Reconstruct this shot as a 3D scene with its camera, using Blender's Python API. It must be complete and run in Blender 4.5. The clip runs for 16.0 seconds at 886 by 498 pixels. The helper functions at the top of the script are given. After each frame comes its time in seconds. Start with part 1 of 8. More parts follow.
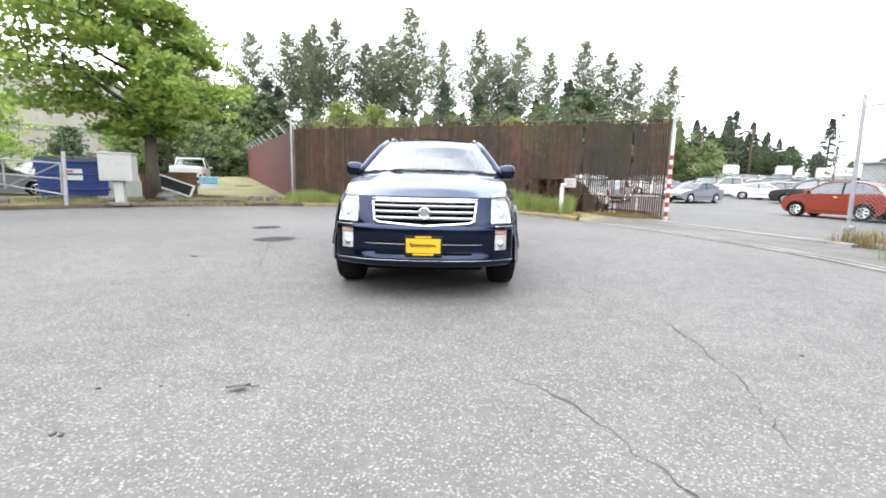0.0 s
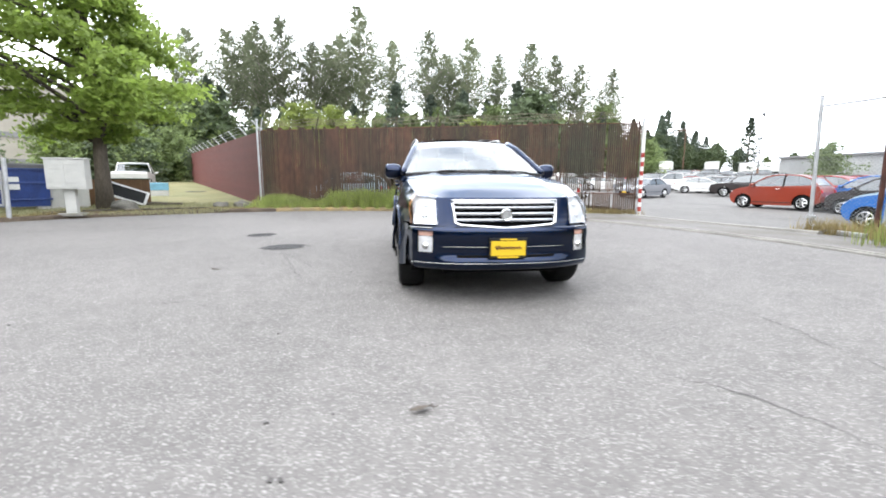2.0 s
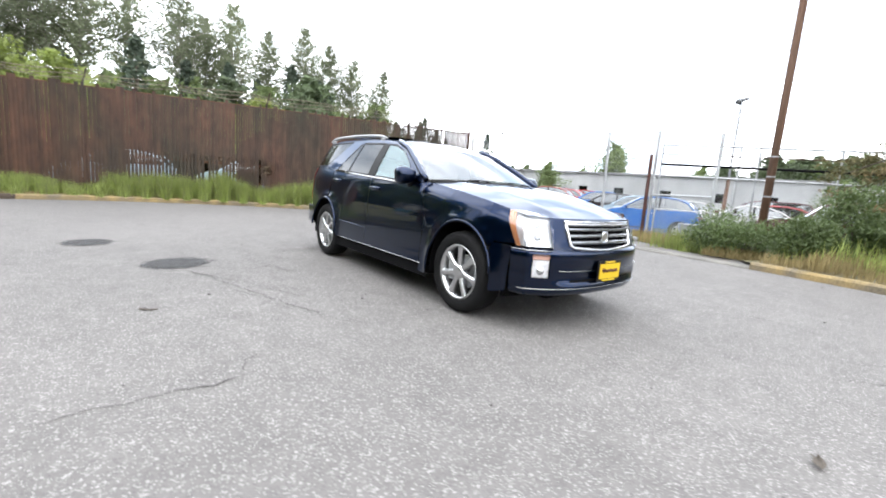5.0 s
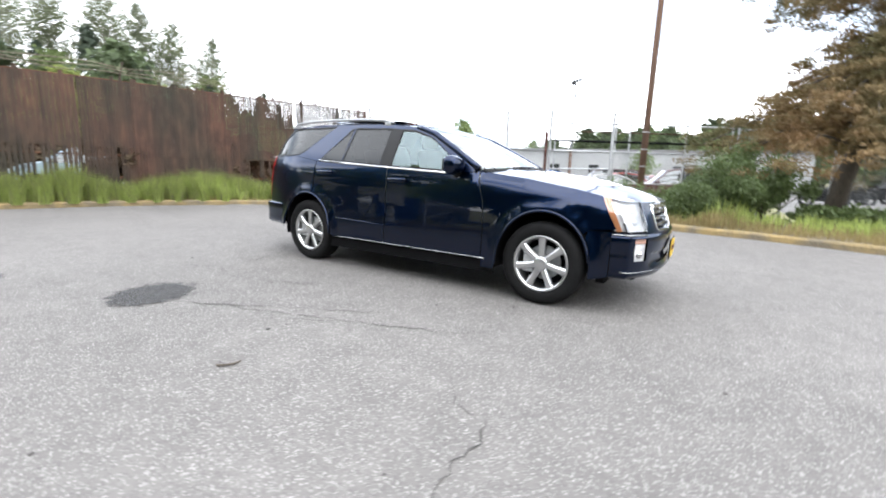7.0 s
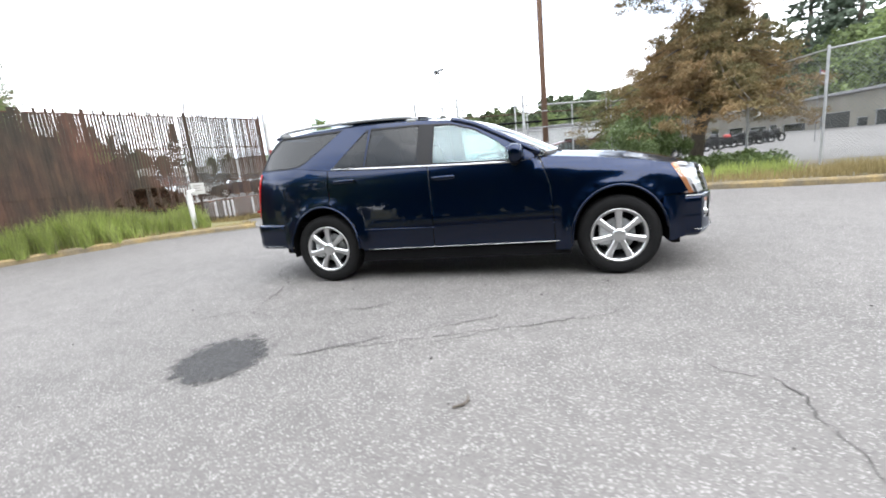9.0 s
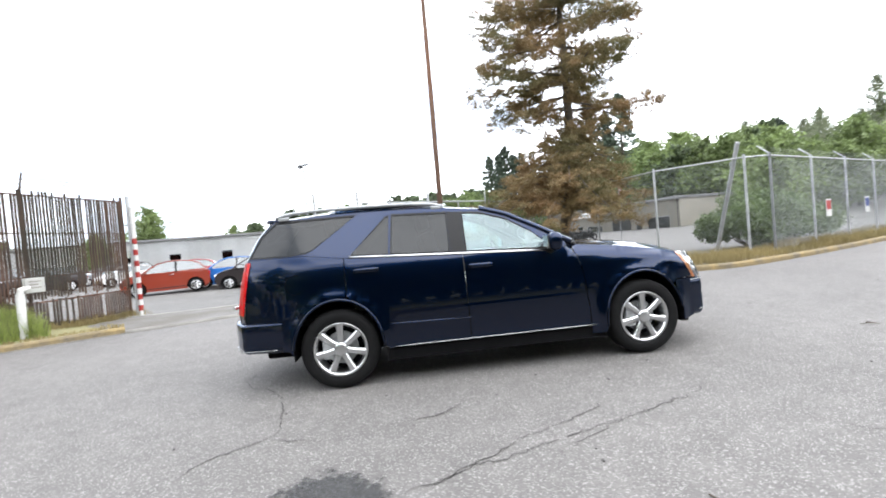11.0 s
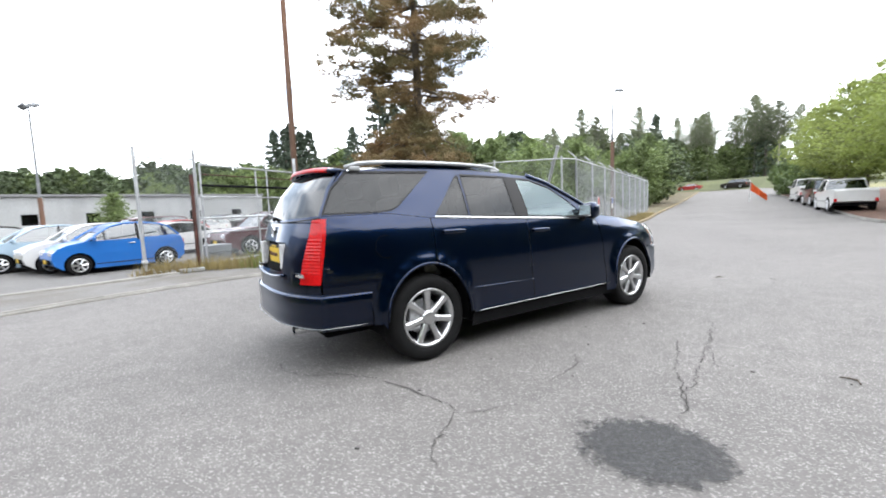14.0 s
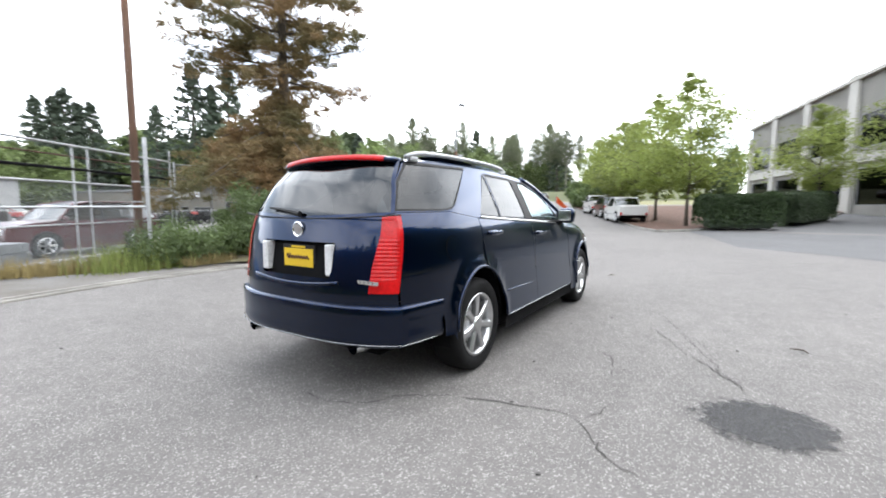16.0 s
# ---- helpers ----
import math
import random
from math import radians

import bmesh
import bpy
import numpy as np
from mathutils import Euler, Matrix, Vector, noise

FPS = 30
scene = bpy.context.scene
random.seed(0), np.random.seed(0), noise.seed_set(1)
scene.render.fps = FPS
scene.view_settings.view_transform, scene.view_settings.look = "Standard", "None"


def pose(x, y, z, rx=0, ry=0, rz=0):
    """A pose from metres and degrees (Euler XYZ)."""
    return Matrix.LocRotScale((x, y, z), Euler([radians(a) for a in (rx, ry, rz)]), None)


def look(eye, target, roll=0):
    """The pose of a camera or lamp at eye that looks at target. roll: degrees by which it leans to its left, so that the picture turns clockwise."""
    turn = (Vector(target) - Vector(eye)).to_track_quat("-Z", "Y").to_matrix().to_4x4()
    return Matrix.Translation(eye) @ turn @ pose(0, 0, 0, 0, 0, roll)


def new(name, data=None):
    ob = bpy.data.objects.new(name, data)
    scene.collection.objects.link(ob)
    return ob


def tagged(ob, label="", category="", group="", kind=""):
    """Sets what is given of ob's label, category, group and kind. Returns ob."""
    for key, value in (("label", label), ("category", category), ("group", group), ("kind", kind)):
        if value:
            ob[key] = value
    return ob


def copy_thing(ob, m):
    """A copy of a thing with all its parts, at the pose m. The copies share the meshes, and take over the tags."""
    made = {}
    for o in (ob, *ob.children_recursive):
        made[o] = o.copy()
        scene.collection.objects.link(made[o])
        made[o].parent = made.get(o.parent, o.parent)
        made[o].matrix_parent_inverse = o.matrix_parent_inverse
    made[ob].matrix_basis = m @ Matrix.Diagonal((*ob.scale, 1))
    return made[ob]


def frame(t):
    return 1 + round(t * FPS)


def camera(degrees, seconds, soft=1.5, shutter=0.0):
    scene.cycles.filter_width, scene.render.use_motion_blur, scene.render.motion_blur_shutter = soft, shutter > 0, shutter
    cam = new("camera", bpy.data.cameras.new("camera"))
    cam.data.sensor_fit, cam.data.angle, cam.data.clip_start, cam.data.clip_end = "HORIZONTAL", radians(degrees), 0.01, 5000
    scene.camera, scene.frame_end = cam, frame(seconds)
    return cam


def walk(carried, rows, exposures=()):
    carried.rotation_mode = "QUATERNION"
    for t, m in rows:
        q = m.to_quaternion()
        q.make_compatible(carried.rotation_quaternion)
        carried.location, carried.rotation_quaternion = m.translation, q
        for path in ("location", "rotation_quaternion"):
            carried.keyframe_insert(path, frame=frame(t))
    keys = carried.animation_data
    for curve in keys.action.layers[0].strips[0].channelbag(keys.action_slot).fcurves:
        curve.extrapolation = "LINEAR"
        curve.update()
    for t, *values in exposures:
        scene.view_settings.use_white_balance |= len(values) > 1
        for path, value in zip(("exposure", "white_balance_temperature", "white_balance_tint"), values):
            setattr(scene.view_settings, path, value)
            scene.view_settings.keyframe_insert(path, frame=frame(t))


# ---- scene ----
cam = camera(91.8, 16.0, soft=1.8, shutter=0.5)
PATH = [
    (0, (0.165, -6.055, 1.066), (0.168, -4.08, 0.753), 1.3),
    (0.5, (0.114, -6.043, 1.061), (0.16, -4.068, 0.747), 2.7),
    (1, (-0.159, -6.066, 1.054), (-0.014, -4.093, 0.762), 2.6),
    (1.5, (-0.531, -6.053, 1.05), (-0.306, -4.087, 0.762), 1.8),
    (2, (-0.967, -5.89, 1.06), (-0.735, -3.928, 0.752), 0.1),
    (2.5, (-1.428, -5.751, 1.065), (-0.996, -3.82, 0.775), 3.8),
    (3, (-1.854, -5.54, 1.079), (-1.249, -3.657, 0.781), 4.0),
    (3.5, (-2.272, -5.317, 1.094), (-1.499, -3.493, 0.816), 4.4),
    (4, (-2.69, -5.068, 1.103), (-1.69, -3.375, 0.737), 2.4),
    (4.5, (-3.032, -4.72, 1.121), (-1.91, -3.099, 0.78), 2.8),
    (7, (-4.424, -2.716, 1.149), (-2.763, -1.663, 0.783), 1.8),
    (7.5, (-4.664, -2.268, 1.149), (-2.935, -1.363, 0.713), -2.6),
    (8, (-4.79, -1.85, 1.181), (-3.03, -0.987, 0.784), -3.9),
    (8.5, (-4.935, -1.411, 1.181), (-3.074, -0.784, 0.799), -4.6),
    (9, (-4.998, -0.961, 1.194), (-3.112, -0.432, 0.789), -5.8),
    (9.5, (-4.996, -0.52, 1.24), (-3.044, -0.19, 0.95), -5.4),
    (12, (-4.762, 1.773, 1.297), (-2.836, 1.238, 1.224), -3.1),
    (12.5, (-4.631, 2.211, 1.292), (-2.775, 1.475, 1.174), -1.0),
    (13, (-4.39, 2.591, 1.296), (-2.601, 1.708, 1.159), 0.3),
    (13.5, (-4.168, 3.01, 1.285), (-2.466, 1.975, 1.112), -1.2),
    (14, (-3.879, 3.37, 1.269), (-2.239, 2.24, 1.083), -2.3),
    (14.5, (-3.559, 3.674, 1.276), (-2.041, 2.381, 1.128), -1.4),
    (15, (-3.201, 3.956, 1.275), (-1.834, 2.506, 1.105), -1.7),
    (15.5, (-2.815, 4.167, 1.284), (-1.554, 2.623, 1.115), -0.9),
    (16, (-2.437, 4.429, 1.28), (-1.368, 2.75, 1.088), 0.1),
]
walk(cam, [(t, look(eye, target, roll)) for t, eye, target, roll in PATH], [(0.0, 0.885), (9.5, 0.90), (12.0, 0.775), (16.0, 0.73)])

# ---- light: bright overcast sky, faint wide sun ----
world = bpy.data.worlds.new("overcast_sky")
scene.world = world
world.use_nodes = True
wn, wl = world.node_tree.nodes, world.node_tree.links
wn.clear()
w_out, w_bg = wn.new("ShaderNodeOutputWorld"), wn.new("ShaderNodeBackground")
w_sky = wn.new("ShaderNodeTexSky")
w_sky.sky_type, w_sky.sun_disc = "NISHITA", False
w_sky.sun_elevation, w_sky.sun_rotation, w_sky.dust_density = radians(52), radians(200), 2.0
w_co, w_map, w_noise = wn.new("ShaderNodeTexCoord"), wn.new("ShaderNodeMapping"), wn.new("ShaderNodeTexNoise")
w_map.inputs["Scale"].default_value = (1.0, 1.0, 3.2)
w_noise.inputs["Scale"].default_value, w_noise.inputs["Detail"].default_value = 1.7, 6.0
w_ramp = wn.new("ShaderNodeValToRGB")
w_ramp.color_ramp.elements[0].position, w_ramp.color_ramp.elements[0].color = 0.38, (0.33, 0.37, 0.42, 1)
w_ramp.color_ramp.elements[1].position, w_ramp.color_ramp.elements[1].color = 0.55, (1.0, 1.0, 1.0, 1)
w_gain, w_mix = wn.new("ShaderNodeMix"), wn.new("ShaderNodeMix")
w_gain.data_type = w_mix.data_type = "RGBA"
w_gain.blend_type = "MULTIPLY"
w_gain.inputs[0].default_value = 1.0
w_gain.inputs[7].default_value = (13.4, 13.8, 14.6, 1)
w_mix.inputs[0].default_value = 0.88
wl.new(w_co.outputs["Generated"], w_map.inputs["Vector"])
wl.new(w_map.outputs["Vector"], w_noise.inputs["Vector"])
wl.new(w_noise.outputs["Fac"], w_ramp.inputs["Fac"])
wl.new(w_ramp.outputs["Color"], w_gain.inputs[6])
wl.new(w_sky.outputs["Color"], w_mix.inputs[6])
wl.new(w_gain.outputs[2], w_mix.inputs[7])
wl.new(w_mix.outputs[2], w_bg.inputs["Color"])
w_bg.inputs["Strength"].default_value = 0.222
wl.new(w_bg.outputs["Background"], w_out.inputs["Surface"])

sun = new("sun", bpy.data.lights.new("sun", "SUN"))
sun.data.energy, sun.data.angle, sun.data.color = 1.5, radians(95), (1.0, 0.97, 0.92)
sun.matrix_world = look((0, 0, 30), (8, 14, 0))


# ---- materials ----
def mat(name, base, rough=0.6, metal=0.0, vary=0.25, tint=None, scale=3.0, fine=60.0, bump=0.0, bump_scale=80.0,
        coat=0.0, spec=0.5, rand=0.0, leaf=0.0, stretch=(1, 1, 1), alpha=1.0, placed=False):
    """A painted, stained or grown surface: two sizes of noise over a base colour, fine relief, random shade by object."""
    m = bpy.data.materials.new(name)
    m.use_nodes = True
    n, l = m.node_tree.nodes, m.node_tree.links
    b, out = n["Principled BSDF"], n["Material Output"]
    co, mp = n.new("ShaderNodeTexCoord"), n.new("ShaderNodeMapping")
    mp.inputs["Scale"].default_value = stretch
    spot = n.new("ShaderNodeNewGeometry").outputs["Position"] if placed else co.outputs["Object"]
    l.new(spot, mp.inputs["Vector"])
    tint = tint or tuple(c * (1 - vary) for c in base)

    def tex(s, detail):
        t = n.new("ShaderNodeTexNoise")
        t.inputs["Scale"].default_value, t.inputs["Detail"].default_value = s, detail
        l.new(mp.outputs["Vector"], t.inputs["Vector"])
        return t

    def mixed(kind, fac, a, c):
        x = n.new("ShaderNodeMix")
        x.data_type, x.blend_type = "RGBA", kind
        for value, slot in ((fac, 0), (a, 6), (c, 7)):
            if hasattr(value, "links"):
                l.new(value, x.inputs[slot])
            elif slot == 0:
                x.inputs[slot].default_value = value
            else:
                x.inputs[slot].default_value = (*value, 1) if len(value) == 3 else value
        return x.outputs[2]

    def ramp(value, lo, hi):
        r = n.new("ShaderNodeMapRange")
        r.inputs["From Min"].default_value, r.inputs["From Max"].default_value = lo, hi
        l.new(value, r.inputs["Value"])
        return r.outputs["Result"]

    big, small = tex(scale, 5.0), tex(fine, 3.0)
    colour = mixed("MIX", ramp(big.outputs["Fac"], 0.35, 0.65), base, tint)
    grain = n.new("ShaderNodeMapRange")
    grain.inputs["From Min"].default_value, grain.inputs["From Max"].default_value = 0.3, 0.7
    grain.inputs["To Min"].default_value, grain.inputs["To Max"].default_value = 1 - vary * 0.6, 1 + vary * 0.6
    l.new(small.outputs["Fac"], grain.inputs["Value"])
    colour = mixed("MULTIPLY", 1.0, colour, grain.outputs["Result"])
    if rand:
        info = n.new("ShaderNodeObjectInfo")
        geo = n.new("ShaderNodeNewGeometry")
        add = n.new("ShaderNodeMath")
        add.operation = "ADD"
        l.new(info.outputs["Random"], add.inputs[0])
        l.new(geo.outputs["Random Per Island"], add.inputs[1])
        shade = n.new("ShaderNodeMapRange")
        shade.inputs["From Max"].default_value = 2.0
        shade.inputs["To Min"].default_value, shade.inputs["To Max"].default_value = 1 - rand, 1 + rand
        l.new(add.outputs["Value"], shade.inputs["Value"])
        colour = mixed("MULTIPLY", 1.0, colour, shade.outputs["Result"])
    l.new(colour, b.inputs["Base Color"])
    b.inputs["Roughness"].default_value, b.inputs["Metallic"].default_value = rough, metal
    b.inputs["Specular IOR Level"].default_value, b.inputs["Coat Weight"].default_value = spec, coat
    b.inputs["Coat Roughness"].default_value, b.inputs["Coat IOR"].default_value = 0.03, 1.5
    b.inputs["Alpha"].default_value = alpha
    if bump:
        rel, bp = tex(bump_scale, 4.0), n.new("ShaderNodeBump")
        bp.inputs["Strength"].default_value, bp.inputs["Distance"].default_value = bump, 0.02
        l.new(rel.outputs["Fac"], bp.inputs["Height"])
        l.new(bp.outputs["Normal"], b.inputs["Normal"])
    if leaf:
        tr, ms = n.new("ShaderNodeBsdfTranslucent"), n.new("ShaderNodeMixShader")
        l.new(colour, tr.inputs["Color"])
        ms.inputs["Fac"].default_value = leaf
        l.new(b.outputs["BSDF"], ms.inputs[1])
        l.new(tr.outputs["BSDF"], ms.inputs[2])
        l.new(ms.outputs["Shader"], out.inputs["Surface"])
    return m


def asphalt_material(name, base, speck, dark):
    """Worn asphalt: pale chips in a grey binder, wide stains and small pits."""
    m = mat(name, base, rough=0.85, vary=0.16, scale=0.35, fine=4.0, spec=0.3)
    n, l = m.node_tree.nodes, m.node_tree.links
    b = n["Principled BSDF"]
    co = n.new("ShaderNodeTexCoord")
    old = b.inputs["Base Color"].links[0].from_socket
    chips, pits = n.new("ShaderNodeTexVoronoi"), n.new("ShaderNodeTexVoronoi")
    chips.inputs["Scale"].default_value, pits.inputs["Scale"].default_value = 125.0, 38.0
    for v in (chips, pits):
        l.new(co.outputs["Object"], v.inputs["Vector"])
    sep, sep2 = n.new("ShaderNodeSeparateColor"), n.new("ShaderNodeSeparateColor")
    l.new(chips.outputs["Color"], sep.inputs["Color"])
    l.new(pits.outputs["Color"], sep2.inputs["Color"])

    def step(v, lo, hi, top):
        r = n.new("ShaderNodeMapRange")
        r.inputs["From Min"].default_value, r.inputs["From Max"].default_value = lo, hi
        r.inputs["To Max"].default_value = top
        l.new(v, r.inputs["Value"])
        return r.outputs["Result"]

    def over(fac, a, col):
        x = n.new("ShaderNodeMix")
        x.data_type = "RGBA"
        l.new(fac, x.inputs[0])
        l.new(a, x.inputs[6])
        x.inputs[7].default_value = (*col, 1)
        return x.outputs[2]

    c = over(step(sep2.outputs["Green"], 0.55, 1.0, 0.16), old, dark)
    c = over(step(sep.outputs["Red"], 0.80, 1.0, 0.62), c, speck)
    c = over(step(sep.outputs["Blue"], 0.84, 1.0, 0.35), c, dark)
    l.new(c, b.inputs["Base Color"])
    bp = n.new("ShaderNodeBump")
    bp.inputs["Strength"].default_value, bp.inputs["Distance"].default_value = 0.5, 0.006
    l.new(sep.outputs["Green"], bp.inputs["Height"])
    l.new(bp.outputs["Normal"], b.inputs["Normal"])
    return m


def glass_material(name, colour, rough=0.0, ior=1.5, sheen=(0.97, 0.99, 1.0)):
    """Window glass: light passes in the tint's colour, and the surface mirrors more at a flat angle."""
    m = bpy.data.materials.new(name)
    m.use_nodes = True
    n, l = m.node_tree.nodes, m.node_tree.links
    out = n["Material Output"]
    n.remove(n["Principled BSDF"])
    tr, gl, fr, ms = n.new("ShaderNodeBsdfTransparent"), n.new("ShaderNodeBsdfGlossy"), n.new("ShaderNodeFresnel"), n.new("ShaderNodeMixShader")
    tr.inputs["Color"].default_value = (*colour, 1)
    gl.inputs["Roughness"].default_value = rough
    gl.inputs["Color"].default_value = (*sheen, 1)
    fr.inputs["IOR"].default_value = ior
    l.new(fr.outputs["Fac"], ms.inputs["Fac"])
    l.new(tr.outputs["BSDF"], ms.inputs[1])
    l.new(gl.outputs["BSDF"], ms.inputs[2])
    l.new(ms.outputs["Shader"], out.inputs["Surface"])
    return m


ASPHALT = asphalt_material("worn_asphalt", (0.129, 0.1215, 0.1155), (0.36, 0.35, 0.335), (0.036, 0.0355, 0.035))
YARD = asphalt_material("yard_asphalt", (0.122, 0.117, 0.110), (0.251, 0.244, 0.237), (0.0264, 0.0264, 0.0264))
PATCH = asphalt_material("damp_asphalt", (0.043, 0.043, 0.044), (0.135, 0.138, 0.14), (0.0106, 0.0106, 0.0106))
CRACK = mat("crack_dirt", (0.056, 0.053, 0.049), 0.95, vary=0.5, scale=9, fine=120)
CONCRETE = mat("weathered_concrete", (0.238, 0.228, 0.205), 0.9, vary=0.35, scale=2, fine=40, bump=0.4)
KERB_YELLOW = mat("worn_yellow_kerb_paint", (0.238, 0.172, 0.0726), 0.85, tint=(0.132, 0.109, 0.0726), vary=0.35, scale=2.5, fine=30, bump=0.4)
EARTH = mat("dry_earth", (0.125, 0.099, 0.066), 0.95, tint=(0.0792, 0.0726, 0.033), vary=0.4, scale=0.8, fine=20, bump=0.6, bump_scale=20)
LAWN = mat("patchy_lawn", (0.185, 0.165, 0.0759), 0.95, tint=(0.119, 0.125, 0.0495), vary=0.4, scale=0.5, fine=30, bump=0.6, bump_scale=30)
BARK_CHIPS = mat("bark_mulch", (0.106, 0.0528, 0.033), 0.95, vary=0.5, scale=3, fine=50, bump=0.7, bump_scale=40)
GRASS = mat("tall_grass", (0.30, 0.365, 0.095), 0.7, vary=0.3, rand=0.55, scale=0.6, leaf=0.4)
STRAW = mat("straw_grass", (0.277, 0.218, 0.0924), 0.8, vary=0.3, rand=0.3, scale=0.8, leaf=0.25)
SEED = mat("grass_seed_heads", (0.224, 0.218, 0.112), 0.8, vary=0.3, rand=0.25, leaf=0.3)
LEAF_LIME = mat("maple_leaves", (0.335, 0.455, 0.098), 0.55, vary=0.25, rand=0.45, scale=0.5, leaf=0.6)
LEAF_FRESH = mat("street_tree_leaves", (0.235, 0.285, 0.072), 0.55, vary=0.25, rand=0.4, scale=0.4, leaf=0.5)
LEAF_MID = mat("shrub_leaves", (0.109, 0.155, 0.0528), 0.6, vary=0.3, rand=0.4, scale=0.7, leaf=0.35)
# distant trees: haze is put into these three leaf colours, so they stand paler
LEAF_DARK = mat("dark_leaves", (0.082, 0.112, 0.052), 0.7, vary=0.4, rand=0.5, scale=0.2, leaf=0.25)
LEAF_POPLAR = mat("poplar_leaves", (0.172, 0.198, 0.115), 0.65, vary=0.35, rand=0.5, scale=0.12, leaf=0.35)
LEAF_WOOD = mat("hazed_woodland_leaves", (0.155, 0.205, 0.072), 0.65, vary=0.35, rand=0.5, scale=0.3, leaf=0.35)
HEDGE = mat("hedge_leaves", (0.0363, 0.0627, 0.0198), 0.6, vary=0.3, rand=0.5, scale=0.8, leaf=0.2)
NEEDLES = mat("brown_pine_needles", (0.225, 0.140, 0.066), 0.8, tint=(0.105, 0.098, 0.042), vary=0.5, rand=0.45, scale=0.5, leaf=0.3)
# lifted for distance haze too; also fills the hedge cores
CONIFER = mat("conifer_needles", (0.062, 0.086, 0.056), 0.8, vary=0.4, rand=0.5, scale=0.2, leaf=0.1)
BROWN_THICKET = mat("brown_thicket_leaves", (0.085, 0.052, 0.03), 0.8, tint=(0.04, 0.04, 0.018), vary=0.4, rand=0.5, scale=0.8, leaf=0.15)
BARK = mat("grey_bark", (0.0924, 0.0759, 0.0594), 0.95, vary=0.45, scale=3, fine=30, bump=0.7, bump_scale=25, stretch=(1, 1, 0.25))
BIRCH = mat("pale_bark", (0.33, 0.31, 0.27), 0.9, vary=0.5, scale=1.0, fine=8)
POLE_WOOD = mat("creosoted_orange_wood", (0.139, 0.0693, 0.0409), 0.85, tint=(0.0891, 0.0594, 0.0429), vary=0.35, scale=2, fine=25, bump=0.4, stretch=(1, 1, 0.1))
SLAT = mat("rusty_brown_slat", (0.058, 0.0265, 0.0155), 0.8, tint=(0.0225, 0.0185, 0.0105), vary=0.6, rand=0.45, scale=0.9, fine=7, bump=0.3, stretch=(1, 1, 0.38), placed=True)
PALE_WIRE = mat("dull_tan_wire", (0.20, 0.165, 0.12), 0.8, vary=0.3)
SLAT_RED = mat("oxide_red_board", (0.112, 0.0264, 0.0211), 0.75, tint=(0.0627, 0.0172, 0.0145), vary=0.3, rand=0.15, scale=0.7, fine=12, stretch=(1, 1, 0.3))
LAMP_STEEL = mat("dull_grey_enamel", (0.20, 0.21, 0.22), 0.55, vary=0.2, scale=3)
GALV = mat("galvanised_steel", (0.46, 0.47, 0.48), 0.5, metal=0.6, vary=0.25, scale=4, fine=50)
WIRE = mat("galvanised_wire", (0.24, 0.255, 0.26), 0.55, metal=0.5, vary=0.2)
RUST = mat("rusted_steel", (0.132, 0.0528, 0.0264), 0.85, metal=0.2, vary=0.45, scale=6, fine=60, bump=0.3)
DEEP_RUST = mat("deep_brown_rust", (0.075, 0.028, 0.02), 0.9, vary=0.5, scale=4, fine=40, bump=0.3)
BLACK_BAR = mat("black_weathered_steel", (0.0066, 0.0066, 0.00726), 0.85, spec=0.1, vary=0.4, scale=4)
WHITE_PAINT = mat("white_paint", (0.592, 0.592, 0.576), 0.55, vary=0.12, scale=2, fine=20)
RED_PAINT = mat("red_paint", (0.317, 0.0231, 0.0165), 0.5, vary=0.2, scale=4)
BLUE_SKIP = mat("blue_painted_steel", (0.015, 0.042, 0.185), 0.5, vary=0.3, scale=2, fine=20)
BLACK_PLASTIC = mat("black_plastic", (0.00792, 0.00792, 0.00858), 0.55, spec=0.25, vary=0.3)
BEIGE_BOX = mat("beige_enamel", (0.396, 0.396, 0.37), 0.5, vary=0.12, scale=4)
BROWN_PLY = mat("brown_plywood", (0.178, 0.099, 0.0528), 0.85, vary=0.35, scale=3, stretch=(1, 1, 0.2))
STONE = mat("grey_boulder", (0.132, 0.125, 0.109), 0.95, vary=0.45, scale=3, fine=30, bump=0.6)
ORANGE_CLOTH = mat("orange_barrier", (0.561, 0.106, 0.0198), 0.7, vary=0.15)


# ---- builders ----
def mesh_object(name, bm, material, smooth=False):
    me = bpy.data.meshes.new(name)
    bm.to_mesh(me)
    bm.free()
    me.materials.append(material)
    if smooth:
        me.shade_smooth()
    return new(name, me)


def part(name, bm, material, parent, label="", smooth=False):
    ob = mesh_object(name, bm, material, smooth)
    ob.parent = parent
    return tagged(ob, label)


def thing(name, label, category, group="", at=None, kind=""):
    ob = new(name)
    ob.empty_display_size = 0.2
    if at is not None:
        ob.matrix_basis = at
    return tagged(ob, label, category, group, kind)


def structure(name, bm, material, label="", category="", smooth=False):
    return tagged(mesh_object(name, bm, material, smooth), label, category, kind="structure")


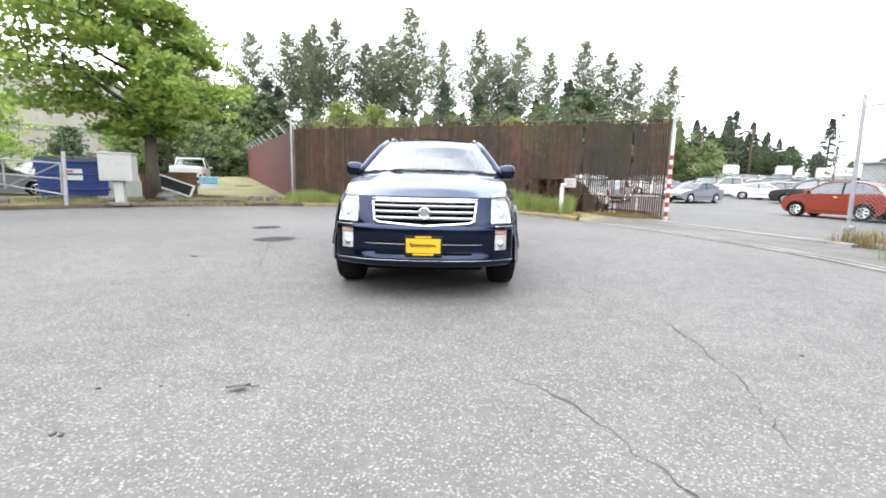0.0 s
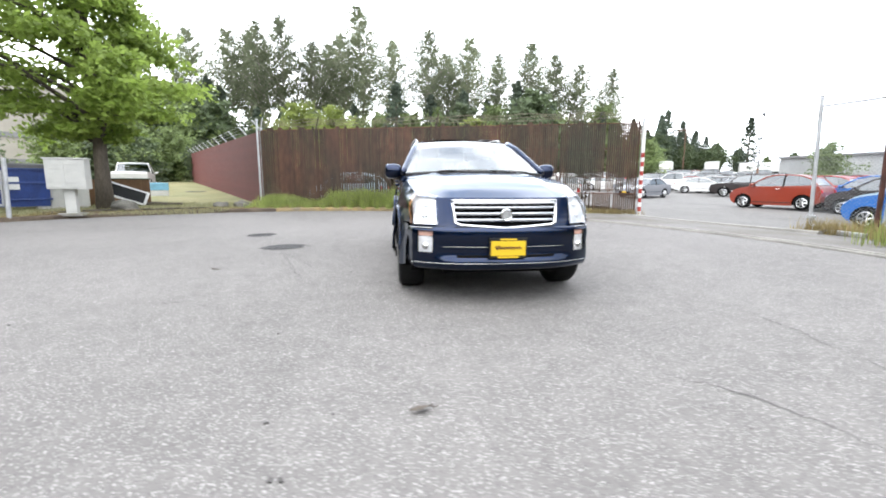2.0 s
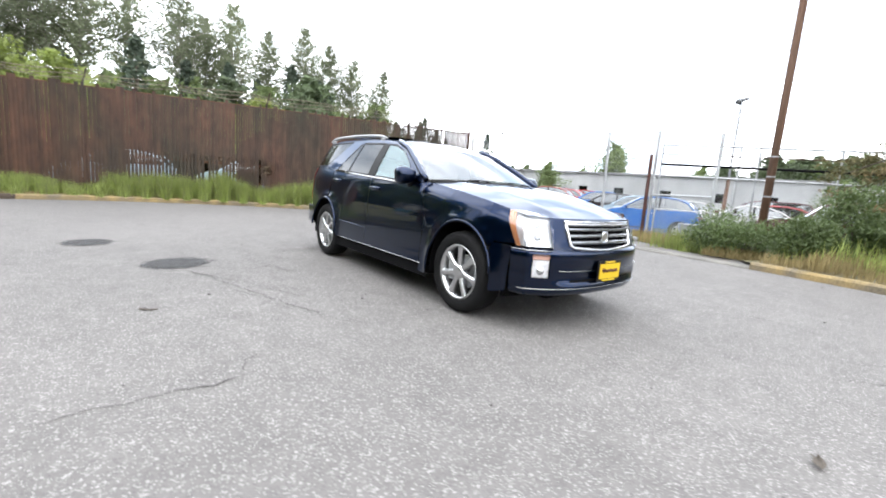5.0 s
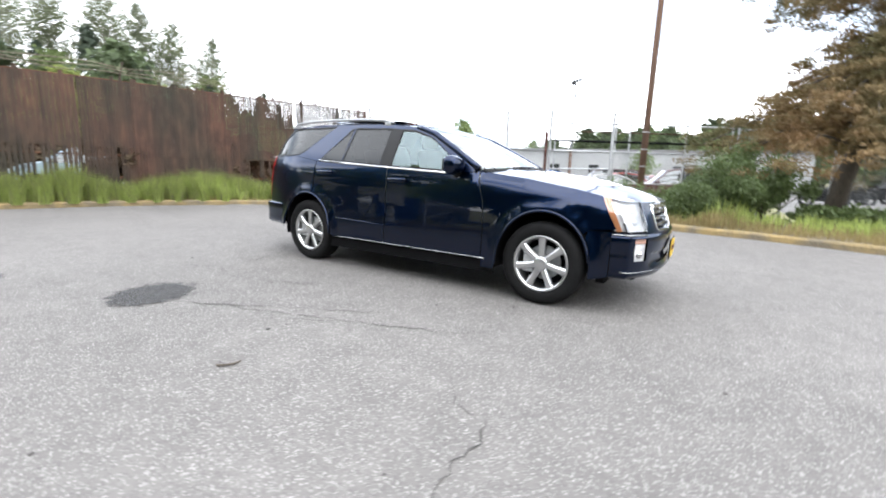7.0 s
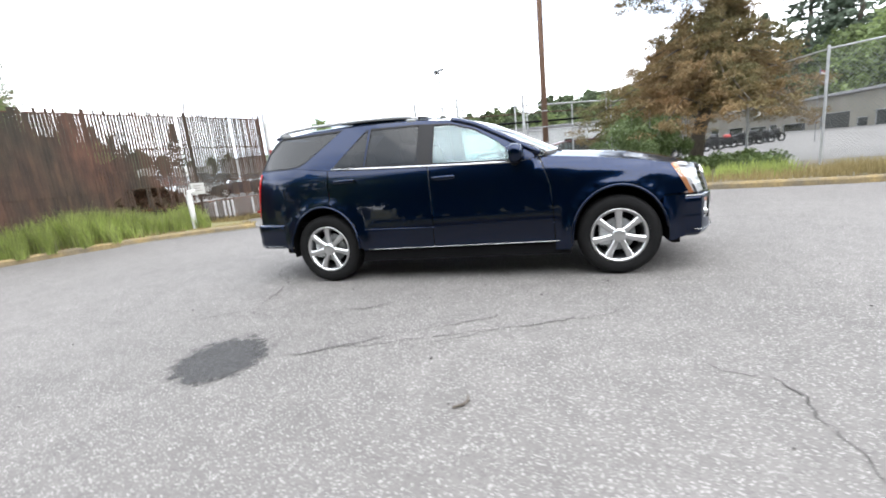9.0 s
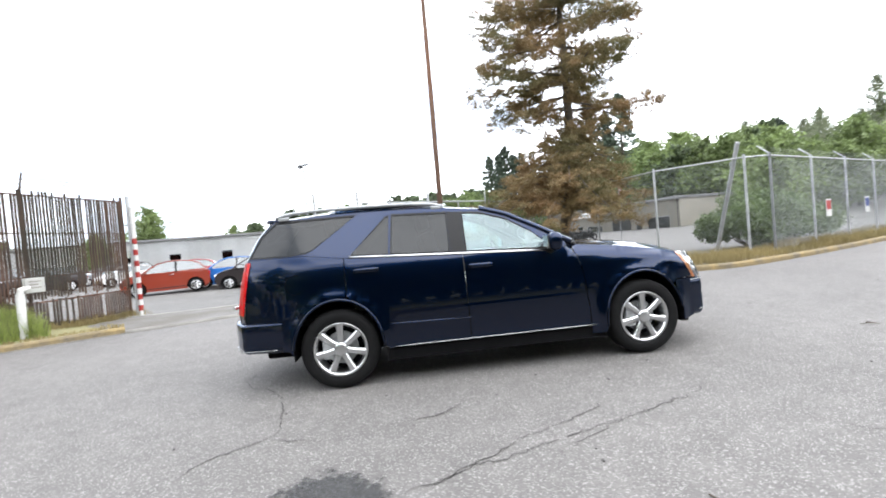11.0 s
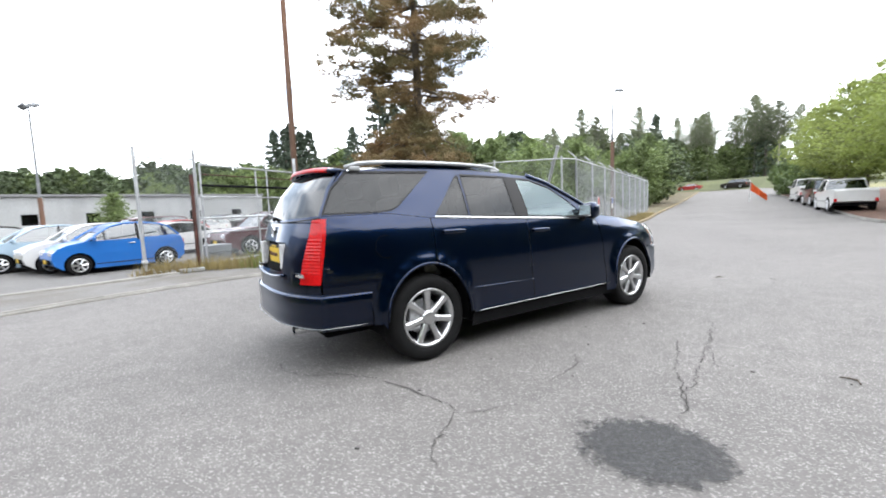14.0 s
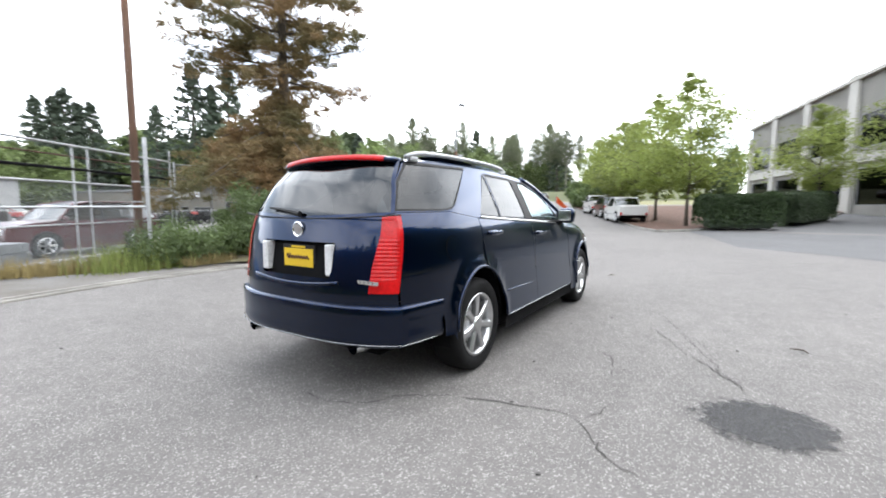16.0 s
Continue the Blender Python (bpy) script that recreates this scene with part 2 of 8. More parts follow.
def box(bm, x0, x1, y0, y1, z0, z1, bevel=0.0, m=None):
    vs = [bm.verts.new((x, y, z)) for x in (x0, x1) for y in (y0, y1) for z in (z0, z1)]
    fs = [bm.faces.new([vs[i] for i in q]) for q in ((0, 1, 3, 2), (4, 6, 7, 5), (0, 4, 5, 1), (2, 3, 7, 6), (0, 2, 6, 4), (1, 5, 7, 3))]
    if bevel:
        es = list({e for f in fs for e in f.edges})
        r = bmesh.ops.bevel(bm, geom=es, offset=bevel, segments=2, affect="EDGES", profile=0.5)
        vs = list({v for f in r["faces"] for v in f.verts} | {v for v in vs if v.is_valid})
    if m is not None:
        bmesh.ops.transform(bm, matrix=m, verts=vs)
    return vs


def tube(bm, pts, radii, sides=8, cap=True):
    pts = [Vector(p) for p in pts]
    if not isinstance(radii, (list, tuple)):
        radii = [radii] * len(pts)
    rings, side = [], None
    for i, p in enumerate(pts):
        d = (pts[min(i + 1, len(pts) - 1)] - pts[max(i - 1, 0)]).normalized()
        ref = Vector((0, 0, 1)) if abs(d.z) < 0.9 else Vector((1, 0, 0))
        side = d.cross(ref).normalized() if side is None else (side - d * side.dot(d)).normalized()
        up = side.cross(d)
        rings.append([bm.verts.new(p + (side * math.cos(a) + up * math.sin(a)) * radii[i]) for a in (2 * math.pi * k / sides for k in range(sides))])
    for a, b in zip(rings, rings[1:]):
        for k in range(sides):
            bm.faces.new((a[k], a[(k + 1) % sides], b[(k + 1) % sides], b[k]))
    if cap:
        bm.faces.new(rings[0][::-1])
        bm.faces.new(rings[-1])
    return rings


def rod(bm, a, b, r, sides=8):
    return tube(bm, [a, b], r, sides)


def face_out(bm, heart):
    """Turns every face away from the heart of the thing."""
    bm.normal_update()
    heart = Vector(heart)
    bmesh.ops.reverse_faces(bm, faces=[f for f in bm.faces if f.normal.dot(f.calc_center_median() - heart) < 0])
    return bm


def smooth_line(pts, step=0.4):
    """A Catmull-Rom line through the points, in even steps."""
    p = [Vector(q).to_3d() for q in pts]
    p = [p[0] * 2 - p[1]] + p + [p[-1] * 2 - p[-2]]
    out = []
    for a, b, c, d in zip(p, p[1:], p[2:], p[3:]):
        n = max(1, int((c - b).length / step))
        for i in range(n):
            t = i / n
            out.append(0.5 * (2 * b + (c - a) * t + (2 * a - 5 * b + 4 * c - d) * t * t + (3 * b - a - 3 * c + d) * t ** 3))
    return out + [p[-2]]


def inside(x, y, poly):
    hit = False
    for (x0, y0), (x1, y1) in zip(poly, poly[1:] + poly[:1]):
        if (y0 > y) != (y1 > y) and x < (x1 - x0) * (y - y0) / (y1 - y0) + x0:
            hit = not hit
    return hit


def patch2d(outer, holes, spacing, place, bm=None, margin=0.35):
    """A sheet inside a 2D outline with holes, its points put in space by place(u, v)."""
    from mathutils import geometry
    bm = bm or bmesh.new()
    pts, faces = [], []
    for ring in [outer] + list(holes):
        faces.append(list(range(len(pts), len(pts) + len(ring))))
        pts += [Vector(p[:2]) for p in ring]
    us, vs = [p.x for p in pts], [p.y for p in pts]
    edges = [(a, b) for f in faces for a, b in zip(f, f[1:] + f[:1])]
    rings = [[(p[0], p[1]) for p in ring] for ring in [outer] + list(holes)]
    nu, nv = int((max(us) - min(us)) / spacing) + 1, int((max(vs) - min(vs)) / spacing) + 1
    bound = np.array([(p.x, p.y) for p in pts])
    for i in range(nu + 1):
        for j in range(nv + 1):
            u, v = min(us) + (i + 0.5) * spacing, min(vs) + (j + 0.5) * spacing
            if inside(u, v, rings[0]) and not any(inside(u, v, r) for r in rings[1:]):
                if np.min(np.abs(bound - (u, v)).sum(axis=1)) > spacing * margin:
                    pts.append(Vector((u, v)))
    co, _, tris, *_ = geometry.delaunay_2d_cdt(pts, edges, [], 0, 1e-5)
    made = {}
    for t in tris:
        c = (co[t[0]] + co[t[1]] + co[t[2]]) / 3
        if not inside(c.x, c.y, rings[0]) or any(inside(c.x, c.y, r) for r in rings[1:]):
            continue
        vs_ = []
        for k in t:
            if k not in made:
                made[k] = bm.verts.new(place(co[k].x, co[k].y))
            vs_.append(made[k])
        try:
            bm.faces.new(vs_)
        except ValueError:
            pass
    return bm


def dense(ring, step):
    """A ring of 2D points with extra points along its long edges."""
    out = []
    for a, b in zip(ring, ring[1:] + ring[:1]):
        n = max(1, int(math.hypot(b[0] - a[0], b[1] - a[1]) / step))
        out += [(a[0] + (b[0] - a[0]) * i / n, a[1] + (b[1] - a[1]) * i / n) for i in range(n)]
    return out


def sweep(bm, line, profile, closed=False):
    """A profile (offset to the right of the way, height) carried along a line on the ground."""
    rings = []
    for i, p in enumerate(line):
        d = (line[min(i + 1, len(line) - 1)] - line[max(i - 1, 0)]).to_2d().normalized()
        right = Vector((d.y, -d.x, 0))
        rings.append([bm.verts.new(p + right * o + Vector((0, 0, z))) for o, z in profile])
    for a, b in zip(rings, rings[1:]):
        for k in range(len(profile) - 1 + (1 if closed else 0)):
            q = (k + 1) % len(profile)
            bm.faces.new((a[k], b[k], b[q], a[q]))
    if closed:
        bm.faces.new(rings[0])
        bm.faces.new(rings[-1][::-1])
    return bm


def scatter_mesh(name, quads, material):
    """One mesh out of an (n, 4, 3) array of quads."""
    n = len(quads)
    me = bpy.data.meshes.new(name)
    me.from_pydata(quads.reshape(-1, 3).tolist(), [], np.arange(n * 4).reshape(-1, 4).tolist())
    me.materials.append(material)
    return new(name, me)


def leaf_quads(rng, centres, size, slim=0.6, level=0.0):
    """Small bent leaves at the centres: random turns, level draws them flat."""
    n = len(centres)
    a = rng.normal(size=(n, 3))
    a[:, 2] *= 1 - level
    a /= np.linalg.norm(a, axis=1)[:, None] + 1e-9
    b = np.cross(a, rng.normal(size=(n, 3)) * (1, 1, 1 - level) + (0, 0, level * 2))
    b /= np.linalg.norm(b, axis=1)[:, None] + 1e-9
    s = size * rng.uniform(0.6, 1.35, (n, 1))
    return np.stack([centres - a * s, centres + b * s * slim, centres + a * s, centres - b * s * slim], axis=1)


def ball_points(rng, n, centre, radii, hollow=0.5):
    d = rng.normal(size=(n, 3))
    d /= np.linalg.norm(d, axis=1)[:, None]
    return np.array(centre) + d * np.array(radii) * rng.uniform(hollow, 1.0, (n, 1)) ** 0.7


def rise(x, y):
    """The street climbs away from the turning circle; the yard lies a little lower."""
    up = 0.042 * max(0.0, -y - 24.0) - 0.018 * max(0.0, -y - 95.0)
    side = max(0.0, min(1.0, (x - 6.3) / 2.0)) * max(0.0, min(1.0, (y + 2.5) / 2.0))
    deep = max(0.0, min(1.0, (x - 8.5) / 4.0)) * max(0.0, min(1.0, (12.0 - y) / 5.0)) * max(0.0, min(1.0, (y + 9.0) / 4.0)) * max(0.0, min(1.0, (60.0 - x) / 30.0))
    up += 0.028 * max(0.0, min(y, 130.0) - 24.0) * max(0.0, min(1.0, (x - 8.0) / 8.0))
    up += 0.026 * max(0.0, min(y, 130.0) - 48.0) * max(0.0, min(1.0, (x - 8.0) / 8.0))
    return up - 0.1 * side * (1 - deep) - 0.27 * deep


# ---- ground, road, kerbs ----
KERB = smooth_line([(36, -84, 0), (22, -50, 0), (13.2, -27.5, 0), (8.6, -17, 0), (6.2, -11.4, 0), (5.15, -8.6, 0), (4.75, -6.9, 0), (5.1, -5.2, 0), (5.6, -3.6, 0),
                    (5.9, -1.7, 0), (5.95, 0.4, 0), (5.7, 2.0, 0), (5.2, 3.7, 0), (4.5, 5.3, 0), (3.7, 6.8, 0), (2.7, 8.2, 0), (1.4, 9.2, 0), (-0.6, 10.0, 0),
                    (-3, 10.35, 0), (-5.6, 10.1, 0), (-7.6, 9.4, 0), (-9.5, 8.2, 0), (-11.1, 6.6, 0), (-12.4, 4.8, 0), (-13.3, 2.5, 0), (-14.2, -1.5, 0)], 0.45)
for p in KERB:
    p.z = rise(p.x, p.y) if p.y < -20 else 0.0
NORTH = [p for p in KERB if p.y > 6.3 and p.x < 4.0 or p.x < -5]
EAST = [p for p in KERB if p.y < -1.4 and p.x > 0]
MOUTH = [p for p in KERB if p.x > 0 and -2.0 < p.y < 8.6]


def ground_sheet():
    """One sheet of earth and grass out to the horizon, under the paving."""
    bm = bmesh.new()
    ticks = [-1500, -700, -350, -200, -140] + list(range(-110, 111, 10)) + [140, 200, 350, 700, 1500]
    grid = [[bm.verts.new((x, y, rise(x, y) - 0.12 + (0.035 * max(0, y - 14) if x < -2 else 0) * (1 if y < 60 else 60 / y))) for y in ticks] for x in ticks]
    for i in range(len(ticks) - 1):
        for j in range(len(ticks) - 1):
            bm.faces.new((grid[i][j], grid[i + 1][j], grid[i + 1][j + 1], grid[i][j + 1]))
    return structure("ground", bm, LAWN, "dry patchy grass and earth reaching the horizon", "ground", True)


ground_sheet()
road_ring = [(p.x, p.y) for p in KERB] + [(-15.5, -8), (-19, -18), (-30, -30), (-48, -40), (-48, -66), (0, -66), (14, -66), (27, -88)]
structure("road", patch2d(dense(road_ring, 3.0), [], 1.6, lambda u, v: (u, v, rise(u, v) if v < -20 else 0.0)), ASPHALT,
          "worn pale grey asphalt of a turning circle", "road")
SIDE_STREET = asphalt_material("newer_asphalt", (0.098, 0.098, 0.101), (0.215, 0.214, 0.212), (0.03, 0.03, 0.031))
side_ring = [(-3.1, -12.4), (-4.8, -11.3), (-6.2, -9.5), (-15.5, -8.5), (-19, -18), (-30, -30), (-47, -41), (-47, -60), (-16, -60), (-9.7, -38.6), (-5.4, -30.0), (-2.5, -24.6), (-1.2, -22.3), (-2.2, -17.5)]
structure("side_street", patch2d(dense(side_ring, 2.0), [], 1.6, lambda u, v: (u, v, (rise(u, v) if v < -20 else 0.0) + 0.006)), SIDE_STREET,
          "darker newer asphalt of the side street", "road")
mouth_pts = [(p.x, p.y) for p in MOUTH]
yard_ring = mouth_pts + [(3.7, 8.4), (8.0, 9.2), (9.5, 14), (0, 32), (10, 60), (60, 70), (95, 40), (110, -100), (70, -100), (24, -46), (14, -26), (7.5, -11.5), (6.9, -9), (7.8, -4), (7.6, -1.6)]
structure("yard_paving", patch2d(dense(yard_ring, 3.0), [], 1.5, lambda u, v: (u, v, rise(u, v) - 0.002)), YARD,
          "dark grey asphalt of a fenced vehicle yard", "pavement")
APRON = mat("dirty_concrete_apron", (0.122, 0.117, 0.111), 0.9, tint=(0.0858, 0.0759, 0.0627), vary=0.4, scale=0.9, fine=30, bump=0.3)
apron_ring = mouth_pts + [(3.9, 8.1), (7.0, 8.3), (7.6, 6.4), (8.55, 3.4), (8.6, 1.0), (7.4, -0.9)]
structure("entrance_apron", patch2d(dense(apron_ring, 0.8), [], 0.5, lambda u, v: (u, v, rise(u, v) + 0.006)), APRON,
          "stained concrete apron across the yard entrance", "pavement")


def kerb_run(name, line, material, label, side=1):
    """A run of kerb stones of about two metres, each with worn rounded top edges."""
    root = thing(name, label, "kerb", kind="structure")
    n = 5
    for i in range(0, len(line) - 1, n):
        seg = line[i:i + n + 1]
        if len(seg) < 2:
            continue
        prof = [(0.0, -0.05), (0.008, 0.09), (0.035, 0.125), (0.14, 0.13), (0.16, 0.11), (0.16, -0.05)]
        prof = [(o * side, z) for o, z in prof]
        bm = sweep(bmesh.new(), seg, prof)
        for v in bm.verts:
            v.co.z += noise.noise(v.co * 3) * 0.008 + (noise.noise(v.co * 5) * 0.02 if material is KERB_DIRT else 0)
        part("kerb_stone", bm, material, root)
    return root


KERB_DIRT = mat("mud_stained_kerb", (0.112, 0.0858, 0.0594), 0.95, tint=(0.0462, 0.033, 0.0231), vary=0.5, scale=1.6, fine=25, bump=0.6)
kerb_run("kerb_north", [p for p in NORTH if p.x > -5.3], KERB_YELLOW, "low concrete kerb with worn yellow paint", 1)
kerb_run("kerb_west", [p for p in NORTH if p.x < -5.0], KERB_DIRT, "low mud-stained kerb along the lawn", 1)
kerb_run("kerb_east", EAST, KERB_YELLOW, "low concrete kerb with faded yellow paint", 1)


def offset_line(line, d, z=0.0):
    out = []
    for i, p in enumerate(line):
        t = (line[min(i + 1, len(line) - 1)] - line[max(i - 1, 0)]).to_2d().normalized()
        out.append(Vector((p.x + t.y * d, p.y - t.x * d, p.z + z)))
    return out


# twin track set flush along the entrance, and the low threshold of the gate
for d in (0.05, 0.27):
    bm = sweep(bmesh.new(), offset_line(MOUTH, d), [(-0.05, 0.0), (-0.045, 0.03), (0.045, 0.03), (0.05, 0.0)])
    structure("gutter_rail", bm, CONCRETE, "pale concrete track rail set along the entrance", "rail")
bm = sweep(bmesh.new(), offset_line(MOUTH, 0.16), [(-0.055, 0.008), (0.055, 0.008)])
structure("gutter_joint", bm, BLACK_PLASTIC, "dark dirt-filled joint between track rails", "joint")
bm = sweep(bmesh.new(), [Vector((6.9, 8.2, -0.06)), Vector((7.4, 6.4, -0.09)), Vector((8.2, 4.2, -0.1)), Vector((8.75, 2.8, -0.1))], [(-0.13, 0.0), (-0.11, 0.06), (0.11, 0.06), (0.13, 0.0)], True)
structure("gate_threshold", bm, CONCRETE, "pale concrete threshold strip under the gate line", "threshold")

# raised verges behind the kerbs
fence_a, fence_b = Vector((-6.05, 12.1, 0)), Vector((7.35, 8.12, 0))
north_in = offset_line(NORTH, 0.15)
ring = [(p.x, p.y) for p in north_in] + [(-15.5, -8), (-60, -10), (-60, 60), (-24, 60), (-6.0, 12.2), (7.4, 8.3), (5.6, 8.05)]
structure("verge_north", patch2d(dense(ring, 2.0), [], 0.9, lambda u, v: (u, v, (0.11 + 0.03 * noise.noise(Vector((u, v, 0)))) * max(0.0, min(1.0, ((3.9 - u) * 0.698 + (v - 6.5) * 0.716) / 0.9)) + (rise(u, v) + 0.004 if u > 4 and v < 14 else 0.0) + 0.033 * max(0, v - 13))), LAWN,
          "dry grass verge behind the kerb", "verge")
east_in = offset_line(EAST, 0.15)
ring = [(p.x, p.y) for p in east_in] + [(7.5, -1.0), (9.2, 0.6), (10.2, -2), (12.5, -6), (9, -10), (10.5, -16), (15.5, -27.5), (24, -48), (40, -84)]
structure("verge_east", patch2d(dense(ring, 1.2), [], 0.7, lambda u, v: (u, v, rise(u, v) + 0.008 + (0.112 + 0.04 * noise.noise(Vector((u, v, 3)))) * max(0.0, min(1.0, (-v - 0.9) / 0.9)))), EARTH,
          "dry weedy earth verge beside the fence", "verge")
bed = [(0.2, -20.9), (4.2, -30.5), (14, -54), (-2, -60), (-12, -46), (-9.5, -38.5), (-5.2, -30.0), (-2.2, -24.6)]
structure("planting_bed", patch2d(dense(bed, 1.0), [], 0.8, lambda u, v: (u, v, rise(u, v) + 0.14)), BARK_CHIPS,
          "bark mulch planting bed with a concrete edge", "planting bed")
bed_line = smooth_line([(14, -54, 0), (4.2, -30.5, 0), (0.9, -22.4, 0), (0.2, -20.9, 0), (-0.6, -21.6, 0), (-2.2, -24.6, 0), (-5.2, -30.0, 0), (-9.5, -38.5, 0), (-12, -46, 0)], 0.5)
for p in bed_line:
    p.z = rise(p.x, p.y)
kerb_run("kerb_bed", bed_line, CONCRETE, "pale concrete kerb round the planting bed", -1)
bm = bmesh.new()
berm = [[bm.verts.new((x, y, rise(x, y) + 2.2 * max(0, 1 - ((y + 104) / 13.0) ** 2) - 0.05)) for y in range(-118, -89, 2)] for x in range(0, 91, 3)]
for a, b in zip(berm, berm[1:]):
    for k in range(len(a) - 1):
        bm.faces.new((a[k], b[k], b[k + 1], a[k + 1]))
structure("grass_bank", bm, mat("green_bank_grass", (0.088, 0.098, 0.040), 0.9, vary=0.35, scale=0.15, fine=2, bump=0.5), "green grass bank at the end of the street", "bank", True)


# ---- marks on the asphalt ----
def crack(pts, width=0.022, seed=1):
    rng = random.Random(seed)
    line = smooth_line([(x, y, 0.005) for x, y in pts], 0.04)
    side = [Vector((rng.gauss(0, 0.022), rng.gauss(0, 0.022), 0)) for _ in line]
    line = [p + Vector((0.07 * noise.noise(p * 3.1), 0.07 * noise.noise(p * 3.1 + Vector((5, 1, 0))), 0)) + side[i] * 0.5 for i, p in enumerate(line)]
    bm = bmesh.new()
    rows = []
    for i, p in enumerate(line):
        d = (line[min(i + 1, len(line) - 1)] - line[max(i - 1, 0)]).normalized()
        w = width * (0.15 + 1.1 * abs(noise.noise(p * 2.3 + Vector((seed, 0, 0)))) + 0.35 * rng.random()) * min(1, 0.2 + i / 6, 0.2 + (len(line) - 1 - i) / 6)
        r = Vector((d.y, -d.x, 0)) * w
        rows.append((bm.verts.new(p - r * rng.uniform(0.5, 1.5)), bm.verts.new(p + r * rng.uniform(0.5, 1.5))))
    for a, b in zip(rows, rows[1:]):
        if rng.random() > 0.05:
            bm.faces.new((a[0], a[1], b[1], b[0]))
    return structure("road_crack", bm, CRACK, "thin dirt-filled crack in the asphalt", "crack")


def soft_rim(material, rx, ry):
    """The same surface, thinning out raggedly towards the rim of an oval."""
    m = material.copy()
    n, l = m.node_tree.nodes, m.node_tree.links
    out = n["Material Output"]
    co, mp, ln, nz = n.new("ShaderNodeTexCoord"), n.new("ShaderNodeMapping"), n.new("ShaderNodeVectorMath"), n.new("ShaderNodeTexNoise")
    mp.inputs["Scale"].default_value = (1 / rx, 1 / ry, 0)
    ln.operation = "LENGTH"
    nz.inputs["Scale"].default_value, nz.inputs["Detail"].default_value, nz.inputs["Roughness"].default_value = 9.0, 8.0, 0.8
    l.new(co.outputs["Object"], mp.inputs["Vector"])
    l.new(co.outputs["Object"], nz.inputs["Vector"])
    l.new(mp.outputs["Vector"], ln.inputs[0])
    add, fade = n.new("ShaderNodeMath"), n.new("ShaderNodeMapRange")
    add.operation = "MULTIPLY_ADD"
    add.inputs[1].default_value = 1.7
    l.new(nz.outputs["Fac"], add.inputs[0])
    l.new(ln.outputs["Value"], add.inputs[2])
    fade.inputs["From Min"].default_value, fade.inputs["From Max"].default_value = 1.92, 1.68
    fade.inputs["To Max"].default_value = 0.75
    l.new(add.outputs["Value"], fade.inputs["Value"])
    tr, ms = n.new("ShaderNodeBsdfTransparent"), n.new("ShaderNodeMixShader")
    old = out.inputs["Surface"].links[0].from_socket
    l.new(fade.outputs["Result"], ms.inputs["Fac"])
    l.new(tr.outputs["BSDF"], ms.inputs[1])
    l.new(old, ms.inputs[2])
    l.new(ms.outputs["Shader"], out.inputs["Surface"])
    return m


def ragged_disc(name, x, y, rx, ry, turn, material, label, category, seed, z=0.006):
    bm = bmesh.new()
    ring = []
    for k in range(150):
        a = 2 * math.pi * k / 150
        r = 1 + 0.22 * noise.noise(Vector((math.cos(a) * 1.4, math.sin(a) * 1.4, seed))) + 0.10 * noise.noise(Vector((math.cos(a) * 5, math.sin(a) * 5, seed))) + 0.09 * noise.noise(Vector((math.cos(a) * 17, math.sin(a) * 17, seed))) + 0.05 * noise.noise(Vector((math.cos(a) * 39, math.sin(a) * 39, seed)))
        ring.append(bm.verts.new((rx * r * 1.25 * math.cos(a), ry * r * 1.25 * math.sin(a), 0)))
    bm.faces.new(ring)
    ob = structure(name, bm, soft_rim(material, rx, ry), label, category)
    ob.matrix_basis = pose(x, y, z, 0, 0, turn)
    return ob


for i, pts in enumerate([
        [(0.05, 2.6), (-0.45, 2.47), (-0.7, 2.2), (-1.05, 2.0), (-1.53, 1.88), (-1.78, 1.88)], [(-1.78, 1.88), (-1.92, 2.06), (-2.05, 2.22), (-2.21, 2.28)],
        [(-1.78, 1.88), (-1.88, 1.71), (-1.93, 1.53)], [(-1.88, 1.1), (-1.77, 0.8), (-1.62, 0.48)],
        [(-2.74, 1.02), (-2.6, 0.7), (-2.45, 0.3), (-2.2, -0.5), (-1.93, -1.2), (-1.78, -1.46)], [(-2.66, 0.8), (-2.28, 0.2), (-2.05, -0.3), (-1.89, -0.6)],
        [(-2.5, -1.57), (-2.69, -1.72), (-2.79, -1.9), (-2.93, -1.99), (-3.1, -1.99), (-3.42, -1.96), (-3.66, -2.03)],
        [(0.49, -3.76), (0.68, -3.95), (0.8, -4.12), (0.95, -4.46), (1.04, -4.69), (1.1, -5.2)],
        [(1.26, -0.9), (1.56, -1.71), (1.75, -2.4), (1.92, -2.84), (1.92, -3.3), (1.82, -3.83), (1.6, -4.55)], [(-2.5, 0.05), (-2.25, -0.45), (-2.0, -0.95)]]):
    crack(pts, 0.0085 if i < 4 else 0.0058 if i < 6 else 0.0040, i + 1)
ragged_disc("asphalt_patch", -2.74, 1.34, 0.37, 0.31, 25, PATCH, "dark damp round patch in the asphalt", "patch", 1.0)
ragged_disc("asphalt_patch", -3.58, 3.05, 0.31, 0.27, 60, PATCH, "faint dark round patch in the asphalt", "patch", 5.0)


def twig(x, y, turn, pts, r, name="twig", label="small dark fallen twig lying on the asphalt"):
    root = thing(name, label, "twig", at=pose(x, y, 0.002, 0, 0, turn))
    bm = bmesh.new()
    tube(bm, pts, [r, r * 1.2, r, r * 0.6][:len(pts)], 6)
    part("stem", bm, BARK, root)
    return root


twig(-3.13, -0.46, -25, [(-0.06, 0.02, 0.006), (-0.02, -0.015, 0.012), (0.03, -0.01, 0.008), (0.07, 0.02, 0.006)], 0.006)
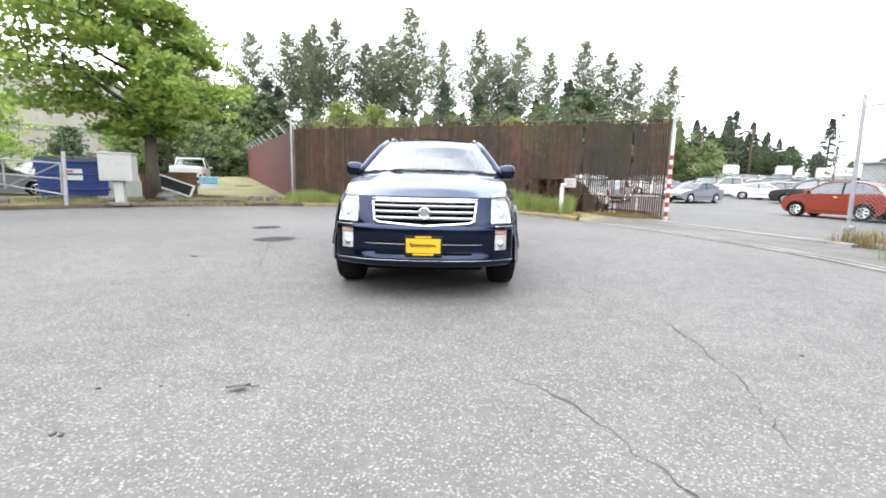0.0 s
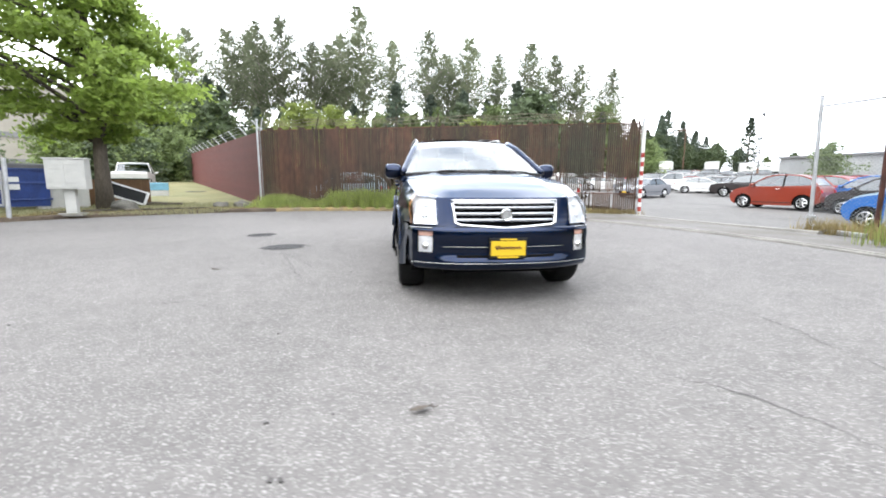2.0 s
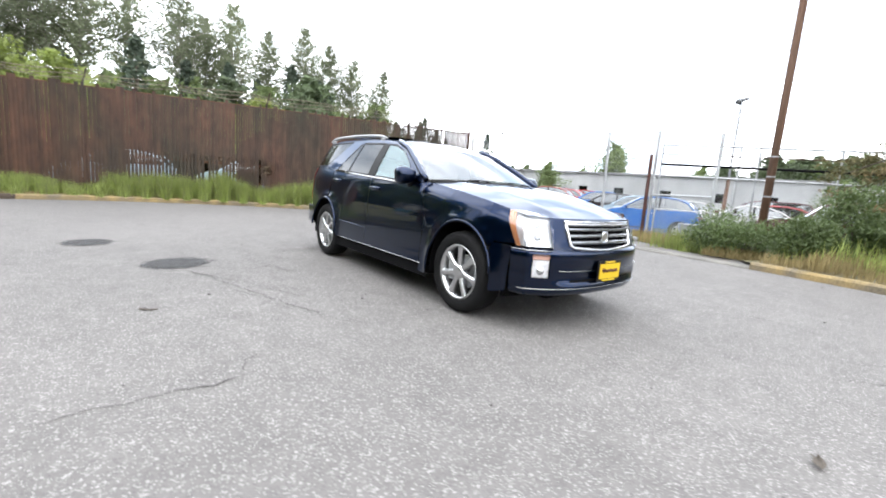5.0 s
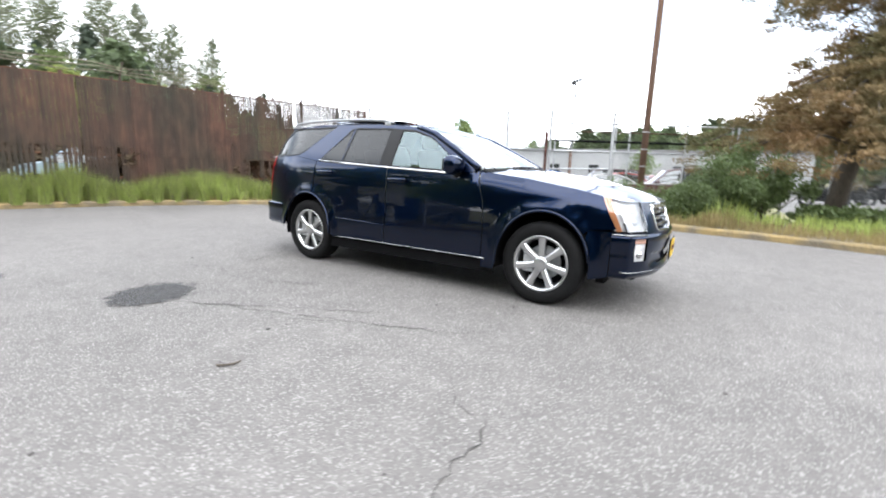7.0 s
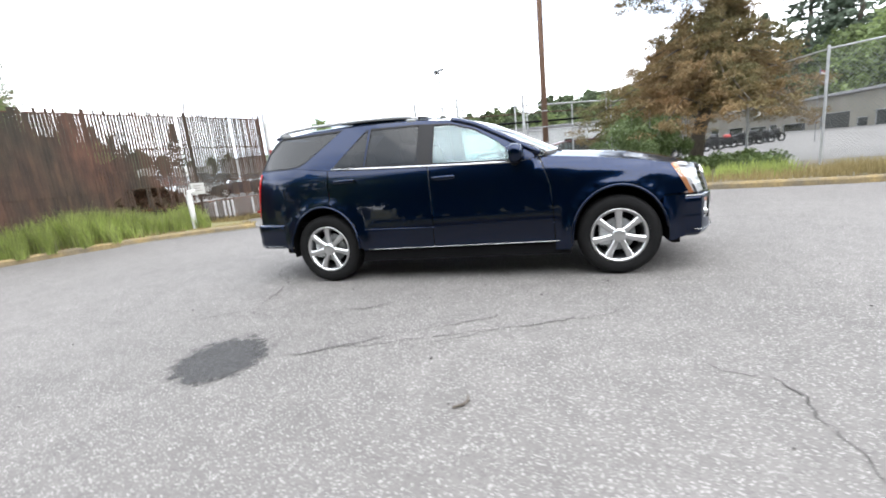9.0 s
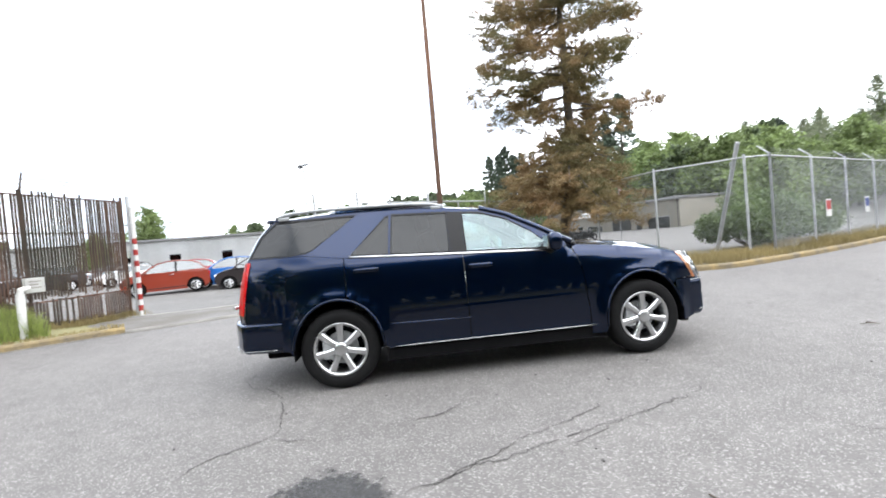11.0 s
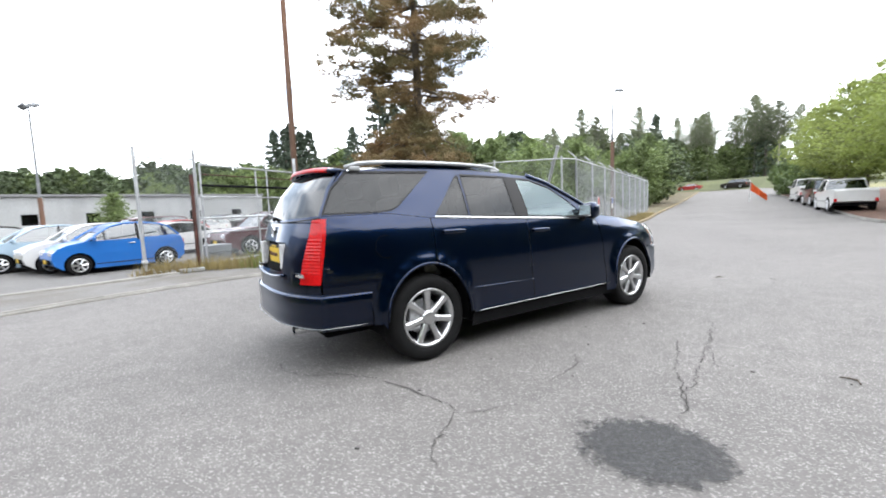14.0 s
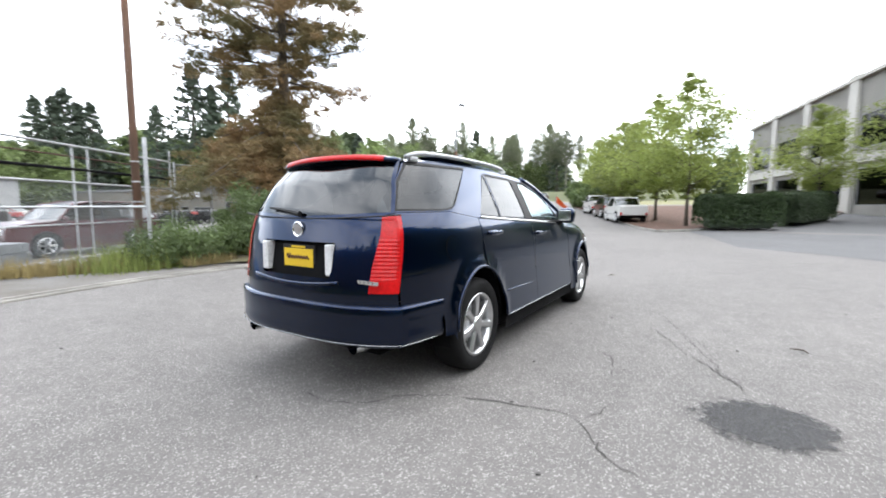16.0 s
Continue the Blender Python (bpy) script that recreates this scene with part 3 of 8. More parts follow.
leaf = thing("fallen_leaf", "dry curled brown leaf lying on the asphalt", "leaf", at=pose(-0.846, -4.03, 0.003, 0, 0, 20) @ Matrix.Diagonal((0.8, 0.6, 0.8, 1)))
bm = bmesh.new()
rows = [[bm.verts.new((x, (k - 2) * 0.016 * w, 0.012 + 0.02 * abs(k - 2) / 2 + 0.012 * math.sin(9 * x + k))) for k in range(5)] for x, w in ((-0.075, 0.2), (-0.045, 0.9), (-0.01, 1.3), (0.03, 1.0), (0.07, 0.15))]
for a, b in zip(rows, rows[1:]):
    for k in range(4):
        bm.faces.new((a[k], a[k + 1], b[k + 1], b[k]))
part("blade", bm, mat("dry_leaf", (0.0924, 0.0759, 0.0594), 0.8, vary=0.4, leaf=0.2), leaf)
bm = bmesh.new()
tube(bm, [(0.065, 0, 0.012), (0.1, 0.012, 0.006), (0.125, 0.03, 0.004)], 0.003, 5)
part("stalk", bm, BARK, leaf)
rngp = random.Random(4)
bm = bmesh.new()
for _ in range(110):
    a, r = rngp.uniform(0, 6.28), rngp.uniform(0.5, 9)
    x, y, s = -2 + r * math.cos(a), r * math.sin(a) - 0.5, rngp.uniform(0.005, 0.012)
    if abs(x) < 1.1 and abs(y) < 2.6:
        continue
    vs = box(bm, -s, s, -s * 0.6, s * 0.6, 0, s * 0.6, 0, pose(x, y, 0.001, 0, 0, rngp.uniform(0, 180)))
tagged(mesh_object("grit", bm, mat("dark_grit", (0.0594, 0.0561, 0.0528), 0.9, vary=0.4)), "scattered dark grit and pebbles on the asphalt", "grit", kind="stuff")


# ---- fences ----
def chain_link(bm, a, b, z0, z1, pitch=0.085, r=0.0023):
    """Diamond wire between two posts: crossing thin wires."""
    a, b = Vector(a), Vector(b)
    d = b - a
    length = d.to_2d().length
    d = d / length
    hgt = z1 - z0
    n = int((length + hgt) / pitch)
    for sgn in (1, -1):
        for k in range(n):
            s0 = k * pitch - hgt
            lo, hi = max(s0, 0), min(s0 + hgt, length)
            if hi - lo < 0.02:
                continue
            za, zb = (lo - s0, hi - s0) if sgn > 0 else (hgt - (lo - s0), hgt - (hi - s0))
            pa, pb = a + d * lo + Vector((0, 0, z0 + za)), a + d * hi + Vector((0, 0, z0 + zb))
            n3 = Vector((d.y, -d.x, 0)) * r
            t = (pb - pa).normalized().cross(n3).normalized() * r
            ra = [bm.verts.new(pa + v) for v in (n3, t - n3, -t - n3)]
            rb = [bm.verts.new(pb + v) for v in (n3, t - n3, -t - n3)]
            for q in range(3):
                bm.faces.new((ra[q], ra[(q + 1) % 3], rb[(q + 1) % 3], rb[q]))
    return bm


def slat_fence():
    """Tall fence of rusty vertical slats between posts, gappy and broken towards the gate."""
    root = thing("slat_fence", "tall rusty brown slatted fence with barbed wire", "fence", kind="structure")
    way = fence_b - fence_a
    length, d = way.length, way.normalized()
    side = Vector((-d.y, d.x, 0))
    rng = random.Random(7)
    meshes = {}

    def slat_mesh(w, z0, z1):
        key = (round(w, 3), round(z0, 1), round(z1, 1))
        if key not in meshes:
            bm = bmesh.new()
            prof = [(-w / 2, 0.003), (-w / 4, -0.001), (0, -0.003), (w / 4, -0.001), (w / 2, 0.003)]
            zs = [key[1] + (key[2] - key[1]) * k / 3 for k in range(4)]
            grid = [[bm.verts.new((u, v, z)) for u, v in prof] for z in zs]
            back = [[bm.verts.new((u, v + 0.003, z)) for u, v in prof[::4]] for z in zs[::3]]
            for a, b in zip(grid, grid[1:]):
                for k in range(4):
                    bm.faces.new((a[k], a[k + 1], b[k + 1], b[k]))
            bm.faces.new((back[0][0], back[0][1], back[1][1], back[1][0]))
            me = bpy.data.meshes.new("slat")
            bm.to_mesh(me)
            bm.free()
            me.materials.append(SLAT)
            meshes[key] = me
        return meshes[key]

    s, pieces = 0.05, []
    while s < length - 0.05:
        f = s / length
        step = 0.094 if f < 0.44 else 0.066 if f < 0.66 else 0.068
        p = fence_a + d * s
        turn = math.degrees(math.atan2(d.y, d.x)) + rng.uniform(-4, 4)
        lean = rng.uniform(-0.12, 0.12)
        top = 3.02 + rng.uniform(-0.05, 0.06)
        split = 1.2 + rng.uniform(-0.04, 0.04)
        where_ = pose(p.x, p.y, 0.03, lean, 0, turn)
        if f < 0.24:
            pieces.append((0, 0.092 if rng.random() > 0.15 else 0.083, 0.1, top, where_))
        else:
            split = (1.38 if f < 0.53 else 1.2) + rng.uniform(-0.05, 0.05)
            open_ = 0.0 if f < 0.66 else rng.uniform(-6, 6)
            if f < 0.66 or rng.random() > 0.02:
                pieces.append((0, 0.090 if f < 0.44 else 0.062 if f < 0.66 else 0.056, split, top, where_ @ Matrix.Rotation(radians(open_), 4, "Z")))
            if f > 0.70:
                if rng.random() < 0.85:
                    pieces.append((1, 0.048, 0.08, 0.66 + rng.uniform(-0.04, 0.04), where_))
                if rng.random() < 0.72:
                    pieces.append((1, 0.042, 0.72 + rng.uniform(-0.04, 0.04), split + 0.04, where_ @ Matrix.Translation((0, 0.012, 0))))
            elif f < 0.53:
                if rng.random() < 0.93:
                    pieces.append((1, 0.074 if f < 0.44 else 0.052, 0.1, split + 0.07, where_ @ Matrix.Translation((0, 0.012, 0))))
            else:
                pieces.append((1, 0.062, 0.1, split + 0.08, where_ @ Matrix.Translation((0, 0.012, 0))))
        s += step
    pieces.sort(key=lambda q: q[0])
    rest = bmesh.new()
    for i, (_, w, z0, z1, where_) in enumerate(pieces):
        if i < 290:
            ob = new("slat", slat_mesh(w, z0, z1))
            ob.parent = root
            ob.matrix_basis = where_
        else:
            box(rest, -w / 2, w / 2, -0.004, 0.006, z0, z1, 0, where_)
    tagged(part("slat_rest", rest, SLAT, root), kind="stuff")
    s, k = 0.0, 0
    while s <= length + 0.01:
        p = fence_a + d * s + side * 0.06
        bm = bmesh.new()
        rod(bm, p + Vector((0, 0, -0.1)), p + Vector((0, 0, 3.15)), 0.035 if k else 0.055)
        if k % 2 or k == 0:
            rod(bm, p + Vector((0, 0, 3.1)), p + Vector((0.02, 0.02, 3.1)) + d * 0.08 + Vector((0, 0, 0.42)), 0.02)
        part("post", bm, GALV if k == 0 else SLAT, root)
        s += length / 6
        k += 1
    part("wire_mesh", chain_link(bmesh.new(), fence_a.lerp(fence_b, 0.55) + side * 0.03, fence_b + side * 0.03, 0.1, 3.04, 0.1), RUST, root)
    for z in (0.68, 1.24, 2.2, 3.04):
        bm = bmesh.new()
        rod(bm, fence_a + side * 0.06 + Vector((0, 0, z)), fence_b + side * 0.06 + Vector((0, 0, z)), 0.02, 6)
        part("rail", bm, RUST, root)
    for k, z in enumerate((3.2, 3.3, 3.4)):
        bm = bmesh.new()
        n = 60
        tube(bm, [fence_a + d * (length * i / n) + side * (0.05 * k) + Vector((0, 0, z + 0.03 * math.sin(i * 0.7 + k) + 0.01 * math.sin(i * 5.0))) for i in range(n + 1)], 0.008, 4)
        for i in range(0, n * 2):
            p = fence_a + d * (length * i / (n * 2)) + side * (0.05 * k) + Vector((0, 0, z + 0.03 * math.sin(i * 0.35 + k)))
            rod(bm, p + Vector((0.03, 0, 0.03)), p - Vector((0.03, 0, 0.03)), 0.004, 3)
        part("barbed_wire", bm, PALE_WIRE, root)
    return root


slat_fence()


def board_fence():
    """The red oxide wing of the fence that runs away from the corner."""
    root = thing("board_fence", "long oxide-red board fence with barbed wire arms", "fence", kind="structure")
    a, b = Vector((-6.15, 12.35, 0)), Vector((-21.5, 42.0, 0))
    d = (b - a).normalized()
    length = (b - a).length
    turn = math.degrees(math.atan2(d.y, d.x))
    n = 170
    bm = bmesh.new()
    w = length / n
    box(bm, 0, w * 0.96, -0.012, 0.012, 0, 3.0, 0.004)
    me = bpy.data.meshes.new("board")
    bm.to_mesh(me)
    bm.free()
    me.materials.append(SLAT_RED)
    for k in range(n):
        p = a + d * (w * k)
        ob = new("board", me)
        ob.parent = root
        ob.matrix_basis = pose(p.x, p.y, 0.05 + 0.028 * max(0, p.y - 13), 0, 0, turn + (1.5 if k % 2 else -1.5))
    side = Vector((d.y, -d.x, 0))
    for k in range(12):
        p = a + d * (length * k / 11) + side * 0.06 + Vector((0, 0, 0.028 * max(0, a.y + d.y * length * k / 11 - 13)))
        bm = bmesh.new()
        rod(bm, p, p + Vector((0, 0, 3.12)), 0.035)
        rod(bm, p + Vector((0, 0, 3.1)), p + Vector((0, 0, 3.45)) - side * 0.32, 0.028)
        part("post", bm, GALV, root)
    for k in range(3):
        bm = bmesh.new()
        tube(bm, [a + d * (length * i / 22) + side * -(0.08 + 0.1 * k) + Vector((0, 0, 3.2 + 0.1 * k + 0.028 * max(0, a.y + d.y * length * i / 22 - 13))) for i in range(23)], 0.007, 4)
        part("barbed_wire", bm, GALV, root)
    return root


board_fence()
# the white corner post between the two fences
corner = thing("corner_post", "tall pale galvanised corner post of the fence", "post", at=pose(-6.12, 11.98, 0.05))
bm = bmesh.new()
rod(bm, (0, 0, 0), (0, 0, 3.35), 0.04, 12)
part("shaft", bm, GALV, corner)
bm = bmesh.new()
bmesh.ops.create_uvsphere(bm, u_segments=10, v_segments=6, radius=0.06, matrix=pose(0, 0, 3.36))
part("cap", bm, GALV, corner)


def striped_post():
    root = thing("striped_post", "red and white striped gate post", "post", at=pose(7.42, 7.95, -0.06))
    for k in range(14):
        bm = bmesh.new()
        tube(bm, [(0, 0, 0.15 * k), (0, 0, 0.15 * k + 0.15)], 0.055, 12)
        part("band", bm, RED_PAINT if k % 2 else WHITE_PAINT, root)
    bm = bmesh.new()
    rod(bm, (0.02, 0.1, 0), (0.02, 0.1, 3.25), 0.045, 10)
    rod(bm, (0.02, 0.1, 3.2), (0.06, 0.3, 3.55), 0.018, 6)
    part("shaft", bm, GALV, root)
    bm = bmesh.new()
    tube(bm, [(0, 0, 2.1), (0, 0, 2.95)], 0.05, 12)
    part("upper_sleeve", bm, WHITE_PAINT, root)
    return root


striped_post()


def link_fence(name, pts, height, label, arms=0, rail=True, post_r=0.035, arm_side=1):
    root = thing(name, label, "fence", kind="structure")
    pts = [Vector(p) for p in pts]
    for i, p in enumerate(pts):
        bm = bmesh.new()
        rod(bm, p - Vector((0, 0, 0.1)), p + Vector((0, 0, height + 0.08)), post_r, 8)
        if arms:
            d = (pts[min(i + 1, len(pts) - 1)] - pts[max(i - 1, 0)]).normalized()
            out = Vector((d.y, -d.x, 0)) * arm_side
            rod(bm, p + Vector((0, 0, height + 0.05)), p + Vector((0, 0, height + 0.33)) + out * 0.3, 0.02, 6)
        part("post", bm, GALV, root)
    for a, b in zip(pts, pts[1:]):
        part("wire_mesh", chain_link(bmesh.new(), a, b, 0.05, height), WIRE, root)
        if rail:
            bm = bmesh.new()
            rod(bm, a + Vector((0, 0, height)), b + Vector((0, 0, height)), 0.022, 6)
            part("top_rail", bm, GALV, root)
        if arms:
            for k in range(3):
                bm = bmesh.new()
                d = (b - a).normalized()
                out = Vector((d.y, -d.x, 0)) * arm_side * 0.1 * (k + 0.7)
                rod(bm, a + out + Vector((0, 0, height + 0.1 + 0.09 * k)), b + out + Vector((0, 0, height + 0.1 + 0.09 * k)), 0.004, 4)
                part("barbed_wire", bm, WIRE, root)
    return root


# street side: tall mesh fence with outward arms, from the leaning corner post up the street
u = Vector((0.41, -0.912, 0))
street = [Vector((6.45, -9.85, 0.1)) + u * (2.7 * k) for k in range(10)]
link_fence("street_fence", street, 2.8, "tall galvanised chain-link fence with barbed wire arms", arms=3, arm_side=-1)
link_fence("side_fence", [(6.45, -9.85, 0.1), (6.5, -9.1, 0.1), (8.25, -7.45, 0.1), (10.9, -6.75, 0.05), (13.6, -5.7, 0.0)], 2.8, "galvanised chain-link fence beside the pine", arms=0)
for k, (f_, col) in enumerate(((1.35, RED_PAINT), (2.6, WHITE_PAINT))):
    q_ = street[0] + u * (2.7 * f_)
    notice = thing("fence_notice", "small warning notice wired to the mesh fence", "sign", "fence notices", pose(q_.x - 0.04, q_.y, 1.25, 0, 0, -66))
    bm = bmesh.new()
    box(bm, -0.2, 0.2, -0.03, -0.02, -0.28, 0.28, 0.003)
    plate_ = part("plate", bm, WHITE_PAINT, notice)
    bm = bmesh.new()
    box(bm, -0.17, 0.17, -0.034, -0.0305, -0.06, 0.24)
    part("lettering_bar", bm, col if k == 0 else BLUE_SKIP, plate_)
lean = thing("leaning_post", "leaning galvanised pipe post at the fence corner", "post", at=pose(6.57, -9.0, 0.05))
bm = bmesh.new()
rod(bm, (1.28, -0.1, 0), (0, 0, 3.3), 0.06, 10)
part("shaft", bm, GALV, lean)
bm = bmesh.new()
rod(bm, (0.26, -0.06, 2.72), (0.26, 0.04, 2.72), 0.075, 10)
part("clamp", bm, GALV, lean)


def gate_corner():
    """The leaning gate post with its wheel, mesh panel and the parked sliding gate behind."""
    root = thing("gate_post", "leaning pale gate post with a roller at its foot", "post", at=pose(9.17, 3.45, -0.12))
    bm = bmesh.new()
    rod(bm, (0, 0, 0.05), (-0.1, 0.02, 3.2), 0.042, 12)
    part("shaft", bm, GALV, root)
    bm = bmesh.new()
    tube(bm, [(-0.04, -0.10, 0.10), (0.04, -0.10, 0.10)], 0.09, 16)
    part("roller", bm, GALV, root)
    bm = bmesh.new()
    box(bm, -0.065, 0.065, -0.07, 0.07, 0.32, 0.40, 0.01)
    part("bracket", bm, GALV, root)
    bm = bmesh.new()
    box(bm, -0.05, 0.05, -1.3, -0.1, 0.0, 0.10, 0.015)
    part("ground_bar", bm, GALV, root)
    fence = thing("gate_fence", "chain-link fence panels of galvanised pipe beside the gate", "fence", kind="structure")
    pts = [Vector((9.14, 3.46, -0.12)), Vector((9.57, 2.15, -0.1)), Vector((8.12, -0.09, -0.08))]
    for p, tall in ((pts[1], 3.22), (pts[2], 2.86)):
        bm = bmesh.new()
        rod(bm, p, p + Vector((0, 0, tall)), 0.042, 10)
        part("post", bm, GALV, fence)
    bm = bmesh.new()
    rod(bm, pts[1] + Vector((-0.06, 0.10, 0)), pts[1] + Vector((-0.10, 0.10, 2.55)), 0.05, 10)
    part("rusty_post", bm, DEEP_RUST, fence, "rust-brown steel post beside the galvanised one")
    part("wire_mesh", chain_link(bmesh.new(), pts[0], pts[1], 0.25, 2.95), WIRE, fence)
    part("wire_mesh", chain_link(bmesh.new(), pts[1], pts[2], 0.12, 1.36), WIRE, fence)
    for a, b, z in ((pts[0], pts[1], 2.96), (pts[1], pts[2], 1.37)):
        bm = bmesh.new()
        rod(bm, a + Vector((0, 0, z)), b + Vector((0, 0, z)), 0.024, 8)
        part("rail", bm, GALV, fence)
    bm = bmesh.new()
    box(bm, -0.04, 0.04, 0.0, (pts[1] - pts[0]).length, 0.04, 0.13, 0.01, Matrix.Translation(pts[0]) @ Matrix.Rotation(math.atan2(-(pts[1] - pts[0]).x, (pts[1] - pts[0]).y), 4, "Z"))
    part("sill_board", bm, BROWN_PLY, fence)
    slide = thing("sliding_gate", "parked sliding gate of galvanised pipe with a black track beam", "gate")
    a, b = Vector((9.66, 2.02, -0.12)), Vector((12.87, -2.83, -0.1))
    for z, r, m_, nm in ((2.30, 0.036, BLACK_BAR, "track_beam"), (2.60, 0.017, DEEP_RUST, "rail"), (1.98, 0.025, GALV, "rail"), (0.98, 0.02, GALV, "rail"), (0.15, 0.03, GALV, "rail"), (2.86, 0.028, GALV, "rail")):
        bm = bmesh.new()
        rod(bm, a + Vector((0, 0, z)), b + Vector((0, 0, z)), r, 8)
        part(nm, bm, m_, slide)
    for f_ in (0.0, 0.34, 0.42, 0.74, 1.0):
        p = a.lerp(b, f_)
        bm = bmesh.new()
        rod(bm, p, p + Vector((0, 0, 2.9 + (0.3 if f_ == 1.0 else 0))), 0.027, 8)
        part("stile", bm, GALV, slide)
    part("wire_mesh", chain_link(bmesh.new(), a, b, 0.15, 1.98), WIRE, slide)
    link_fence("back_fence", [(12.95, -3.0, -0.1), (13.3, -4.4, -0.05), (13.6, -5.6, 0.0)], 2.8, "galvanised chain-link fence behind the pine")
    chest = thing("steel_chest", "low grey steel chest standing behind the gate", "box", at=pose(11.5, 1.62, -0.17, 0, 0, -62))
    bm = bmesh.new()
    box(bm, -0.38, 0.38, -0.3, 0.3, 0.0, 0.36, 0.015)
    part("chest_body", bm, LAMP_STEEL, chest)
    bm = bmesh.new()
    box(bm, -0.4, 0.4, -0.33, 0.33, 0.37, 0.60, 0.02)
    part("lid", bm, LAMP_STEEL, chest)


gate_corner()


# ---- poles, lamps, sign ----
def wood_pole(x, y, z, height, r):
    root = thing("utility_pole", "tall orange-brown wooden utility pole", "pole", at=pose(x, y, z))
    bm = bmesh.new()
    tube(bm, [(0, 0, -0.2), (0, 0, height * 0.33), (0, 0, height * 0.66), (0, 0, height)], [r, r * 0.88, r * 0.74, r * 0.6], 16)
    part("shaft", bm, POLE_WOOD, root, smooth=True)
    for k in range(3):
        bm = bmesh.new()
        tube(bm, [(0, 0, 1.5 + k * 0.5), (0, 0, 1.53 + k * 0.5)], r * 0.99, 16)
        part("strap", bm, GALV, root)
    return root


wood_pole(9.97, -0.64, -0.1, 15.0, 0.098)


LAMP_GREY = mat("dull_lamp_steel", (0.145, 0.152, 0.158), 0.6, vary=0.2)


def yard_lamp(x, y, z, height, wood=0.45, turn=0, heads=2):
    root = thing("lamp_post", "tall yard lamp post, wooden foot and grey mast", "lamp post", "yard lamps", pose(x, y, z, 0, 0, turn))
    bm = bmesh.new()
    tube(bm, [(0, 0, -0.2), (0, 0, height * wood)], [0.16, 0.13], 12)
    part("foot", bm, POLE_WOOD, root)
    bm = bmesh.new()
    tube(bm, [(0, 0, height * wood), (0, 0, height)], [0.085, 0.06], 10)
    part("mast", bm, LAMP_GREY, root)
    bm = bmesh.new()
    rod(bm, (-0.55, 0, height), (0.55, 0, height), 0.03, 6)
    part("cross_arm", bm, LAMP_GREY, root)
    for s in (-1, 1)[:heads]:
        bm = bmesh.new()
        box(bm, -0.28, 0.28, -0.2, 0.2, -0.09, 0.09, 0.04, pose(0.5 * s, 0, height + 0.06, 25 * s, 15 * s, 0))
        part("flood_head", bm, LAMP_GREY, root)
    return root


yard_lamp(34.6, 8.9, -0.1, 9.0, 0.35, 40)
yard_lamp(15.3, -25.3, 0.0, 9.2, 0.62, 20, 1)
yard_lamp(46.8, 46.2, 0, 9.7, 0.3, 45)
yard_lamp(24, -40, 0.5, 6.8, 0.4, 30, 1)

for px_, py_, hz in ((45.4, 71.7, 10.2), (51.6, 67.8, 10.4)):
    far = wood_pole(px_, py_, rise(px_, py_) - 1.0, hz, 0.10)
    bm = bmesh.new()
    box(bm, -1.2, 1.2, -0.06, 0.06, hz - 0.8, hz - 0.65, 0.01, pose(0, 0, 0, 0, 0, -35))
    part("cross_arm", bm, POLE_WOOD, far)
flag = thing("flag", "faded striped flag with a blue corner on a thin pole", "flag", at=pose(26.9, -16.2, rise(26.9, -16.2), 0, 0, -35))
bm = bmesh.new()
rod(bm, (0, 0, -0.1), (0, 0, 4.4), 0.025, 8)
part("pole", bm, LAMP_GREY, flag)
FLAG_RED, FLAG_BLUE = mat("faded_red_cloth", (0.33, 0.0792, 0.0792), 0.8), mat("faded_blue_cloth", (0.08, 0.10, 0.22), 0.8)


def cloth(u0, u1, w0, w1, out):
    bm_ = bmesh.new()
    cols = [[bm_.verts.new((0.03 + u_, 0.08 * math.sin(u_ * 4.0) * u_ + out, 4.3 - w_ - 0.12 * u_)) for w_ in (w0, (w0 + w1) / 2, w1)] for u_ in np.linspace(u0, u1, 9)]
    for p_, q_ in zip(cols, cols[1:]):
        for k_ in range(2):
            bm_.faces.new((p_[k_], p_[k_ + 1], q_[k_ + 1], q_[k_]))
    bmesh.ops.solidify(bm_, geom=bm_.faces[:], thickness=0.004)
    return bm_


field = part("cloth", cloth(0.0, 1.4, 0.0, 0.8, 0.0), WHITE_PAINT, flag)
for k in range(4):
    for out in (-0.008, 0.012):
        part("stripe", cloth(0.56 if k < 2 else 0.0, 1.4, 0.23 * k, 0.23 * k + 0.11, out), FLAG_RED, field)
for out in (-0.009, 0.013):
    part("canton", cloth(0.0, 0.55, 0.0, 0.42, out), FLAG_BLUE, field)

sign = thing("post_sign", "small white box sign on a bent white post in the grass", "sign", at=pose(4.15, 8.1, 0.0, 0, 0, -14))
bm = bmesh.new()
tube(bm, [(-0.12, 0.02, 0), (-0.12, 0.02, 0.95)], 0.07, 10)
tube(bm, [(-0.12, 0.02, 0.9), (-0.12, 0.0, 1.02), (0.02, -0.02, 1.05)], 0.06, 10)
part("post", bm, WHITE_PAINT, sign)
bm = bmesh.new()
box(bm, -0.06, 0.3, -0.05, 0.03, 0.95, 1.24, 0.012)
part("box", bm, BEIGE_BOX, sign)
bm = bmesh.new()
for k in range(3):
    box(bm, 0.0, 0.22 - 0.05 * (k % 2), -0.056, -0.053, 1.16 - 0.06 * k, 1.178 - 0.06 * k)
part("lettering_bar", bm, mat("faded_print", (0.231, 0.198, 0.185), 0.7), sign)


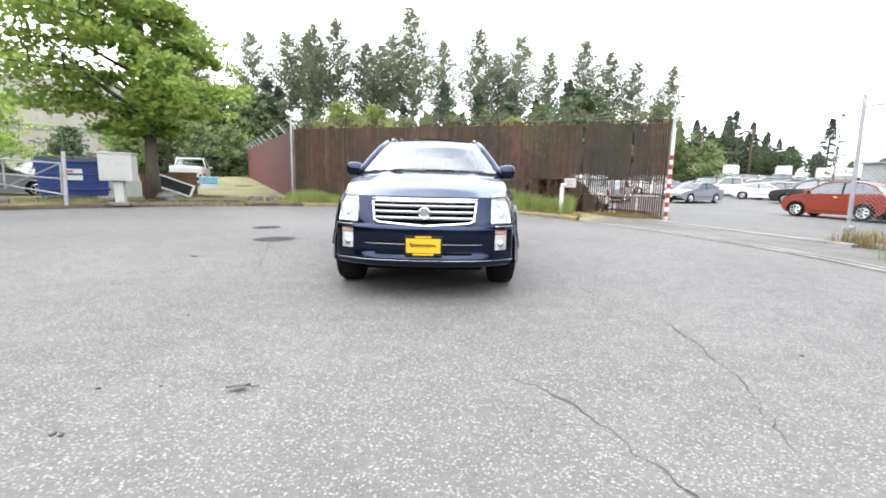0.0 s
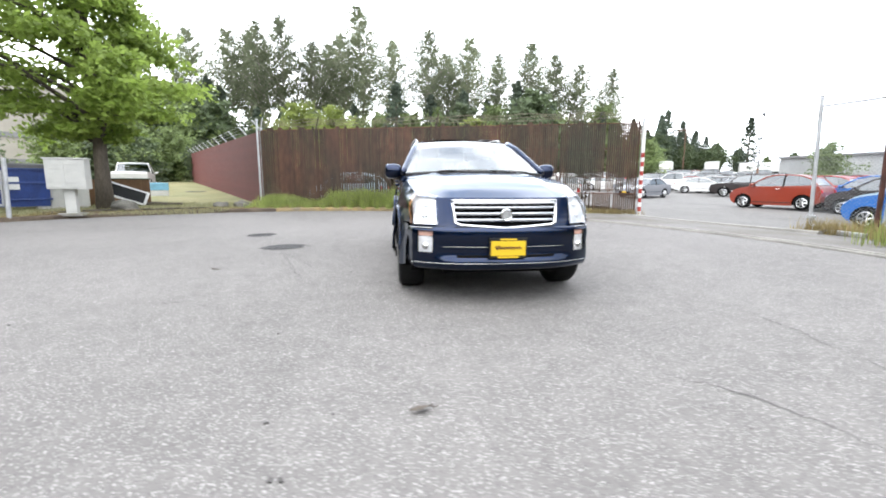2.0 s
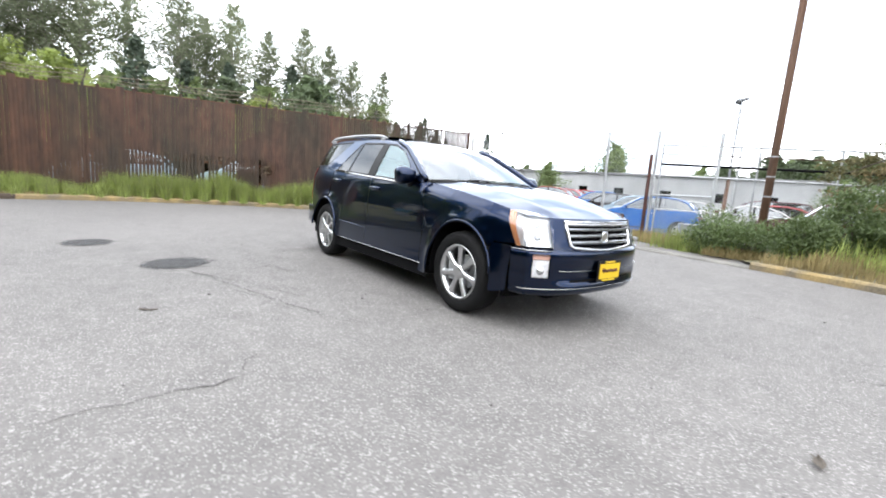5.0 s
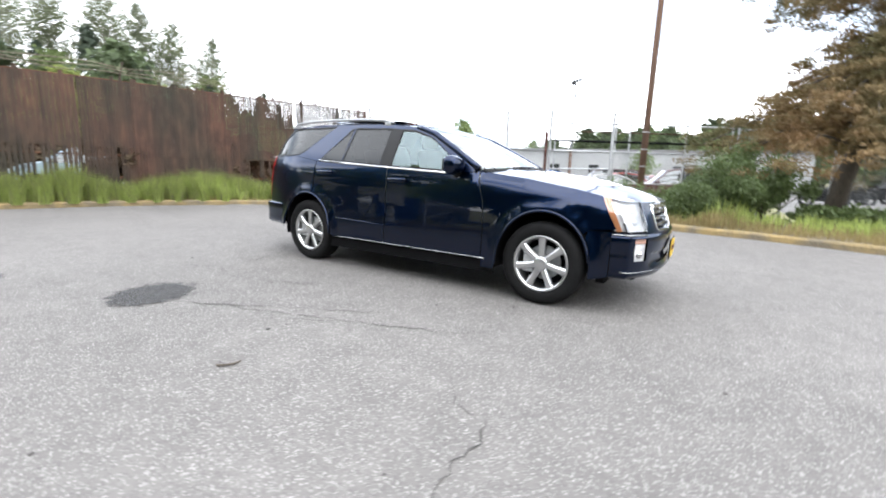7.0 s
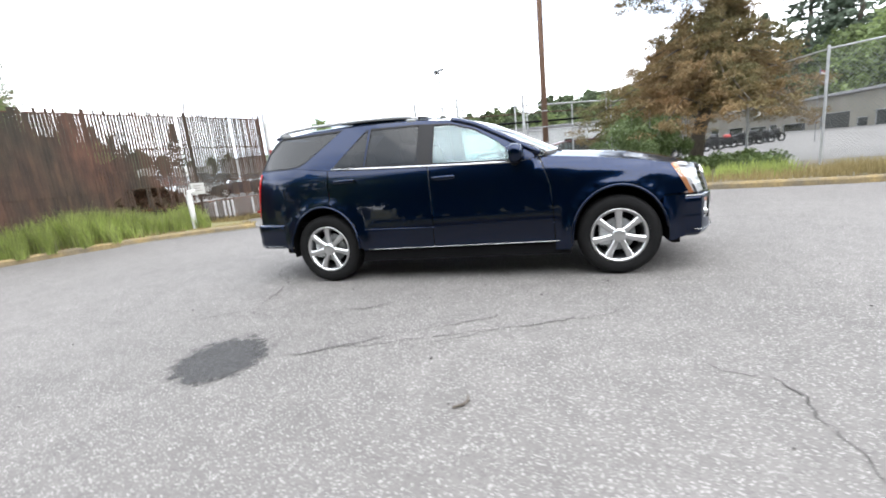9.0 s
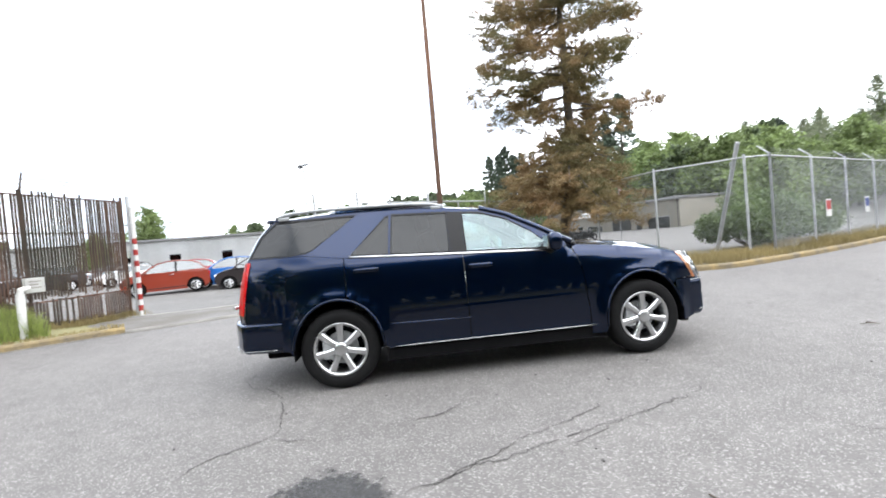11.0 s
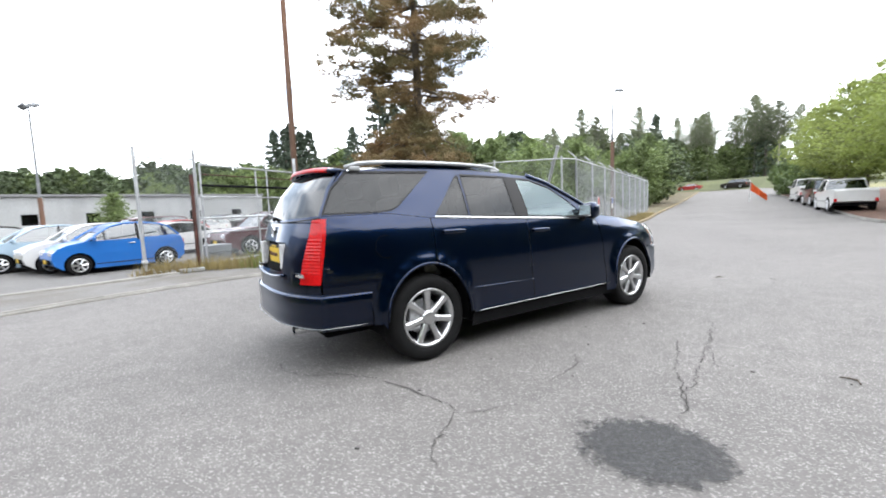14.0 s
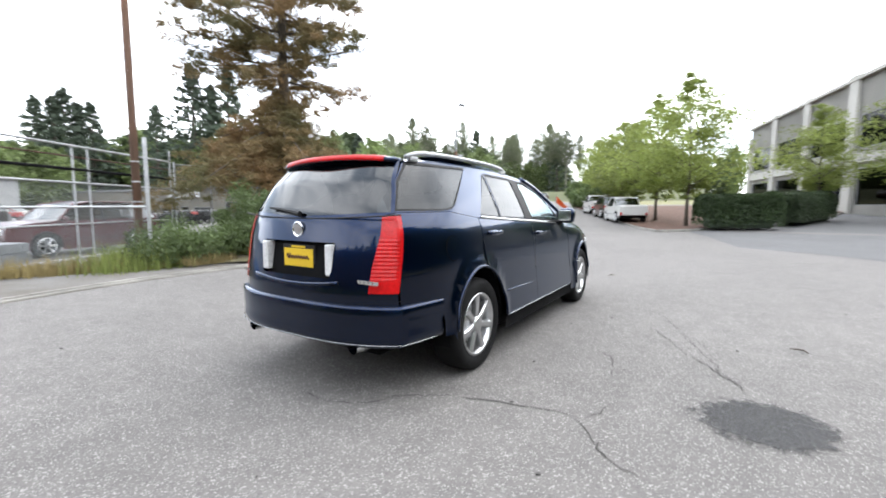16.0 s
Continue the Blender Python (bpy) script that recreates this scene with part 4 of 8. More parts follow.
# ---- the corner with the mailboxes ----
def mailbox_cluster():
    root = thing("mailbox_cluster", "beige cluster mailbox with many doors on a pedestal", "mailbox", at=pose(-10.15, 7.75, 0.12, 0, 0, 14))
    bm = bmesh.new()
    box(bm, -0.46, 0.46, -0.22, 0.22, 0.72, 1.56, 0.015)
    part("cabinet", bm, BEIGE_BOX, root)
    bm = bmesh.new()
    box(bm, -0.49, 0.49, -0.25, 0.25, 1.56, 1.6, 0.012)
    part("roof", bm, BEIGE_BOX, root)
    for i in range(2):
        for j in range(6):
            bm = bmesh.new()
            x0, z0 = -0.43 + 0.44 * i, 0.77 + 0.128 * j
            box(bm, x0, x0 + 0.42, -0.232, -0.22, z0, z0 + 0.115, 0.004)
            d = part("mail_door", bm, BEIGE_BOX, root)
            bm = bmesh.new()
            tube(bm, [(x0 + 0.37, -0.232, z0 + 0.06), (x0 + 0.37, -0.24, z0 + 0.06)], 0.012, 8)
            part("lock", bm, GALV, d)
    bm = bmesh.new()
    box(bm, -0.13, 0.13, -0.1, 0.1, 0, 0.72, 0.01)
    part("pedestal", bm, BEIGE_BOX, root)
    bm = bmesh.new()
    box(bm, -0.3, 0.3, -0.2, 0.2, -0.05, 0.04, 0.01)
    part("footing", bm, CONCRETE, root)


mailbox_cluster()
cab_ = thing("parcel_cabinet", "low pale parcel cabinet behind the mailboxes", "cabinet", at=pose(-12.75, 11.2, 0.05, 0, 0, 40))
bm = bmesh.new()
box(bm, -0.72, 0.72, -0.25, 0.25, 0.0, 0.74, 0.015)
part("cabinet_body", bm, BEIGE_BOX, cab_)
for k in range(2):
    bm = bmesh.new()
    box(bm, -0.69 + 0.70 * k, -0.01 + 0.70 * k, -0.262, -0.25, 0.05, 0.70, 0.004)
    part("cabinet_door", bm, BEIGE_BOX, cab_)


def skip_bin():
    root = thing("dumpster", "dark blue steel dumpster with black lids and a white label", "dumpster", at=pose(-13.95, 10.55, 0.1, 0, 0, 38) @ Matrix.Diagonal((0.75, 0.9, 0.92, 1)))
    bm = bmesh.new()
    lo = [(-1.3, -0.6), (1.3, -0.6), (1.3, 0.75), (-1.3, 0.75)]
    hi = [(-1.4, -0.75), (1.4, -0.75), (1.4, 0.8), (-1.4, 0.8)]
    a = [bm.verts.new((x, y, 0.12)) for x, y in lo]
    b = [bm.verts.new((x, y, 1.5)) for x, y in hi]
    bm.faces.new(a[::-1])
    for k in range(4):
        bm.faces.new((a[k], a[(k + 1) % 4], b[(k + 1) % 4], b[k]))
    part("body", bm, BLUE_SKIP, root)
    for z in (0.35, 0.95, 1.45):
        bm = bmesh.new()
        y = -0.6 - 0.15 * (z - 0.12) / 1.38
        box(bm, -1.41, 1.41, y - 0.06, y + 0.02, z, z + 0.07, 0.01)
        part("rib", bm, BLUE_SKIP, root)
    for s in (-1, 1):
        bm = bmesh.new()
        rows = [[bm.verts.new((s * x, y, z)) for x in (0.02, 1.38)] for y, z in ((-0.78, 1.52), (-0.3, 1.66), (0.3, 1.72), (0.82, 1.6))]
        for p, q in zip(rows, rows[1:]):
            bm.faces.new((p[0], p[1], q[1], q[0]))
        r = bmesh.ops.solidify(bm, geom=bm.faces[:], thickness=0.03)
        part("lid", bm, BLACK_PLASTIC, root)
        bm = bmesh.new()
        box(bm, s * 1.42 - 0.06, s * 1.42 + 0.06, -0.5, 0.5, 0.75, 0.95, 0.01)
        part("lift_pocket", bm, BLUE_SKIP, root)
    bm = bmesh.new()
    box(bm, -0.35, 0.35, -0.735, -0.725, 0.75, 1.2)
    label_plate = part("label_plate", bm, WHITE_PAINT, root)
    bm = bmesh.new()
    box(bm, -0.28, 0.0, -0.74, -0.737, 1.05, 1.14)
    part("lettering_bar", bm, mat("orange_print", (0.396, 0.165, 0.0198), 0.6), label_plate)


skip_bin()


def pipe_gate():
    root = thing("pipe_gate", "open swing gate of thin galvanised pipes on a post", "gate", at=pose(-11.05, 6.75, 0.12, 0, -3, 172))
    bm = bmesh.new()
    rod(bm, (0, 0, -0.05), (0, 0, 1.55), 0.055, 12)
    part("gate_post", bm, GALV, root)
    for z0, z1 in ((1.2, 1.2), (0.75, 0.75), (0.3, 0.55)):
        bm = bmesh.new()
        rod(bm, (0.1, 0, z0), (4.2, 0, z1), 0.025, 8)
        part("bar", bm, GALV, root)
    for x in (0.12, 2.1, 4.2):
        bm = bmesh.new()
        rod(bm, (x, 0, 0.3), (x, 0, 1.22), 0.025, 8)
        part("upright", bm, GALV, root)
    bm = bmesh.new()
    rod(bm, (0.12, 0, 1.2), (2.1, 0, 0.35), 0.02, 8)
    part("brace", bm, GALV, root)


pipe_gate()


def boulder(x, y, r, seed, flat=0.6):
    bm = bmesh.new()
    bmesh.ops.create_icosphere(bm, subdivisions=3, radius=r)
    for v in bm.verts:
        v.co *= 1 + 0.35 * noise.noise(v.co * (1.6 / r) + Vector((seed, 0, 0))) + 0.1 * noise.noise(v.co * (5 / r))
        v.co.z = max(v.co.z * flat, -0.1)
    ob = mesh_object("boulder", bm, STONE, True)
    ob.matrix_basis = pose(x, y, 0.1 + r * 0.25, 0, 0, seed * 40)
    return tagged(ob, "rounded grey boulder on the dry grass", "boulder", "boulders")


for k, (x, y, r) in enumerate([(-6.62, 11.25, 0.30), (-7.35, 11.2, 0.27), (-9.75, 9.5, 0.40), (-13.3, 7.0, 0.25)]):
    boulder(x, y, r, k + 1)

junk = thing("plywood_crate", "weathered brown plywood crate on the grass", "crate", at=pose(-12.5, 14.0, 0.1, 0, 0, 30))
bm = bmesh.new()
box(bm, -1.1, 1.1, -0.5, 0.5, 0, 1.05, 0.02)
part("crate_body", bm, BROWN_PLY, junk)
for x in (-0.75, 0, 0.75):
    bm = bmesh.new()
    box(bm, x - 0.06, x + 0.06, -0.54, -0.5, 0, 1.05, 0.005)
    part("batten", bm, BROWN_PLY, junk)
bm = bmesh.new()
box(bm, -1.15, 1.15, -0.55, 0.55, 1.05, 1.09, 0.005)
part("lid", bm, mat("green_tarp", (0.0132, 0.0462, 0.0264), 0.6), junk)
hatch = thing("tailgate", "discarded black car tailgate with a pale rim leaning on the ground", "car part", at=pose(-11.35, 12.5, 0.60, 62, 0, 38) @ Matrix.Rotation(radians(-24), 4, "Z") @ Matrix.Diagonal((0.8, 0.62, 0.8, 1)))
bm = bmesh.new()
box(bm, -0.9, 0.9, -0.5, 0.5, -0.03, 0.03, 0.02)
part("frame", bm, WHITE_PAINT, hatch)
bm = bmesh.new()
box(bm, -0.78, 0.78, -0.38, 0.38, 0.02, 0.045, 0.01)
part("pane", bm, BLACK_PLASTIC, hatch)
# plain two-part box in place of a blue and white object of unclear kind
pale_box = thing("cooler_box", "pale blue and white box standing on the lawn", "box", at=pose(-13.4, 19.0, 0.2, 0, 0, 25))
bm = bmesh.new()
box(bm, -0.45, 0.45, -0.3, 0.3, 0, 0.4, 0.03)
part("tub", bm, WHITE_PAINT, pale_box)
bm = bmesh.new()
box(bm, -0.47, 0.47, -0.32, 0.32, 0.4, 0.8, 0.03)
part("lid", bm, mat("pale_blue_plastic", (0.2, 0.44, 0.6), 0.5), pale_box)
# tyre-shaped ring, put in place of the dark flat pallet lying there
tyre = thing("old_tyre", "dark flat ring on the lawn, standing in for a pallet", "tyre", at=pose(-13.2, 23.0, 0.35))
bm = bmesh.new()
ring = []
for i in range(24):
    a = 2 * math.pi * i / 24
    ring.append([bm.verts.new(((0.5 + 0.15 * math.cos(t)) * math.cos(a), (0.5 + 0.15 * math.cos(t)) * math.sin(a), 0.12 * math.sin(t))) for t in (2 * math.pi * j / 10 for j in range(10))])
for i in range(24):
    for j in range(10):
        bm.faces.new((ring[i][j], ring[(i + 1) % 24][j], ring[(i + 1) % 24][(j + 1) % 10], ring[i][(j + 1) % 10]))
part("casing", bm, BLACK_PLASTIC, tyre, smooth=True)
log = thing("fallen_log", "dark rotting branch lying on the dry lawn", "log", at=pose(-10.3, 12.9, 0.14, 0, 0, 6))
bm = bmesh.new()
tube(bm, [(-0.8, 0, 0.0), (-0.3, 0.06, 0.03), (0.2, 0.02, 0.0), (0.75, 0.05, 0.02)], [0.09, 0.08, 0.07, 0.045], 8)
part("stem", bm, BARK, log, smooth=True)
for x, y, turn, r in ((-9.0, 9.0, 32, 0.05), (-8.3, 9.5, 20, 0.04), (-10.6, 8.0, 50, 0.045), (-7.6, 9.75, 12, 0.035), (-9.9, 8.55, 44, 0.06)):
    stick = thing("dead_branch", "short dead branch lying in the dirt along the kerb", "branch", "dead branches", at=pose(x, y, 0.15, 0, 0, turn))
    bm = bmesh.new()
    tube(bm, [(-0.45, 0.03, 0), (-0.1, -0.03, 0.02), (0.2, 0.04, 0.01), (0.5, 0, 0)], [r, r * 0.95, r * 0.8, r * 0.4], 6)
    tube(bm, [(0.0, 0.0, 0.015), (0.2, -0.12, 0.04), (0.32, -0.16, 0.03)], [r * 0.6, r * 0.45, r * 0.25], 5)
    part("stem", bm, BARK, stick, smooth=True)


# ---- buildings ----
def shed_building(name, label, a, b, depth, height, base, wall_m, roof_m, windows, glass=None):
    """A long low building: front wall from a to b with openings, ends, back, flat roof with a trim edge."""
    root = thing(name, label, "building")
    a, b = Vector((*a, base)), Vector((*b, base))
    d = (b - a).normalized()
    length = (b - a).length
    root.matrix_basis = pose(a.x, a.y, base, 0, 0, math.degrees(math.atan2(d.y, d.x)))
    holes = [[(s, z0), (s + w, z0), (s + w, z1), (s, z1)] for s, w, z0, z1 in windows]
    bm = patch2d([(0, -0.5), (length, -0.5), (length, height), (0, height)], holes, 6.0, lambda u_, v_: (u_, 0, v_))
    bmesh.ops.solidify(bm, geom=bm.faces[:], thickness=0.25)
    part("front_wall", bm, wall_m, root)
    for x0, x1, y0, y1 in ((0, 0.25, 0.3, depth), (length - 0.25, length, 0.3, depth), (0.3, length - 0.3, depth - 0.25, depth)):
        bm = bmesh.new()
        box(bm, x0, x1, y0, y1, -0.5, height)
        part("wall", bm, wall_m, root)
    bm = bmesh.new()
    box(bm, -0.15, length + 0.15, -0.35, depth + 0.15, height + 0.01, height + 0.3, 0.02)
    part("roof", bm, roof_m, root)
    # black sheet behind the panes stands in for the dim rooms
    bm = bmesh.new()
    box(bm, 0.3, length - 0.3, 0.7, 0.75, 0, height - 0.05)
    part("room_back", bm, BLACK_PLASTIC, root)
    for s, w, z0, z1 in windows:
        bm = bmesh.new()
        for q in ((s, s + 0.06, z0, z1), (s + w - 0.06, s + w, z0, z1), (s + 0.06, s + w - 0.06, z0, z0 + 0.06), (s + 0.06, s + w - 0.06, z1 - 0.06, z1)):
            box(bm, q[0], q[1], 0.04, 0.12, q[2], q[3])
        f_ = part("window_frame", bm, GALV, root)
        bm = bmesh.new()
        box(bm, s + 0.06, s + w - 0.06, 0.08, 0.09, z0 + 0.06, z1 - 0.06)
        part("pane", bm, glass or BLDG_GLASS, f_)
    return root


BLDG_GLASS = glass_material("dark_building_glass", (0.10, 0.13, 0.14), 0.02, 1.6)
OFFICE_GLASS = glass_material("office_window_glass", (0.08, 0.10, 0.12), 0.02, 1.15)
METAL_WHITE = mat("white_metal_siding", (0.546, 0.553, 0.546), 0.6, vary=0.15, scale=0.5, fine=12, stretch=(1, 1, 0.2))
TRIM_GREY = mat("grey_roof_edge", (0.165, 0.165, 0.165), 0.7, vary=0.3)
TILT_UP = mat("beige_tilt_up_concrete", (0.277, 0.257, 0.218), 0.85, vary=0.15, scale=0.4, fine=10)
OFFICE = mat("pale_render", (0.396, 0.386, 0.356), 0.8, vary=0.12, scale=0.4, fine=10)
wins = [(s, 1.6, 1.3, 2.7) for s in (14, 20, 27, 34, 40, 46, 52, 58, 64)]
shed_building("warehouse", "long low white metal warehouse with small dark windows", (58.0, 54.5), (72.5, -13.0), 16, 4.75, -0.1, METAL_WHITE, TRIM_GREY, wins)
wins = [(10, 4, 0.9, 2.1), (17, 3, 0.9, 2.1), (23.4, 4.2, 0.8, 1.95), (29.6, 4.2, 0.75, 1.8), (34.6, 1.7, 0.1, 1.85), (37.6, 4.4, 0.7, 1.75), (44.6, 4.5, 0.35, 2.5), (50.1, 1.4, 0.2, 1.7), (52.4, 4.2, 0.3, 2.3)]
shed_building("shop_building", "beige concrete shop building with large dark windows", (101.8, -26.0), (44.2, -32.8), 9, 4.3, -0.45, TILT_UP, TRIM_GREY, wins)
wins = [(1.0, 6.2, 0.3, 3.3), (9.0, 6.2, 0.3, 3.3), (17.0, 6.4, 0.3, 3.3), (25.2, 4.6, 0.3, 3.3), (0.9, 6.4, 4.9, 7.6), (8.9, 6.4, 4.9, 7.6), (16.9, 6.6, 4.9, 7.6), (25.1, 4.8, 4.9, 7.6)]
off = shed_building("office_building", "pale two-storey office building with dark recessed windows", (-5.9, -68), (-13.2, -38), 20, 10.4, 1.2, OFFICE, OFFICE, wins, OFFICE_GLASS)
for s, w, tall in ((-0.2, 0.9, 9.3), (7.5, 1.2, 10.9), (15.5, 1.2, 10.9), (23.6, 1.3, 10.9), (30.0, 0.9, 10.9)):
    bm = bmesh.new()
    box(bm, s, s + w, -0.30, -0.02, -0.6, tall, 0.03)
    part("pier", bm, OFFICE, off)
bm = bmesh.new()
box(bm, 0, 30.8, -0.2, -0.02, 3.7, 4.5, 0.03)
part("storey_band", bm, OFFICE, off)
shop_sign = thing("shop_sign", "white shop sign board on the beige wall", "sign", at=pose(66.4, -29.98, 3.2, 0, 0, -173.3))
bm = bmesh.new()
box(bm, -3.7, 3.7, -0.12, 0.0, -0.42, 0.42, 0.03)
part("board", bm, WHITE_PAINT, shop_sign)
bm = bmesh.new()
box(bm, -2.2, 2.8, -0.14, -0.125, -0.1, 0.14)
part("lettering_bar", bm, mat("grey_print", (0.198, 0.211, 0.218), 0.6), shop_sign)
back_house = thing("pale_house", "pale grey building half hidden behind the trees", "building", at=pose(-52, 50, 1.0, 0, 0, 35))
bm = bmesh.new()
box(bm, -12, 12, -5, 5, -2, 11, 0.05)
part("wall", bm, TILT_UP, back_house)
for z in (2.0, 5.0, 8.0):
    bm = bmesh.new()
    box(bm, -11, 11, -5.08, -5.01, z, z + 0.6)
    part("window_band", bm, TRIM_GREY, back_house)

def box_trailer(x, y, turn):
    root = thing("box_trailer", "white box trailer parked at the back of the yard", "trailer", "white box trailers", pose(x, y, rise(x, y), 0, 0, turn))
    bm = bmesh.new()
    box(bm, -4.0, 4.0, -1.25, 1.25, 1.05, 3.0, 0.05)
    part("body", bm, METAL_WHITE, root)
    bm = bmesh.new()
    box(bm, -3.9, 3.9, -0.5, 0.5, 0.75, 1.05)
    part("chassis", bm, BLACK_PLASTIC, root)
    for xx in (-2.6, -1.5, 3.2):
        for yy in (-1.1, 1.1):
            bm = bmesh.new()
            tube(bm, [(xx, yy - 0.14, 0.48), (xx, yy + 0.14, 0.48)], 0.48, 16)
            part("wheel", bm, BLACK_PLASTIC, root)


for k, turn in enumerate((-38, 52, 55, -35, 50, -40)):
    box_trailer(58 + 7.5 * k, 99 - 5.6 * k, turn)


def motorcycle(x, y, turn):
    root = thing("motorcycle", "dark parked motorcycle behind the pine", "motorcycle", "parked motorcycles", pose(x, y, rise(x, y), 0, 0, turn))
    for yy in (-0.72, 0.72):
        bm = bmesh.new()
        pts = [(0, yy + 0.29 * math.cos(a), 0.32 + 0.29 * math.sin(a)) for a in (2 * math.pi * k / 16 for k in range(17))]
        tube(bm, pts, 0.085, 6, False)
        part("wheel", bm, BLACK_PLASTIC, root)
    bm = bmesh.new()
    tube(bm, [(0, -0.7, 0.32), (0, -0.45, 1.0), (0, -0.42, 1.05)], 0.035, 6)
    part("fork", bm, BLACK_BAR, root)
    bm = bmesh.new()
    tube(bm, [(-0.36, -0.32, 1.05), (0, -0.45, 1.02), (0.36, -0.32, 1.05)], 0.018, 6)
    part("handlebar", bm, GALV, root)
    bm = bmesh.new()
    box(bm, -0.2, 0.2, -0.5, 0.4, 0.25, 0.75, 0.06)
    part("engine", bm, BLACK_BAR, root)
    bm = bmesh.new()
    box(bm, -0.15, 0.15, -0.4, 0.1, 0.7, 0.95, 0.1)
    part("tank", bm, RED_PAINT if turn > 23 else BLACK_PLASTIC, root)
    bm = bmesh.new()
    box(bm, -0.13, 0.13, 0.1, 0.8, 0.68, 0.82, 0.05)
    part("saddle", bm, BLACK_PLASTIC, root)


for k in range(9):
    motorcycle(24.5 + 1.4 * k, -7.2 - 1.3 * k, 12 + 3 * (k % 5))


# ---- plants ----
def airy_tree(name, label, height, crown, low, limbs, leaves, size, trunk_r, leaf_m, bark_m, seed, rise_=0.25, widest=0.22, droop=0.0, flat=0.12, loose=0.17, group="", start=0.3, tip=0.12, slim=0.6, ragged=(0.55, 1.12), tufts=9, bias=(0.0, 0.0)):
    """A tree of single limbs: every limb carries its own flattened spray of leaves, with sky between the sprays."""
    root = thing(name, label, "tree", group)
    rng, nr = random.Random(seed), np.random.default_rng(seed)
    line = [Vector((trunk_r * math.sin(k * 0.9 + seed) * k / 6, trunk_r * math.cos(k * 1.1 + seed) * k / 6, height * k / 8)) for k in range(9)]
    bm = bmesh.new()
    tube(bm, [Vector((0, 0, -0.2))] + line[1:], [trunk_r * 1.3] + [trunk_r * (1 - k / 8.6) + 0.008 for k in range(1, 9)], 10)
    spots, total = [], 0.0
    for k in range(limbs):
        f = (k + rng.random()) / limbs
        prof = (tip + (1 - tip) * (f / widest) ** 0.6 * 1.0) if f < widest else tip + (1 - tip) * (1 - ((f - widest) / (1 - widest)) ** 1.35)
        a = k * 2.399 + rng.uniform(-0.5, 0.5)
        reach = crown * prof * rng.uniform(*ragged) * (1 + bias[1] * math.cos(a - bias[0]))
        z = low + (height * 0.99 - low) * f - rise_ * reach * 0.75
        z = max(low * 0.75, z)
        q = min(7.99, z / height * 8)
        s = line[int(q)].lerp(line[int(q) + 1], q - int(q))
        d = Vector((math.cos(a), math.sin(a), 0))
        mid = s + d * reach * 0.5 + Vector((0, 0, rise_ * reach * 0.65))
        end = s + d * reach + Vector((0, 0, (rise_ - droop) * reach))
        r0 = trunk_r * (0.16 + 0.24 * prof) * (1.15 - f * 0.6)
        tube(bm, [s, mid, end], [r0, r0 * 0.6, 0.008], 5, False)
        for j in range(3):
            t = 0.4 + 0.2 * j
            b_ = s.lerp(mid, t * 2) if t < 0.5 else mid.lerp(end, t * 2 - 1)
            side = Vector((-d.y, d.x, 0)) * rng.choice((-1, 1)) * reach * loose * 1.7 + d * reach * 0.15 + Vector((0, 0, 0.1 * reach))
            tube(bm, [b_, b_ + side], [r0 * 0.35, 0.006], 4, False)
        n = max(8, int(leaves / limbs * (0.25 + 0.9 * prof)))
        t = start + (1.06 - start) * nr.random(n) ** 0.75
        lo = np.array(s)[None] + (np.array(mid) - np.array(s))[None] * (t * 2)[:, None]
        hi = np.array(mid)[None] + (np.array(end) - np.array(mid))[None] * (t * 2 - 1)[:, None]
        c = np.where((t < 0.5)[:, None], lo, hi)
        # leaves gather in tufts along the limb
        tuft = nr.normal(size=(tufts, 3)) * (reach * loose, reach * loose, reach * flat * 0.6)
        c = c + tuft[nr.integers(0, tufts, n)] * (0.35 + 0.9 * t)[:, None] + nr.normal(size=(n, 3)) * (0.10 + 0.045 * reach, 0.10 + 0.045 * reach, 0.05 + flat * reach * 0.35)
        spots.append(c)
    part("trunk", bm, bark_m, root, smooth=True)
    ob = scatter_mesh("crown", leaf_quads(nr, np.concatenate(spots), size, slim, 0.35), leaf_m)
    ob.parent = root
    return root


def poplar(seed, height=27.0, width=3.2):
    """A tall poplar: bare pale stem below, thin steep limbs above that narrow to a point."""
    return airy_tree("poplar_tree", "tall slender poplar with a pale stem and thin crown", height, width, height * (0.40 + 0.05 * (seed % 3)), 96, 16500, 0.135, 0.24, LEAF_POPLAR, BIRCH, seed,
                     rise_=0.7, widest=0.36, flat=0.18, loose=0.17, group="row of tall poplars", start=0.15, tip=0.14, slim=0.7, ragged=(0.4, 1.2), tufts=7)


